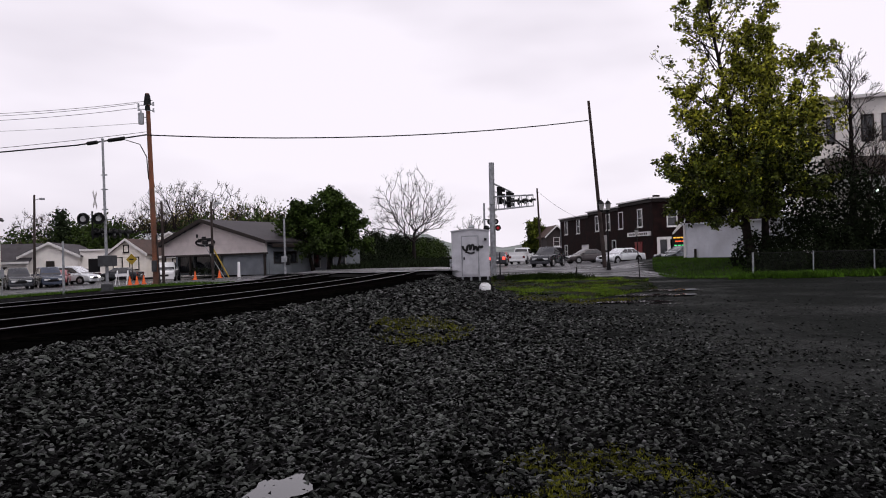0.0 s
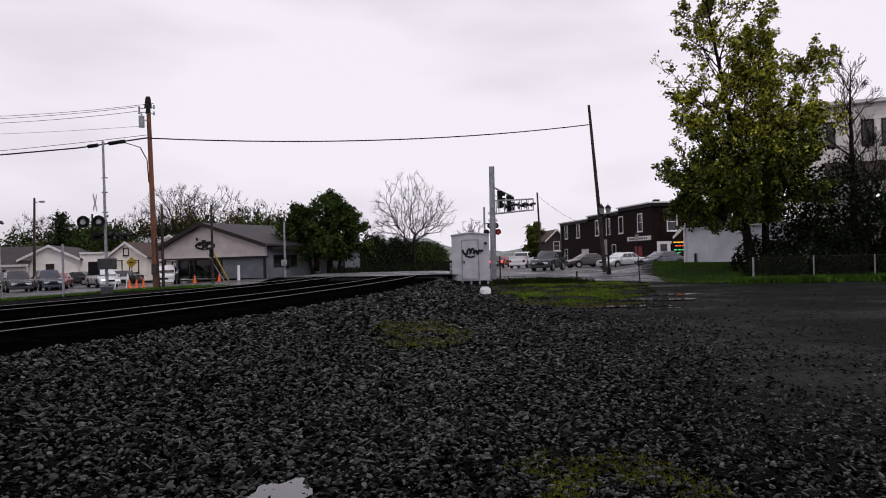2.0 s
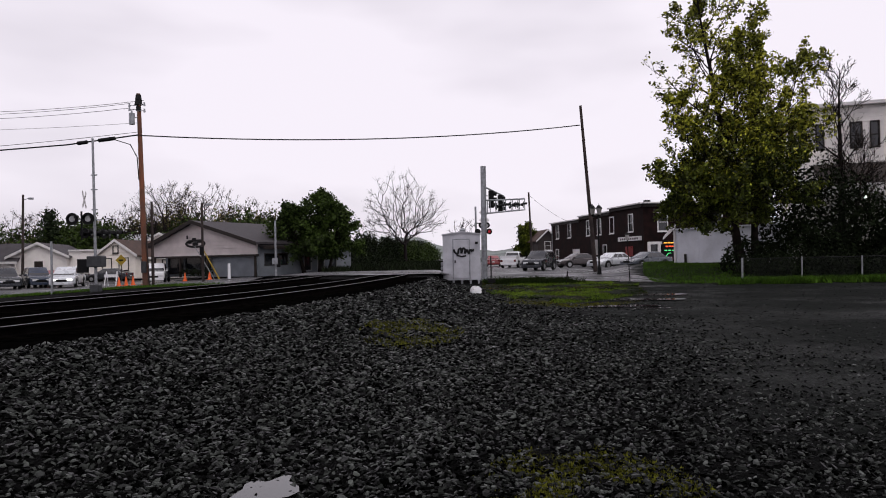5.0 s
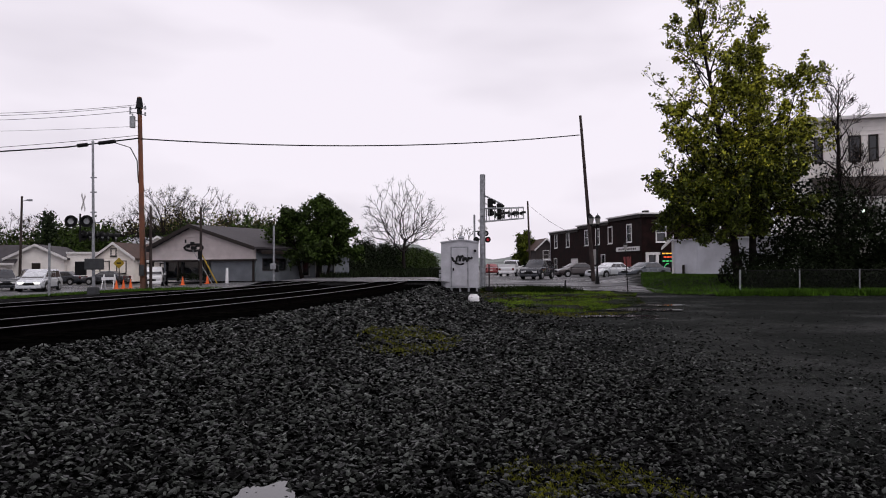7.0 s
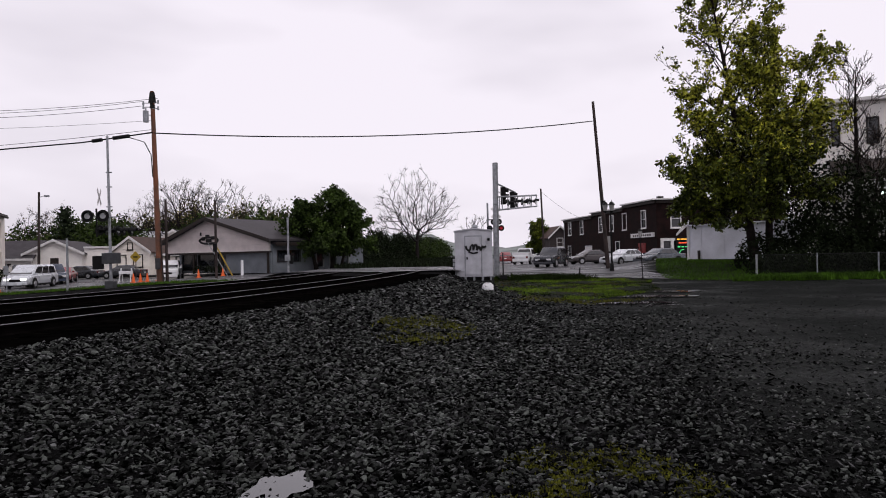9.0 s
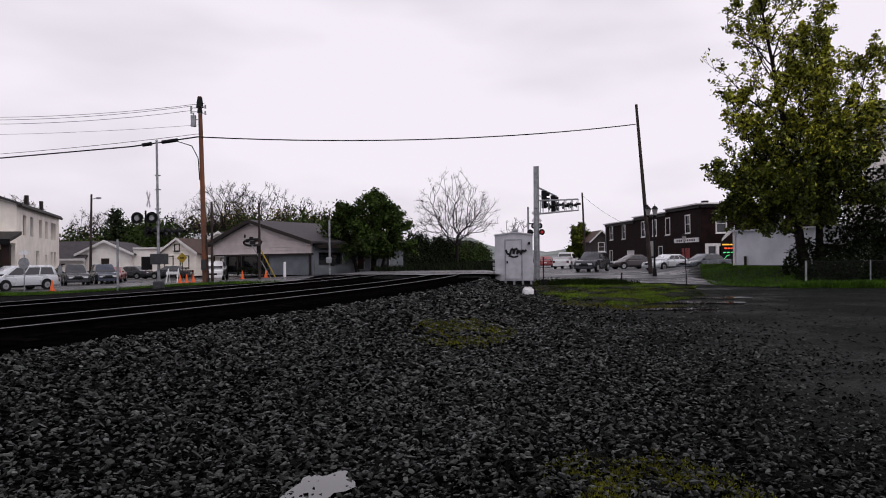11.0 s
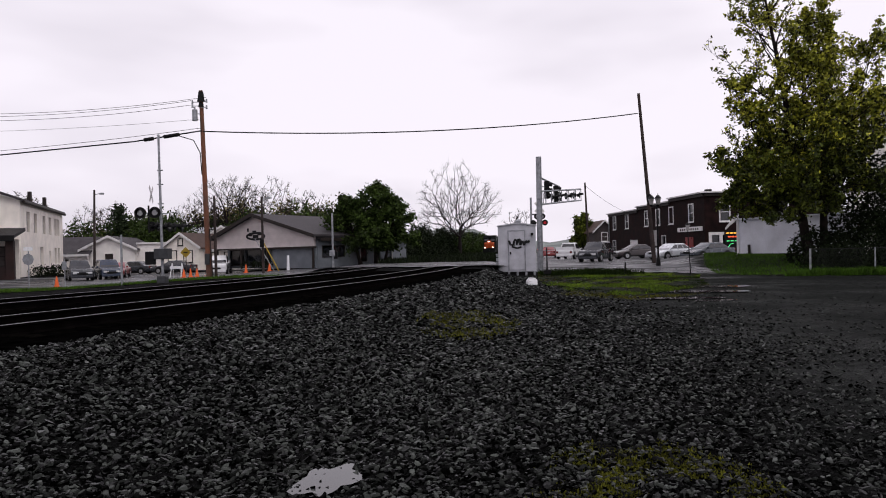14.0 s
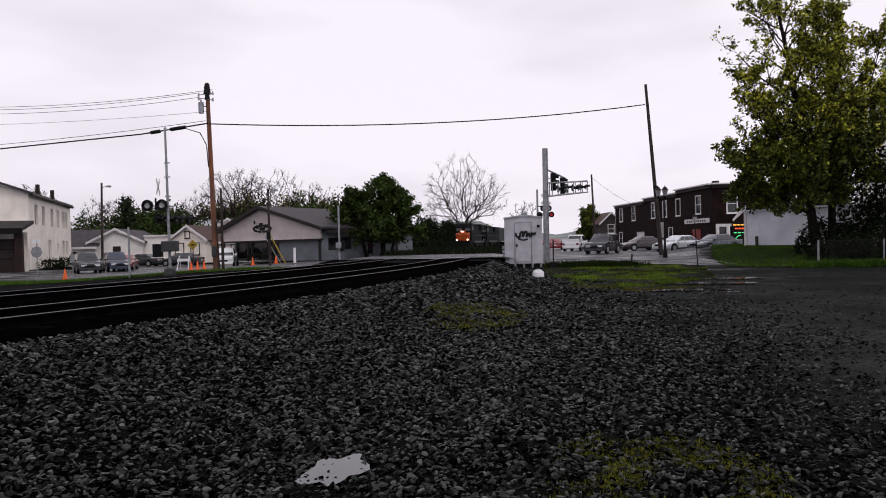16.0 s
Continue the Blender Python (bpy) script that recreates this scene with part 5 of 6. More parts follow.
    part("rear_bumper", box(xr - 0.05, xr + 0.14, -hw + 0.08, hw - 0.08, 0.32, 0.56, 0.04), paint, v)
    part("number_plate", box(xr - 0.062, xr - 0.052, -0.16, 0.16, 0.56, 0.68), "trim", v)
    if bed:
        part("bed_wall", cube(cube(box(bed[0], bed[1], -hw + 0.02, -hw + 0.1, zb, zb + 0.32), bed[0], bed[1], hw - 0.1, hw - 0.02, zb, zb + 0.32), bed[0], bed[0] + 0.08, -hw + 0.11, hw - 0.11, zb, zb + 0.32), paint, v)
    return v


SEDAN = dict(L=4.8, W=1.8, H=1.45, lower=[(2.38, 0.3), (2.4, 0.6), (2.25, 0.74), (1.1, 0.92), (-1.6, 0.98), (-2.3, 0.94), (-2.38, 0.6), (-2.34, 0.3), (-1.9, 0.22), (2.0, 0.22)], belt=(1.15, -1.75), roof=(0.25, -1.0), wheels=(1.42, -1.36))
SUV = dict(L=4.7, W=1.85, H=1.76, lower=[(2.3, 0.36), (2.32, 0.85), (2.15, 0.98), (1.0, 1.1), (-2.2, 1.1), (-2.32, 0.9), (-2.3, 0.36), (-1.9, 0.3), (1.9, 0.3)], belt=(1.1, -2.22), roof=(0.35, -2.0), wheels=(1.4, -1.4), rw=0.37, windows=3)
VAN = dict(L=5.0, W=1.95, H=1.76, lower=[(2.46, 0.32), (2.48, 0.72), (2.3, 0.88), (1.55, 1.02), (-2.4, 1.05), (-2.5, 0.85), (-2.46, 0.34), (-2.0, 0.24), (2.0, 0.24)], belt=(1.75, -2.42), roof=(0.65, -2.2), wheels=(1.52, -1.5), rw=0.35, windows=3)
PICKUP = dict(L=5.4, W=1.95, H=1.85, lower=[(2.7, 0.42), (2.72, 0.95), (2.55, 1.05), (1.3, 1.12), (-2.65, 1.12), (-2.7, 0.9), (-2.68, 0.45), (-2.3, 0.38), (2.3, 0.38)], belt=(1.35, -0.75), roof=(0.6, -0.55), wheels=(1.75, -1.65), rw=0.39, bed=(-2.66, -0.8), windows=2, category="pickup truck")


def on_road(x, y, turn, dz=0.04):
    """A pose on the road: heading in degrees from +x."""
    return pose(x, y, float(road_z(x, y)) + dz, 0, 0, turn)


vehicle("suv", "dark grey suv facing the crossing road", on_road(9.75, 62, -118), "charcoal", **SUV)
vehicle("pickup", "white pickup with a cap on the road", on_road(9.6, 80, 70), "white_paint", **PICKUP)
vehicle("sedan", "dark brown sedan parked by the brick wall", on_road(15.3, 72, 199), "maroon", **SEDAN)
vehicle("sedan", "silver-white sedan parked along the lawn", on_road(16.8, 63.8, 212), "silver", **SEDAN)
vehicle("wagon", "red car waiting far down the road", on_road(8.3, 92, 85), "red_paint", **SEDAN)
vehicle("suv", "dark grey suv parked by the white house", on_road(-35.5, 58, -52), "charcoal", **SUV)
vehicle("suv", "dark blue suv parked beside another", on_road(-34.5, 60.9, -52), "navy", **SUV)
vehicle("wagon", "red car parked at the street's edge", on_road(-36.1, 65.5, -70), "red_paint", **SEDAN)
vehicle("sedan", "black sedan parked in front of the garage", on_road(-35.3, 76, 178), "charcoal", **SEDAN)
vehicle("sedan", "black sedan parked beside the cottages", on_road(-40.3, 76.5, 178), "charcoal", **SEDAN)
vehicle("pickup", "white utility truck beside the wooden pole", on_road(-26.5, 67, -75), "white_paint", **PICKUP)
moving_van = vehicle("minivan", "silver minivan with lit headlights", on_road(-34.7, 66, 0), "silver", lit=True, group="moving cars", **VAN)
moving_sedan = vehicle("sedan", "blue-grey sedan rolling along the lawn", on_road(20.8, 62, 190), "steel_blue", group="moving cars", **SEDAN)
leaving_car = vehicle("sedan", "dark car with red tail lights leaving the crossing", on_road(6.4, 74, 80), "charcoal", lit="rear", group="moving cars", **SEDAN)


# ---- train ----
def locomotive(name, label, nose, lit):
    v = thing(name, pose(0, 0, 0), label, "locomotive", "train")
    # x forward, front coupler at 0, rails at z 0
    part("frame", box(-21.5, -0.4, -1.5, 1.5, 1.05, 1.45, 0.05), "loco_dark", v)
    part("nose", prism([(-0.7, 1.45), (-0.55, 2.6), (-0.75, 2.85), (-2.3, 2.95), (-2.3, 1.45)], -1.2, 1.2, 0.12), nose, v)
    part("cab", prism([(-2.0, 1.45), (-2.0, 3.2), (-2.25, 4.2), (-2.5, 4.55), (-4.6, 4.6), (-4.8, 1.45)], -1.52, 1.52, 0.12), "loco_dark", v)
    part("cab_roof", prism([(-1.9, 3.95), (-2.4, 4.62), (-4.7, 4.72), (-4.9, 4.0)], -1.56, 1.56, 0.05), "loco_dark", v, "dark cab roof")
    for s in (-1, 1):
        part("windscreen", hull([(x, s * y, z) for (x, z) in ((-1.985, 3.25), (-2.21, 4.05), (-2.06, 3.25), (-2.28, 4.05)) for y in (0.25, 1.3)]), "glass", v)
        part("side_window", box(-4.0, -2.7, s * 1.53 - 0.02, s * 1.53 + 0.02, 3.3, 4.05), "glass", v)
        part("handrail", rod(bmesh.new(), (-21.0, s * 1.45, 2.45), (-5.0, s * 1.45, 2.45), 0.03, n=6), "case_grey", v)
    part("hood", prism([(-4.82, 1.45), (-4.82, 4.3), (-20.8, 4.3), (-20.8, 1.45)], -0.95, 0.95, 0.08), nose if nose == "loco_dark" else "loco_dark", v, "long engine hood")
    part("radiator", box(-20.6, -16.2, -1.45, 1.45, 3.6, 4.62, 0.1), "loco_dark", v)
    part("exhaust", box(-12.0, -10.5, -0.5, 0.5, 4.28, 4.7, 0.05), "loco_dark", v)
    part("dynamic_brake", box(-8.5, -5.2, -1.2, 1.2, 3.7, 4.5, 0.1), "loco_dark", v)
    part("fuel_tank", box(-13.8, -8.0, -1.35, 1.35, 0.35, 1.04, 0.12), "loco_dark", v)
    part("pilot", prism([(-0.25, 0.12), (-0.35, 1.2), (-1.0, 1.2), (-1.0, 0.3)], -1.45, 1.45, 0.03), "loco_dark", v, "dark front plough")
    part("coupler", box(-0.4, 0.25, -0.16, 0.16, 0.75, 1.05, 0.04), "loco_dark", v)
    for c in (-4.3, -17.3):
        tr = part("bogie", box(c - 2.4, c + 2.4, -1.25, 1.25, 0.45, 1.0, 0.08), "loco_dark", v)
        for k in (-1.9, 0, 1.9):
            for s in (-1, 1):
                part("wheel", rod(bmesh.new(), (c + k, s * 0.68, 0.52), (c + k, s * 0.8, 0.52), 0.52, n=18), "rim", tr)
    part("stripe", box(-20.0, -5.5, 1.5, 1.515, 1.1, 1.4), "case_grey", v)
    for s in (-1, 1):
        part("ditch_light", rod(bmesh.new(), (-0.62, s * 1.0, 1.62), (-0.42, s * 1.0, 1.62), 0.10, 0.13, n=14), "head_lit" if lit else "lens_clear", v, "lit ditch light" if lit else "")
    part("headlight", rod(rod(bmesh.new(), (-0.62, -0.1, 3.1), (-0.5, -0.1, 3.1), 0.11, n=14), (-0.62, 0.12, 3.1), (-0.5, 0.12, 3.1), 0.11, n=14), "head_lit" if lit else "lens_clear", v)
    part("headlight_case", box(-2.1, -0.63, -0.45, 0.45, 2.86, 3.34, 0.05), nose, v)
    part("number_board", box(-2.3, -2.0, -0.5, 0.5, 4.22, 4.42), "black", v)
    return v


def boxcar(label, mat):
    v = thing("freight_wagon", pose(0, 0, 0), label, "freight wagon", "train")
    part("body", box(-17.5, -0.8, -1.5, 1.5, 1.2, 4.5, 0.06), mat, v)
    part("roof", prism([(-17.5, 4.5), (-0.8, 4.5), (-0.8, 4.62), (-17.5, 4.62)], -1.45, 1.45), "galv", v)
    rb = bmesh.new()
    for i in range(15):
        x = -17.0 + i * 1.12
        for s in (-1, 1):
            cube(rb, x, x + 0.12, s * 1.5 - 0.01 if s > 0 else -1.56, 1.56 if s > 0 else s * 1.5 + 0.01, 1.3, 4.45)
    part("rib", rb, mat, v)
    for c in (-3.2, -15.0):
        tr = part("bogie", box(c - 1.4, c + 1.4, -1.15, 1.15, 0.35, 0.95, 0.08), "loco_dark", v)
        for k in (-0.9, 0.9):
            for s in (-1, 1):
                part("wheel", rod(bmesh.new(), (c + k, s * 0.68, 0.45), (c + k, s * 0.8, 0.45), 0.45, n=16), "rim", tr)
    return v


TRAIN = [(locomotive("locomotive", "orange-nosed diesel locomotive with lit headlights", "orange", True), 0.0, 22.0),
         (locomotive("locomotive", "dark second diesel locomotive of the train", "loco_dark", False), 22.3, 22.0),
         (boxcar("grey ribbed freight wagon", "case_grey"), 44.6, 18.0), (boxcar("dark ribbed freight wagon", "loco_dark"), 63.0, 18.0),
         (boxcar("grey ribbed freight wagon", "case_grey"), 81.4, 18.0)]


# ---- trees ----
def tubes(name, segs, mat, parent, n=5):
    """Tapered tubes for many branch pieces (p0, p1, r0, r1)."""
    P0, P1 = np.array([s[0] for s in segs]), np.array([s[1] for s in segs])
    R0, R1 = np.array([s[2] for s in segs]), np.array([s[3] for s in segs])
    d = P1 - P0
    d /= np.maximum(np.linalg.norm(d, axis=1, keepdims=True), 1e-6)
    ref = np.where(np.abs(d[:, 2:3]) > 0.9, [[1.0, 0, 0]], [[0, 0, 1.0]])
    u = np.cross(d, ref)
    u /= np.linalg.norm(u, axis=1, keepdims=True)
    w = np.cross(d, u)
    verts, faces = [], []
    ang = np.arange(n) / n * math.tau
    ring = u[:, None, :] * np.cos(ang)[None, :, None] + w[:, None, :] * np.sin(ang)[None, :, None]
    A = P0[:, None, :] + ring * R0[:, None, None]
    B = P1[:, None, :] + ring * R1[:, None, None]
    V = np.concatenate([A, B], 1).reshape(-1, 3)
    base = np.arange(len(segs)) * 2 * n
    F = [np.stack([base + i, base + (i + 1) % n, base + n + (i + 1) % n, base + n + i], 1) for i in range(n)]
    return solid(name, V.tolist(), np.concatenate(F).tolist(), mat, parent, True)


def unit(v):
    return v / max(np.linalg.norm(v), 1e-6)


def limb(rng, p, d, length, r, level, segs, tips, depth, lift=0.25, wander=0.16, fork=0.55, sub=1.0):
    """One limb in bent pieces, with side branches down to twigs."""
    k = 5 if level == 0 else 4 if level < depth else 3
    step = length / k
    d = unit(d)
    for i in range(k):
        d = unit(d + rng.normal(0, wander, 3) + np.array([0, 0, lift * step / max(length, 0.1)]))
        q = p + d * step
        ra, rb = r * (1 - 0.8 * i / k), r * (1 - 0.8 * (i + 1) / k)
        segs.append((p, q, ra, rb))
        if level < depth and (i > 0 or level > 0):
            for _ in range(2 if rng.random() < fork else 1):
                s = unit(np.cross(d, rng.normal(0, 1, 3)))
                nd = unit(d * 0.75 + s * 0.75 + np.array([0, 0, 0.12]))
                limb(rng, q, nd, sub * length * (0.34 + 0.24 * rng.random()) * (1 - 0.45 * i / k), max(rb * 0.6, 0.006), level + 1, segs, tips, depth, lift, wander, fork, sub)
        if level >= 1:
            tips.append((q, d))
        p = q
    tips.append((p, d))


def leaf_quads(rng, tips, per, size, spread_r, droop=0.0):
    T = np.array([t[0] for t in tips])
    T = np.repeat(T, per, 0) + rng.normal(0, spread_r, (len(tips) * per, 3))
    n = len(T)
    a = rng.normal(0, 1, (n, 3))
    a /= np.linalg.norm(a, axis=1, keepdims=True)
    b = np.cross(a, rng.normal(0, 1, (n, 3)))
    b /= np.linalg.norm(b, axis=1, keepdims=True)
    s = size * rng.uniform(0.6, 1.3, (n, 1))
    return np.stack([T - a * s, T - b * s * 0.55, T + a * s, T + b * s * 0.55], 1)


def tree(name, label, x, y, trunks, limbs, depth, bark, leaf=None, per=4, size=0.1, spread_r=0.12, seed=1, minr=0.0, lift=0.25, wander=0.16, profile=None, group="", elev=(0.25, 0.9), fork=0.55, z=None, sub=1.0, f0=0.16, bias=1.0, thin=1, low=0.0):
    """trunks: (dx, dy, height, lean x, radius); limbs leave each trunk round and round, their length from profile(h / height)."""
    rng = np.random.default_rng(seed)
    t = thing(name, pose(x, y, (gz(x, y) if z is None else z) - 0.1), label, "tree", group)
    wood, segs, tips = [], [], []
    for k, (dx, dy, H, lean, r) in enumerate(trunks):
        p = np.array([dx, dy, 0.0])
        pts = [p]
        for i in range(9):
            q = p + np.array([lean / 9 + rng.normal(0, 0.012 * H / 3), rng.normal(0, 0.012 * H / 3), H / 9])
            wood.append((p, q, r * (1 - 0.93 * i / 9) * (1.25 if i == 0 else 1), r * (1 - 0.93 * (i + 1) / 9)))
            p = q
            pts.append(p)
        tips.append((p, np.array([0, 0, 1.0])))
        pts = np.array(pts)
        for j in range(limbs):
            f = f0 + (0.99 - f0) * ((j + rng.random() * 0.6) / limbs) ** bias
            L = profile(f) if profile else H * 0.32 * math.sin(math.pi * min(1, f * 0.9 + 0.1)) + 0.3
            L *= rng.uniform(0.75, 1.15)
            s = f * 9
            i = min(int(s), 8)
            o = pts[i] + (pts[i + 1] - pts[i]) * (s - i)
            a = j * 2.4 + k * 1.2 + rng.normal(0, 0.3)
            e = elev[0] + (elev[1] - elev[0]) * f + rng.normal(0, 0.1)
            d = np.array([math.cos(a) * math.cos(e), math.sin(a) * math.cos(e), math.sin(e)])
            limb(rng, o, d, L, max(r * 0.42 * (1 - 0.75 * f), 0.012), 0, segs, tips, depth, lift, wander, fork, sub)
    if minr:
        segs = [(a, b, max(c, minr), max(d, minr * 0.8)) for a, b, c, d in segs]
    for k in range(len(trunks)):
        tubes("trunk", wood[9 * k:9 * k + 9], bark, t, 9)
    br = tubes("branchwork", segs, bark, t, 4)
    tagged(br, kind="stuff")
    if leaf:
        tips = tips[::thin] + [q for q in tips if q[0][2] < low]
        q = leaf_quads(rng, tips, per, size, spread_r)
        q = q[q[:, :, 2].min(1) > 0.15]
        cr = quads("crown", q, leaf, t)
        tagged(cr, kind="stuff")
    return t


# the tall poplar-like tree by the lot, in young leaf: several stems from one foot
def tall_tree():
    rng = np.random.default_rng(11)
    x, y = 17.6, 38.6
    t = thing("tall_tree", pose(x, y, gz(x, y) - 0.1), "tall tree in yellow-green spring leaf with twin dark trunks", "tree")
    wood, segs, tips = [], [], []
    # (foot, height of the fork, top, radius, reach of the limbs, how many)
    stems = [((0, 0, 0), (-2.25, 0.0, 17.2), 0.27, 3.5, 44), ((0.75, 0.2, 0), (0.9, 0.4, 14.0), 0.23, 2.8, 34), ((0.95, 0.25, 3.6), (3.5, -0.2, 12.0), 0.12, 2.5, 26),
             ((-0.45, 0.0, 3.0), (-3.9, -0.5, 9.6), 0.09, 2.4, 22), ((0.85, 0.2, 3.2), (4.0, 0.6, 8.6), 0.09, 1.7, 14), ((-0.35, -0.1, 2.8), (-1.2, -2.2, 10.5), 0.08, 2.6, 20), ((-0.4, 0.0, 2.4), (-3.9, 0.4, 5.2), 0.07, 2.2, 24)]
    for k, (foot, head, r, reach, n) in enumerate(stems):
        foot, head = np.array(foot, float), np.array(head, float)
        pts = []
        for i in range(11):
            f = i / 10
            # stems leave the foot steeply or lean out first, then rise
            out = f ** 0.85 if k > 1 else f
            p = foot + (head - foot) * np.array([out, out, f]) + (rng.normal(0, 0.09, 3) * np.array([1, 1, 0]) if 0 < i < 10 else 0)
            pts.append(p)
        for i in range(10):
            wood.append((pts[i], pts[i + 1], r * (1 - 0.93 * i / 10) * (1.25 if i == 0 else 1), r * (1 - 0.93 * (i + 1) / 10)))
        tips.append((pts[-1], np.array([0, 0, 1.0])))
        pts = np.array(pts)
        H = head[2] - foot[2]
        f0 = max(0.05 * H, 2.9 - foot[2]) / H
        for j in range(n):
            f = f0 + (0.98 - f0) * (j + rng.random() * 0.7) / n
            L = reach * float(np.interp(f, [0, 0.2, 0.45, 0.7, 0.9, 1.0], [1.05, 1.15, 1.0, 0.88, 0.62, 0.35])) * rng.uniform(0.6, 1.25)
            q = f * 10
            i = min(int(q), 9)
            o = pts[i] + (pts[i + 1] - pts[i]) * (q - i)
            a = j * 2.4 + k * 1.7 + rng.normal(0, 0.3)
            e = 0.05 + 0.95 * f - (0.35 if k == 6 else 0.0) + rng.normal(0, 0.14)
            d = np.array([math.cos(a) * math.cos(e), math.sin(a) * math.cos(e), math.sin(e)])
            limb(rng, o, d, L, max(r * 0.40 * (1 - 0.75 * f), 0.014), 0, segs, tips, 2, 0.35, 0.14, 0.5, 0.95)
    for i in range(2):
        tubes("trunk", wood[10 * i:10 * i + 10], "bark", t, 9)
    tagged(tubes("branchwork", [(a, b, max(c, 0.012), max(d, 0.009)) for a, b, c, d in wood[20:] + segs], "bark", t, 4), kind="stuff")
    # leaves sit in small bunches at some of the twigs, denser low down
    pos = np.array([q[0] for q in tips])
    chance = np.interp(pos[:, 2], [2.5, 6.5, 8.5, 12, 17], [0.55, 0.50, 0.28, 0.25, 0.32])
    pick = (rng.random(len(pos)) < chance) & (pos[:, 2] > 2.5)
    bunch = [tips[i] for i in np.flatnonzero(pick)]
    q = leaf_quads(rng, bunch, 5, 0.11, 0.115)
    # low leaves get the darker colour: greener leaf plus painted crown shade
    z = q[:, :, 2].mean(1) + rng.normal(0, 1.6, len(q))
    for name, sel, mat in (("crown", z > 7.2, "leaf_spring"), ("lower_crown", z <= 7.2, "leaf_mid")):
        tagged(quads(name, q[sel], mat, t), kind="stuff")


tall_tree()


def fan_tree(name, label, x, y, bole, spread_, height, points, seed, leaf=None, per=2, size=0.2, share=0.4, minr=0.04, z=None, bark="bark_grey", group=""):
    """A broad tree: a bole whose branches grow out, each by the shortest easy way, to many points of a domed crown."""
    rng = np.random.default_rng(seed)
    t = thing(name, pose(x, y, (gz(x, y) if z is None else z) - 0.1), label, "tree", group)
    mid = bole + 0.36 * (height - bole)
    P = rng.normal(0, 1, (points, 3))
    P /= np.linalg.norm(P, axis=1, keepdims=True)
    P *= rng.uniform(0.12, 1.0, (points, 1)) ** 0.45 * (1 + 0.10 * np.sin(3.1 * P[:, :1] + 4.3 * P[:, 1:2] + seed))
    P = np.stack([P[:, 0] * spread_, P[:, 1] * spread_, mid + np.where(P[:, 2] > 0, P[:, 2] * (height - mid), P[:, 2] * (mid - bole) * 0.8)], 1)
    fork = np.array([0.0, 0.0, bole])
    P = P[np.argsort(np.linalg.norm(P - fork, axis=1))]
    node, up, run = np.zeros((points * 4 + 2, 3)), [-1, 0], np.zeros(points * 4 + 2)
    node[1], run[1], m = fork, bole, 2
    for p in P:
        i = 1 + int(np.argmin(np.linalg.norm(node[1:m] - p, axis=1) + 0.62 * run[1:m]))
        far = np.linalg.norm(p - node[i])
        a = node[i].copy()
        for k in range(1, 5):
            q = a + (p - a) * k / 4 + (rng.normal(0, 0.022 * far, 3) if k < 4 else 0) + np.array([0, 0, 0.10 * far * (k / 4) * (k / 4 - 1)])
            node[m], run[m] = q, run[i] + np.linalg.norm(q - node[i])
            up.append(i)
            i = m
            m += 1
    load = np.zeros(m)
    kids = np.bincount(np.array(up[1:]), minlength=m)
    for i in range(m - 1, 0, -1):
        load[i] += 1.0 if kids[i] == 0 else 0.0
        load[up[i]] += load[i]
    thick = np.maximum(minr, 0.020 * height * (load / load[0]) ** 0.42)
    segs = [(node[up[i]], node[i], min(thick[up[i]], thick[i] * 1.3), thick[i]) for i in range(2, m)]
    tips = [(node[i], unit(node[i] - node[up[i]])) for i in range(2, m) if kids[i] == 0]
    twig = 0.075 * height
    for q, d in list(tips):
        for _ in range(7):
            e = q + unit(d + rng.normal(0, 0.6, 3) + np.array([0, 0, 0.15])) * twig * rng.uniform(0.5, 1.1)
            segs.append((q, e, minr * 0.8, minr * 0.5))
            tips.append((e, d))
    tubes("trunk", [(node[0], fork * 0.5, 0.024 * height, 0.019 * height), (fork * 0.5, fork, 0.019 * height, 0.017 * height)], bark, t, 9)
    tagged(tubes("branchwork", segs, bark, t, 3), kind="stuff")
    if leaf:
        tips = [q for q in tips if rng.random() < share]
        tagged(quads("crown", leaf_quads(rng, tips, per, size, size * 1.6), leaf, t), kind="stuff")
    return t


tree("bare_tree", "dark bare tree beside the tall white house", 25.5, 42, [(0, 0, 12.2, 0.1, 0.27), (0.3, 0, 7.0, 1.2, 0.16)], 20, 2, "bark", "bud", 1, 0.04, 0.1, 21, minr=0.014, lift=0.4, wander=0.10, elev=(0.35, 1.1), profile=lambda f: 3.6 - 2.2 * f, sub=1.25, thin=4)
tree("maple", "broad green maple with a pointed top before the shop wing", -11.2, 66, [(-0.9, 0, 6.2, -1.5, 0.2), (0.5, 0.4, 7.4, 0.4, 0.22), (1.3, 0.2, 6.0, 1.5, 0.16)], 20, 2, "bark", "leaf_green", 5, 0.15, 0.2, 31, profile=lambda f: float(np.interp(f, [0, 0.25, 0.5, 0.75, 1], [1.5, 2.9, 2.7, 1.5, 0.35])), elev=(0.1, 1.0), f0=0.26, thin=2, low=3.5)
fan_tree("large_bare_tree", "large bare grey tree beyond the crossing", -6.8, 182, 5.0, 10.8, 24.0, 380, 47, minr=0.032, z=0.3)
fan_tree("small_bare_tree", "small bare tree behind the signal cabin", 4.6, 96, 2.5, 2.3, 6.8, 70, 43, "bud", 1, 0.1, 0.3, 0.02)
tree("green_tree", "small round green tree at the end of the street", 16.6, 121, [(0, 0, 5.6, 0, 0.2), (0.5, 0, 4.6, 0.8, 0.14)], 14, 2, "bark", "leaf_mid", 4, 0.2, 0.25, 44, profile=lambda f: 2.2 - 0.9 * f)

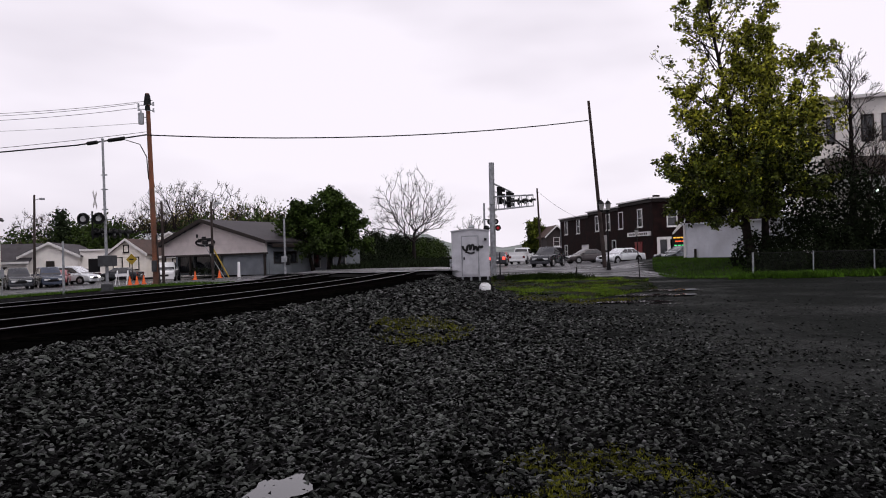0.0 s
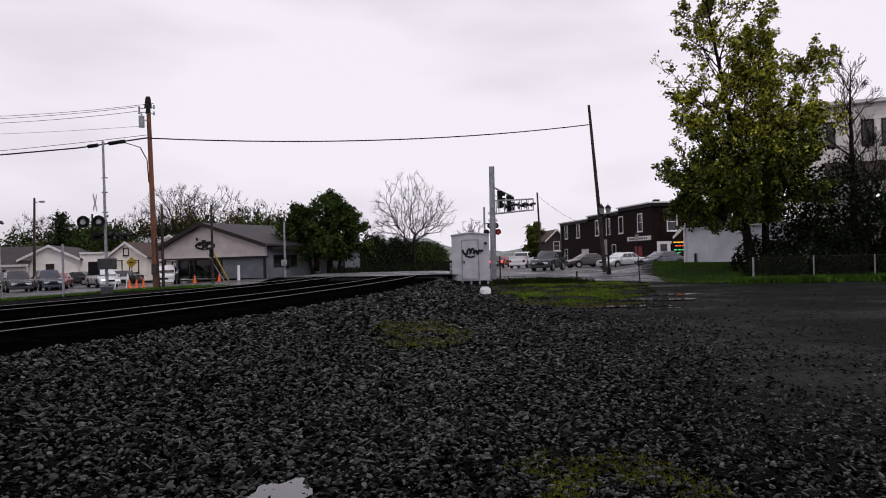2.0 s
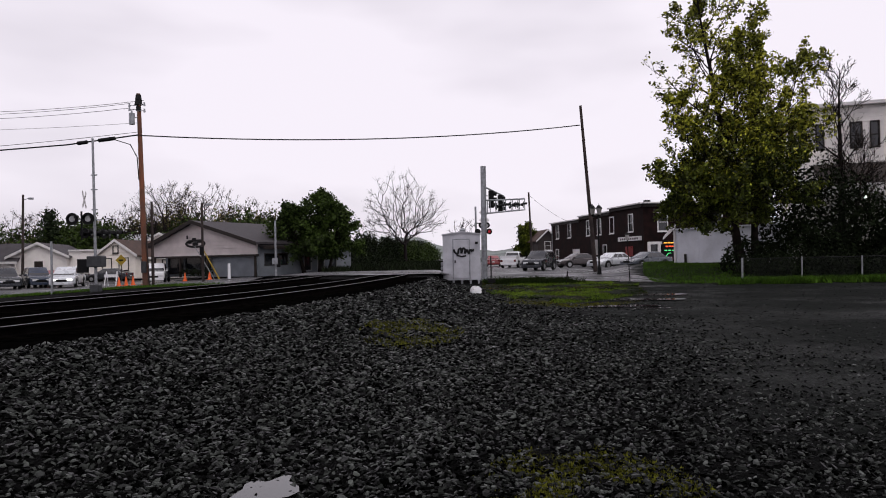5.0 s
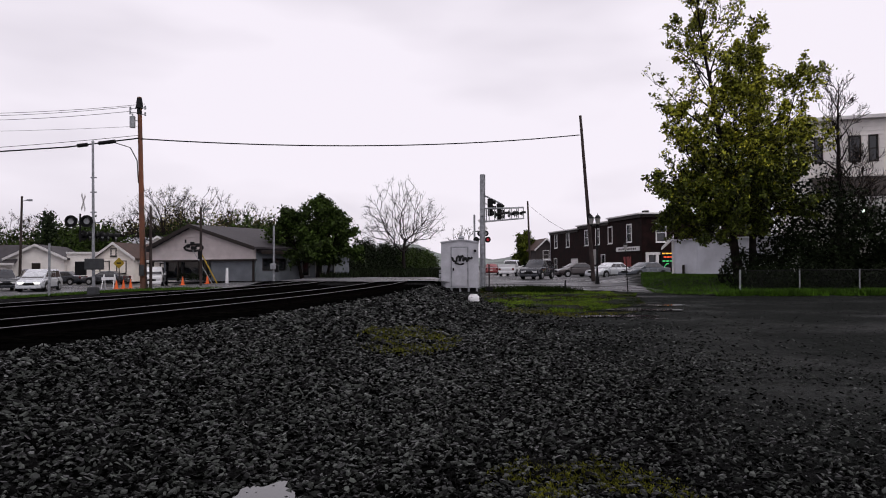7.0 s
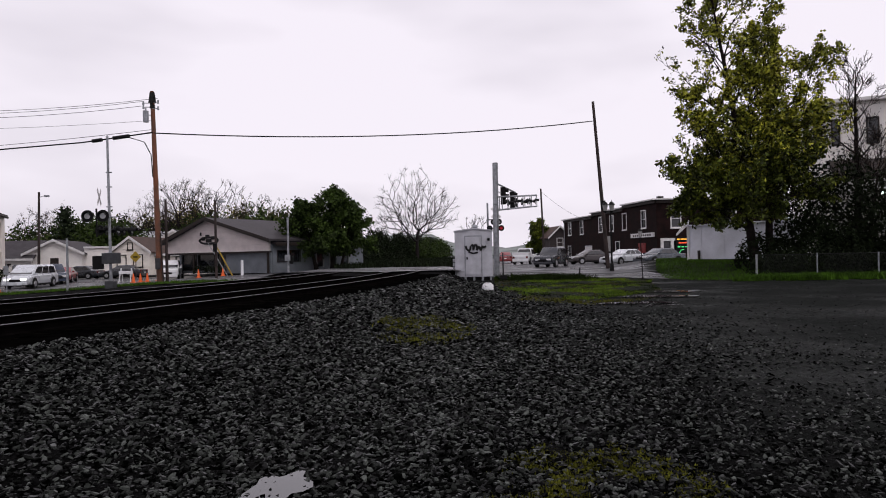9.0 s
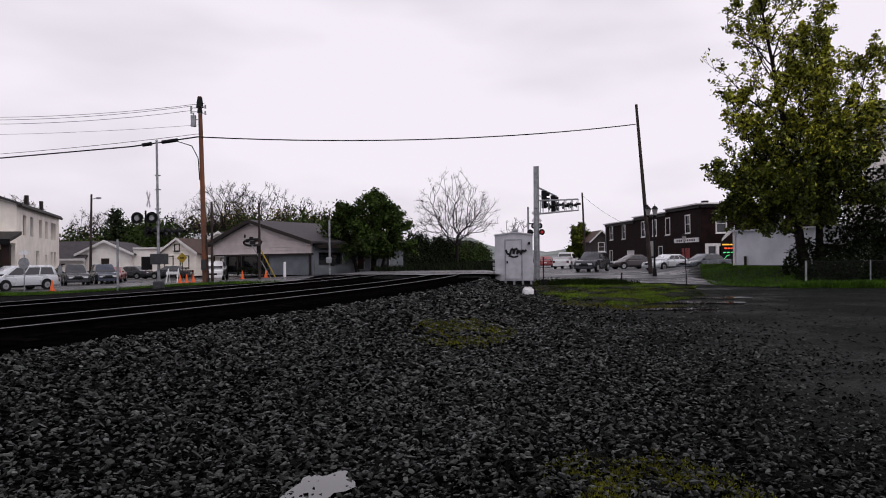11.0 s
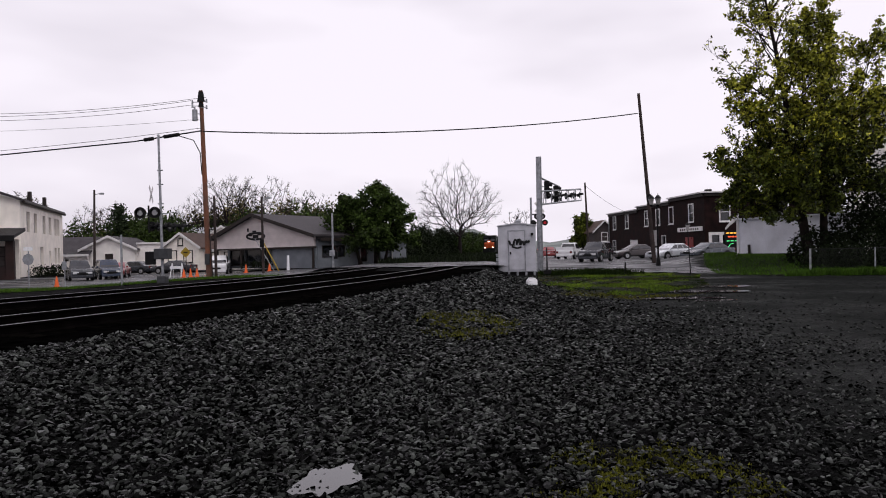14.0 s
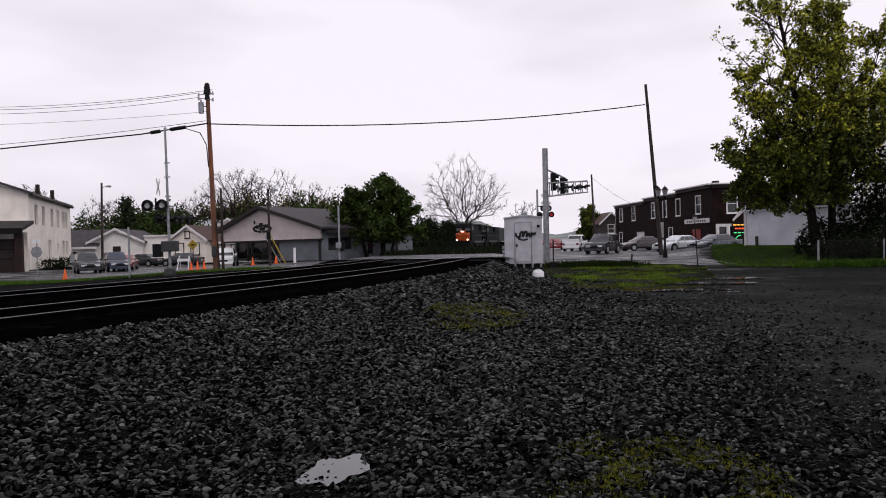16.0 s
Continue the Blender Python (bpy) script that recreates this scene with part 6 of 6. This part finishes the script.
# half-bare trees behind the shop and houses
for i, (x, y, h, sp_, leaf, share) in enumerate(((-46.5, 110, 11.0, 4.6, "bud", 0.05), (-40.8, 108, 14.2, 6.4, "leaf_olive", 0.08), (-36.3, 112, 13.8, 6.0, "leaf_olive", 0.08), (-31.5, 122, 11.8, 4.4, "bud", 0.05), (-27.5, 118, 9.4, 4.6, "leaf_olive", 0.25), (-23.5, 120, 9.0, 4.6, "leaf_olive", 0.25),
                                            (-78.0, 112, 12.5, 4.6, "bud", 0.2), (-70.5, 100, 10.5, 4.2, "bud", 0.2), (-62.0, 108, 10.0, 4.2, "bud", 0.2))):
    fan_tree("half_bare_tree", "brownish tree just coming into leaf" if leaf == "leaf_olive" else "grey bare tree behind the houses", x, y, h * 0.25, sp_, h * 1.08, 380, 60 + i, leaf, 2, 0.15, share, 0.024, group="trees behind the houses")


def spruce(x, y, h, seed):
    rng = np.random.default_rng(seed)
    t = thing("conifer", pose(x, y, gz(x, y) - 0.1), "dark ragged conifer above the houses", "tree", "conifers")
    part("trunk", rod(bmesh.new(), (0, 0, 0), (0, 0, h), 0.25, 0.03, n=8), "bark", t)
    segs, tips = [], []
    for j in range(46):
        f = 0.3 + 0.7 * j / 46
        L = 2.4 * (1 - f) ** 0.6 * rng.uniform(0.5, 1.2) + 0.3
        a = j * 2.4
        d = np.array([math.cos(a), math.sin(a), 0.15])
        o = np.array([0, 0, h * f])
        for k in range(5):
            q = o + d * L * (k + 1) / 5
            tips.append((q, d))
        segs.append((o, o + d * L, 0.05, 0.02))
    tagged(tubes("branchwork", segs, "bark", t, 4), kind="stuff")
    tagged(quads("crown", leaf_quads(rng, tips, 7, 0.26, 0.34), "needle", t), kind="stuff")


spruce(-55.8, 102, 9.8, 5)


def clump_mass(name, label, blobs, mat, per, size, seed, kind="stuff", category="shrubs", parent=None):
    """Shrubs and far woods: leaves on ragged, overlapping clumps (x, y, base z, radius, height)."""
    rng = np.random.default_rng(seed)
    out = []
    for x, y, z, r, h in blobs:
        n = int(per * r * h)
        a, c = rng.uniform(0, math.tau, n), rng.uniform(-0.35, 1.0, n)
        rad = rng.uniform(0.55, 1.08, n) ** 0.6
        lump = 1 + 0.22 * np.sin(3 * a + x) * np.cos(4 * c + y) + 0.15 * np.sin(7 * a + 2 * x)
        s = np.sqrt(np.maximum(0, 1 - c * c))
        P = np.stack([x + r * rad * lump * s * np.cos(a), y + r * rad * lump * s * np.sin(a), z + h * 0.35 + h * 0.65 * rad * lump * c], 1)
        P[:, 2] = np.maximum(P[:, 2], z + 0.05)
        u = rng.normal(0, 1, (n, 3))
        u /= np.linalg.norm(u, axis=1, keepdims=True)
        w = np.cross(u, rng.normal(0, 1, (n, 3)))
        w /= np.linalg.norm(w, axis=1, keepdims=True)
        k = size * rng.uniform(0.6, 1.4, (n, 1))
        out.append(np.stack([P - u * k, P - w * k * 0.6, P + u * k, P + w * k * 0.6], 1))
    ob = quads(name, np.concatenate(out), mat, parent)
    return tagged(ob, label, category, kind=kind)


rngv = np.random.default_rng(77)
# dark growth along the line beyond the crossing
near, back, low_ = [], [], []
for y in np.arange(84, 262, 3.0):
    edge = float(track_x(y)) - SPACING - 5.2
    r = rngv.uniform(1.2, 2.2)
    low_.append((edge - r * 0.4, y, 0.2, r, rngv.uniform(1.8, 3.6)))
    r = rngv.uniform(1.5, 2.8)
    near.append((edge - 2.2 - rngv.uniform(0, 3), y, 0.2, r, rngv.uniform(3.6, 6.4) * (1.0 if y < 150 else 1.2)))
    if y < 160:
        back.append((edge - 5 - rngv.uniform(0, 9), y, 0.2, rngv.uniform(1.8, 3.2), rngv.uniform(4.8, 7.6)))
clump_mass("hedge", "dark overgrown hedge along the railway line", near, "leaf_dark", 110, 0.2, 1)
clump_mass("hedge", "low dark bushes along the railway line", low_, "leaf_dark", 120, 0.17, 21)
clump_mass("hedge", "dark green trees behind the railway hedge", back, "leaf_green", 90, 0.2, 2)
clump_mass("hedge", "pale spring bushes by the far track", [(float(track_x(y)) - 9.4 + 1.5 * (i % 2), y, 0.2, 2.2, 4.6 + (i % 3)) for i, y in enumerate(np.arange(186, 262, 7))], "leaf_green", 60, 0.24, 22)
blobs = [(-62 + i * 3.2 + rngv.uniform(-1, 1), 104 + rngv.uniform(-4, 8), 0, rngv.uniform(3, 4.4), rngv.uniform(6.2, 8.6)) for i in range(11)]
clump_mass("woods", "green woods behind the garages", blobs, "leaf_green", 90, 0.22, 3, category="woods")
blobs = [(-58 + i * 3.4 + rngv.uniform(-1, 1), 112 + rngv.uniform(0, 10), 0, rngv.uniform(3, 4.6), rngv.uniform(6.5, 9.0)) for i in range(5)]
clump_mass("woods", "dark green woods behind the garages", blobs, "leaf_dark", 80, 0.24, 4, category="woods")
blobs = [(-46 + i * 3.0 + rngv.uniform(-1, 1), 124 + rngv.uniform(-4, 12), 0, rngv.uniform(3, 4.5), rngv.uniform(8, 11.5)) for i in range(9)]
clump_mass("woods", "olive woods behind the shop roof", blobs, "leaf_olive", 60, 0.24, 5, category="woods")
blobs = [(-100 + i * 7 + rngv.uniform(-2, 2), 150 + rngv.uniform(-8, 25), 0, rngv.uniform(5, 8), rngv.uniform(7, 11)) for i in range(11)]
clump_mass("woods", "far dull green woods on the rise", blobs, "leaf_olive", 34, 0.36, 6, category="woods")
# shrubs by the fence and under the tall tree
# their inner shadow comes from the leaf_dark colour
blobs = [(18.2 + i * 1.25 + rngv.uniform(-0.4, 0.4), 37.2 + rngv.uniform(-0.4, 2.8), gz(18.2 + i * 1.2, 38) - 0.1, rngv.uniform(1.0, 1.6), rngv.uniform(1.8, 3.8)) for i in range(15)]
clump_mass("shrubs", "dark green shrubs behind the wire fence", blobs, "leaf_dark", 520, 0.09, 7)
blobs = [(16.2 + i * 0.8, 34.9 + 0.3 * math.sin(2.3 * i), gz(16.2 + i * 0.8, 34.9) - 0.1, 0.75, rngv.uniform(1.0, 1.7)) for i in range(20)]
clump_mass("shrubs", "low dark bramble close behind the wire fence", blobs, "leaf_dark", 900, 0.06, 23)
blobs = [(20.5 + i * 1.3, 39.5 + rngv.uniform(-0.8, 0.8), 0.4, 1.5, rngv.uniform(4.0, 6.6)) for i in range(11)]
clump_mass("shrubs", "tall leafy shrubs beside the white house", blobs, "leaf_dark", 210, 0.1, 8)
blobs = [(-22.6 + i * 0.9, 64.2, 0.25, 0.7, 0.8) for i in range(3)] + [(-19.0 + i * 0.8, 65.0, 0.25, 0.7, 0.9) for i in range(3)]
clump_mass("shrubs", "low dark shrubs along the shop wall", blobs, "leaf_dark", 300, 0.09, 9)
blobs = [(-39.6 - i * 1.2, 58.8 + i * 2.9, 0.0, 0.85, 1.1) for i in range(4)]
clump_mass("shrubs", "low dark hedge along the house wall", blobs, "leaf_dark", 300, 0.09, 10)


# far hills, the air's haze put into their pale colour
def hills():
    rng = np.random.default_rng(9)
    n, verts, faces = 160, [], []
    for i in range(n + 1):
        a = radians(-70 + 140 * i / n)
        h = 20 + 7 * math.sin(i * 0.13) + 5 * math.sin(i * 0.41 + 1) + rng.normal(0, 0.7)
        h = max(h, 5) * (1.25 if a < 0 else 1.0)
        for r, z in ((620, -2), (700, h * 0.7), (780, h), (900, -2)):
            verts.append((r * math.sin(a), r * math.cos(a), z))
    for i in range(n):
        for k in range(3):
            p = i * 4 + k
            faces.append((p, p + 4, p + 5, p + 1))
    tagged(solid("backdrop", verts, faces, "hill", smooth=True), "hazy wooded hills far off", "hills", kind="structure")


hills()


# ---- grass, gravel, water ----
def blades(name, label, poly, count, h, mat, seed, wide=0.012, patch=0.0, lift=0.0, sparse=0.0):
    rng = np.random.default_rng(seed)
    P = np.array(poly)
    lo, hi = P.min(0), P.max(0)
    test = inside(poly)
    xy = rng.uniform(lo, hi, (count * 4, 2))
    xy = xy[test(xy[:, 0], xy[:, 1])]
    if patch and name == 'weeds':
        mid, ext = P.mean(0), (hi - lo) / 2
        e = (((xy - mid) / ext) ** 2).sum(1)
        xy = xy[rng.random(len(xy)) > e ** 0.8]
    if patch:
        keep = np.array([noise.noise(Vector((px * patch, py * patch, seed))) + 0.7 * noise.noise(Vector((px * 3 * patch, py * 3 * patch, seed + 5.0))) > 0.05 + sparse + 0.1 * rng.standard_normal() - (0.22 if name == "weeds" else 0.0) for px, py in xy])
        xy = xy[keep]
    xy = xy[:count]
    n = len(xy)
    z = ground_z(xy[:, 0], xy[:, 1]) + lift
    a = rng.uniform(0, math.tau, n)
    hh = h * rng.uniform(0.4, 1.3, n)
    w = wide * rng.uniform(0.7, 1.5, n)
    base = np.stack([xy[:, 0], xy[:, 1], z - 0.01], 1)
    side = np.stack([np.cos(a) * w, np.sin(a) * w, np.zeros(n)], 1)
    bend = np.stack([rng.normal(0, 0.4, n) * hh, rng.normal(0, 0.4, n) * hh, hh], 1)
    ob = quads(name, np.stack([base - side, base + side, base + bend], 1), mat, k=3)
    return tagged(ob, label, "grass", kind="stuff")


PATCH = [(2.7, 37), (2.4, 30), (2.9, 25.5), (4.4, 21.8), (6.3, 24), (8.4, 26.6), (9.8, 32.5), (10.9, 36), (8, 39.8), (5, 41.8), (3.2, 43.2)]
LAWN = [(11.9, 37.0), (12.6, 34.2), (15.3, 33.2), (22, 31.5), (36, 30.5), (40, 45), (30, 56), (17, 55), (13.6, 44)]
VERGE = [(-70, 34), (-45, 36.5), (-25, 39.2), (-16.5, 40.2), (-12, 40.6), (-12.5, 41.8), (-18, 44.2), (-24, 43), (-70, 42.6)]


def ragged(poly, seed):
    test = inside(poly)
    return lambda x, y: test(x + 0.35 * np.sin(2.1 * y + seed), y + 0.5 * np.sin(1.9 * x)) & (np.sin(1.7 * x + 0.9 * y + seed) + np.sin(2.3 * y - 1.1 * x) + (-0.1 if seed == 1 else 3.0) > -0.9)


for poly, lab, sd in ((PATCH, "patch of rough grass beside the cabin", 1), (LAWN, "green lawn rising to the white shed", 2), (VERGE, "grass verge beyond the tracks", 3)):
    P = np.array(poly)
    soil = sheet("grass_ground", np.arange(P[:, 0].min(), P[:, 0].max(), 0.3), np.arange(P[:, 1].min(), P[:, 1].max(), 0.3), "grass_soil", 0.03, ragged(poly, sd))
    tagged(soil, "grassy soil under the " + lab.split(" of ")[-1], "ground", kind="structure")
blades("grass", "patch of rough grass beside the cabin", PATCH, 15000, 0.10, "grass_bright", 1, 0.010, 0.42, 0.03, 0.12)
blades("grass", "dark matted grass beside the cabin", PATCH, 15000, 0.06, "grass_dark", 11, 0.012, 0.5, 0.02)
blades("dry_grass", "dry yellowed stalks in the rough grass", PATCH, 6000, 0.07, "straw", 12, 0.008, 0.45, 0.02, 0.14)
blades("weeds", "dark straggling weeds behind the rough grass", [(3.2, 43.2), (3.0, 38.5), (5.5, 37), (9.6, 36.2), (8, 40), (5, 42)], 7000, 0.32, "grass_dark", 14, 0.016, 0.6, 0.02)
blades("grass", "green lawn rising to the white shed", LAWN, 70000, 0.11, "grass", 2, 0.018, 0.0, 0.03)
blades("grass", "grass verge beyond the tracks", VERGE, 45000, 0.15, "grass", 3, 0.018, 0.0, 0.03)
blades("weeds", "yellow-green moss and weeds among the stones", [(-1.7, 12.2), (-0.3, 11.4), (0.5, 13.2), (0.9, 16.0), (0.1, 16.6), (-1.2, 15.2), (-1.5, 13.4)], 2400, 0.05, "moss", 4, 0.014, 1.2, 0.025)
blades("weeds", "yellow-green moss spreading through wet grit", [(0.2, 3.3), (1.5, 3.3), (1.9, 4.6), (1.7, 5.7), (0.7, 5.8), (0.15, 4.8)], 11000, 0.022, "moss", 5, 0.008, 1.4, 0.014)
blades("weeds", "thin yellowed weeds at the edge of the grass", [(2.0, 24), (4.5, 19.8), (7.5, 23), (4.4, 22), (3.0, 26)], 3500, 0.06, "moss", 6, 0.012, 0.8, 0.01)
blades("grass", "long grass tufts along the fence foot", [(13.5, 32.6), (24, 31.0), (24, 32.6), (15.3, 33.8)], 12000, 0.3, "grass", 7, 0.02, 0.5, 0.02)

# dark weeds beside the line beyond the crossing; hedge shadow is in their colour
wild = blades("weeds", "dark tall weeds beside the line beyond the crossing", [(-9, 58), (-2, 56), (2.5, 58), (3.6, 75), (3.8, 110), (6, 180), (-5, 180), (-16, 120), (-13, 80)], 26000, 0.5, "leaf_dark", 8, 0.06, 0.0, 0.02)


def puddle(x, y, rx, ry, seed, lift):
    rng = np.random.default_rng(seed)
    k = 26
    v = []
    for i in range(k):
        a = i / k * math.tau
        f = 1 + 0.22 * math.sin(2 * a + seed) + 0.16 * math.sin(5 * a + 2 * seed) + rng.normal(0, 0.07)
        v.append((x + rx * f * math.cos(a), y + ry * f * math.sin(a), gz(x, y) + lift))
    ob = solid("puddle", [(x, y, gz(x, y) + lift)] + v, [(0, i + 1, (i + 1) % k + 1) for i in range(k)], "water")
    tagged(ob, "still rain puddle reflecting the white sky", "puddle", "puddles")


PUDDLES = [(-1.17, 4.74, 0.18, 0.36, 1, 0.026), (5.7, 20.6, 1.0, 0.45, 2, 0.03), (7.2, 23.2, 1.3, 0.5, 3, 0.04), (8.7, 25.6, 1.1, 0.4, 5, 0.04), (6.3, 19.6, 0.5, 0.2, 7, 0.028)]
for p in PUDDLES:
    puddle(*p)


def stones(name, label, zones, seed, mat="stone"):
    """Loose crushed stone: angular six-sided flakes with a broken flat top, thinner towards the lot."""
    rng = np.random.default_rng(seed)
    XY, R = [], []
    for y0, y1, dens, r0, r1, right in zones:
        x0, x1 = min(-0.70 * y1 - 1.2, -6.0), max(0.55 * y1 + right, 5.0)
        n = int((x1 - x0) * (y1 - y0) * dens)
        xy = np.stack([rng.uniform(x0, x1, n), rng.uniform(y0, y1, n)], 1)
        edge = track_x(xy[:, 1]) + 2.15 + rng.normal(0, 0.12, n)
        wob = np.array([noise.noise(Vector((a * 0.35, b * 0.35, 3.0))) for a, b in xy])
        keep = (xy[:, 0] > edge) & (rng.random(n) < np.clip(1.0 - (xy[:, 0] + 2.2 * wob - 1.2) / 5.5, 0.12, 1))
        for px, py, rx, ry, *_ in PUDDLES[:1]:
            keep &= (((xy[:, 0] - px) / rx) ** 2 + ((xy[:, 1] - py) / ry) ** 2 > 0.8 + 0.35 * wob) | (rng.random(n) < 0.16)
        xy = xy[keep]
        XY.append(xy)
        R.append(rng.uniform(r0, r1, len(xy)) * np.clip(1.15 - 0.07 * np.maximum(xy[:, 0], 0), 0.45, 1.15))
    XY, R = np.concatenate(XY), np.concatenate(R)
    n = len(XY)
    ang = np.arange(6) / 6 * math.tau + rng.normal(0, 0.22, (n, 6))
    rad = rng.uniform(0.7, 1.2, (n, 6))
    low = np.stack([rad * np.cos(ang), rad * np.sin(ang), np.full((n, 6), -0.45)], 2)
    cut = rng.uniform(0.5, 0.95, (n, 1)) * rng.uniform(0.85, 1.1, (n, 6))
    top = np.stack([low[:, :, 0] * cut, low[:, :, 1] * cut, np.repeat(rng.uniform(0.25, 0.75, (n, 1)), 6, 1)], 2)
    top[:, :, :2] += rng.normal(0, 0.12, (n, 1, 2))
    V = np.concatenate([low, top], 1)
    V *= np.stack([rng.uniform(1.0, 1.9, n), rng.uniform(0.6, 1.0, n), rng.uniform(0.5, 0.85, n)], 1)[:, None, :]
    tilt = rng.normal(0, 0.30, (n, 2))
    V[:, :, 2] += V[:, :, 0] * tilt[:, :1] + V[:, :, 1] * tilt[:, 1:]
    a = rng.uniform(0, math.tau, n)
    c, s = np.cos(a)[:, None], np.sin(a)[:, None]
    X = V[:, :, 0] * c - V[:, :, 1] * s
    Y = V[:, :, 0] * s + V[:, :, 1] * c
    V = np.stack([X, Y, V[:, :, 2]], 2) * R[:, None, None]
    V[:, :, 0] += XY[:, :1]
    V[:, :, 1] += XY[:, 1:]
    V[:, :, 2] += (ground_z(XY[:, 0], XY[:, 1]) + R * 0.35 + rng.uniform(0, 0.012, n))[:, None]
    # six side faces and the top of each flake
    side = np.array([(i, (i + 1) % 6, 6 + (i + 1) % 6, 6 + i) for i in range(6)]).ravel()
    loops = np.concatenate([side, np.arange(6, 12)])
    start = np.concatenate([np.arange(0, 24, 4), [24]])
    total = np.array([4, 4, 4, 4, 4, 4, 6])
    me = bpy.data.meshes.new(name)
    me.vertices.add(n * 12)
    me.vertices.foreach_set("co", V.astype(np.float32).ravel())
    me.loops.add(n * 30)
    me.loops.foreach_set("vertex_index", (np.arange(n)[:, None] * 12 + loops[None]).astype(np.int32).ravel())
    me.polygons.add(n * 7)
    me.polygons.foreach_set("loop_start", (np.arange(n)[:, None] * 30 + start[None]).astype(np.int32).ravel())
    me.polygons.foreach_set("loop_total", np.tile(total, n).astype(np.int32))
    me.polygons.foreach_set("use_smooth", np.zeros(n * 7, dtype=bool))
    me.materials.append(M[mat])
    me.update()
    me.validate()
    return tagged(new(name, me), label, "gravel", kind="stuff")


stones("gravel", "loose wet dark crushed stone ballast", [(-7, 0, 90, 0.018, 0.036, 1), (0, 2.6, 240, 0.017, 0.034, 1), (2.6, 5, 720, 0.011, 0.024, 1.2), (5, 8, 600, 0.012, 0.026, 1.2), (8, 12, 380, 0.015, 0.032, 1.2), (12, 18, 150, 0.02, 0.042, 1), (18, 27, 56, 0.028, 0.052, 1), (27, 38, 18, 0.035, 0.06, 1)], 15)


# ---- wire fence at the lot's edge ----
def wire_fence():
    f = thing("wire_fence", pose(0, 0, 0), "old wire fence with pale posts and dark mesh", "fence")
    a, b = Vector((15.45, 34.0)), Vector((27.0, 33.2))
    n = 5
    zs = []
    for i in range(n):
        p = a.lerp(b, i / (n - 1))
        z = gz(p.x, p.y)
        zs.append((p.x, p.y, z))
        part("post", rod(bmesh.new(), (p.x, p.y, z - 0.1), (p.x + 0.02, p.y, z + 1.25), 0.05 if i == 0 else 0.035, n=8), "galv", f)
    for p, q in zip(zs, zs[1:]):
        for h, r in ((1.2, 0.022), (0.12, 0.018)):
            part("rail", rod(bmesh.new(), (p[0], p[1], p[2] + h), (q[0], q[1], q[2] + h), r, n=6), "galv" if h < 1 else "black", f)
        bm = bmesh.new()
        k = 28
        for i in range(-6, k):
            for s in (0, 6):
                u0, u1 = (i + s) / k, (i + 6 - s) / k
                z0, z1 = 0.12, 1.2
                if u0 < 0 or u1 < 0 or u0 > 1 or u1 > 1:
                    continue
                rod(bm, (p[0] + (q[0] - p[0]) * u0, p[1] + (q[1] - p[1]) * u0, p[2] + z0), (p[0] + (q[0] - p[0]) * u1, p[1] + (q[1] - p[1]) * u1, p[2] + z1), 0.006, n=3)
        part("mesh", bm, "black", f)


wire_fence()


# ---- what moves ----
def front_y(t):
    """Distance of the locomotive's front along the line."""
    return 123.5 + (16.0 - t) * 24.0


def motions():
    times = [float(t) for t in range(0, 17)]
    for ob, back, length in TRAIN:
        rows = []
        for t in times:
            y = front_y(t) + back
            y2 = y + length
            dx = float(track_x(min(y, 890)) - track_x(min(y2, 899)))
            a = math.degrees(math.atan2(y - y2, dx))
            rows.append((t, pose(float(track_x(min(y, 890))), y, float(rail_z(y)), 0, 0, a)))
        walk(ob, rows)
    van = [(0.0, -35.9, 67.2, -6), (0.8, -34.2, 67.0, -10), (1.6, -32.7, 66.4, -35), (2.4, -31.7, 65, -60), (3.2, -31.3, 63.2, -67), (4.5, -31.2, 60.6, -72), (5.8, -31.3, 58.4, -76), (7.0, -31.4, 56.2, -79),
           (8.0, -31.4, 54.3, -81), (9.0, -31.6, 52.8, -84), (10.2, -32.0, 49.6, -94), (11.4, -34.3, 46.4, -124), (12.2, -38.0, 45.2, -152), (13.4, -45, 44.8, -175), (16.0, -64, 44.8, -180)]
    walk(moving_van, [(t, on_road(x, y, a)) for t, x, y, a in van])
    sed = [(0.0, 21.9, 62.6, 200), (1.5, 20.3, 62.0, 204), (2.5, 19.6, 61.8, 206), (3.2, 19.4, 61.7, 207), (16.0, 19.4, 61.7, 207)]
    walk(moving_sedan, [(t, on_road(x, y, a)) for t, x, y, a in sed])
    away = [(0.0, 5.9, 70, 82), (1.0, 6.2, 75, 84), (2.0, 6.9, 84, 84), (3.0, 8.0, 97, 83), (5.0, 10.5, 125, 84), (8.0, 13.5, 165, 85), (16.0, 22, 290, 85)]
    walk(leaving_car, [(t, on_road(x, y, a)) for t, x, y, a in away])


motions()
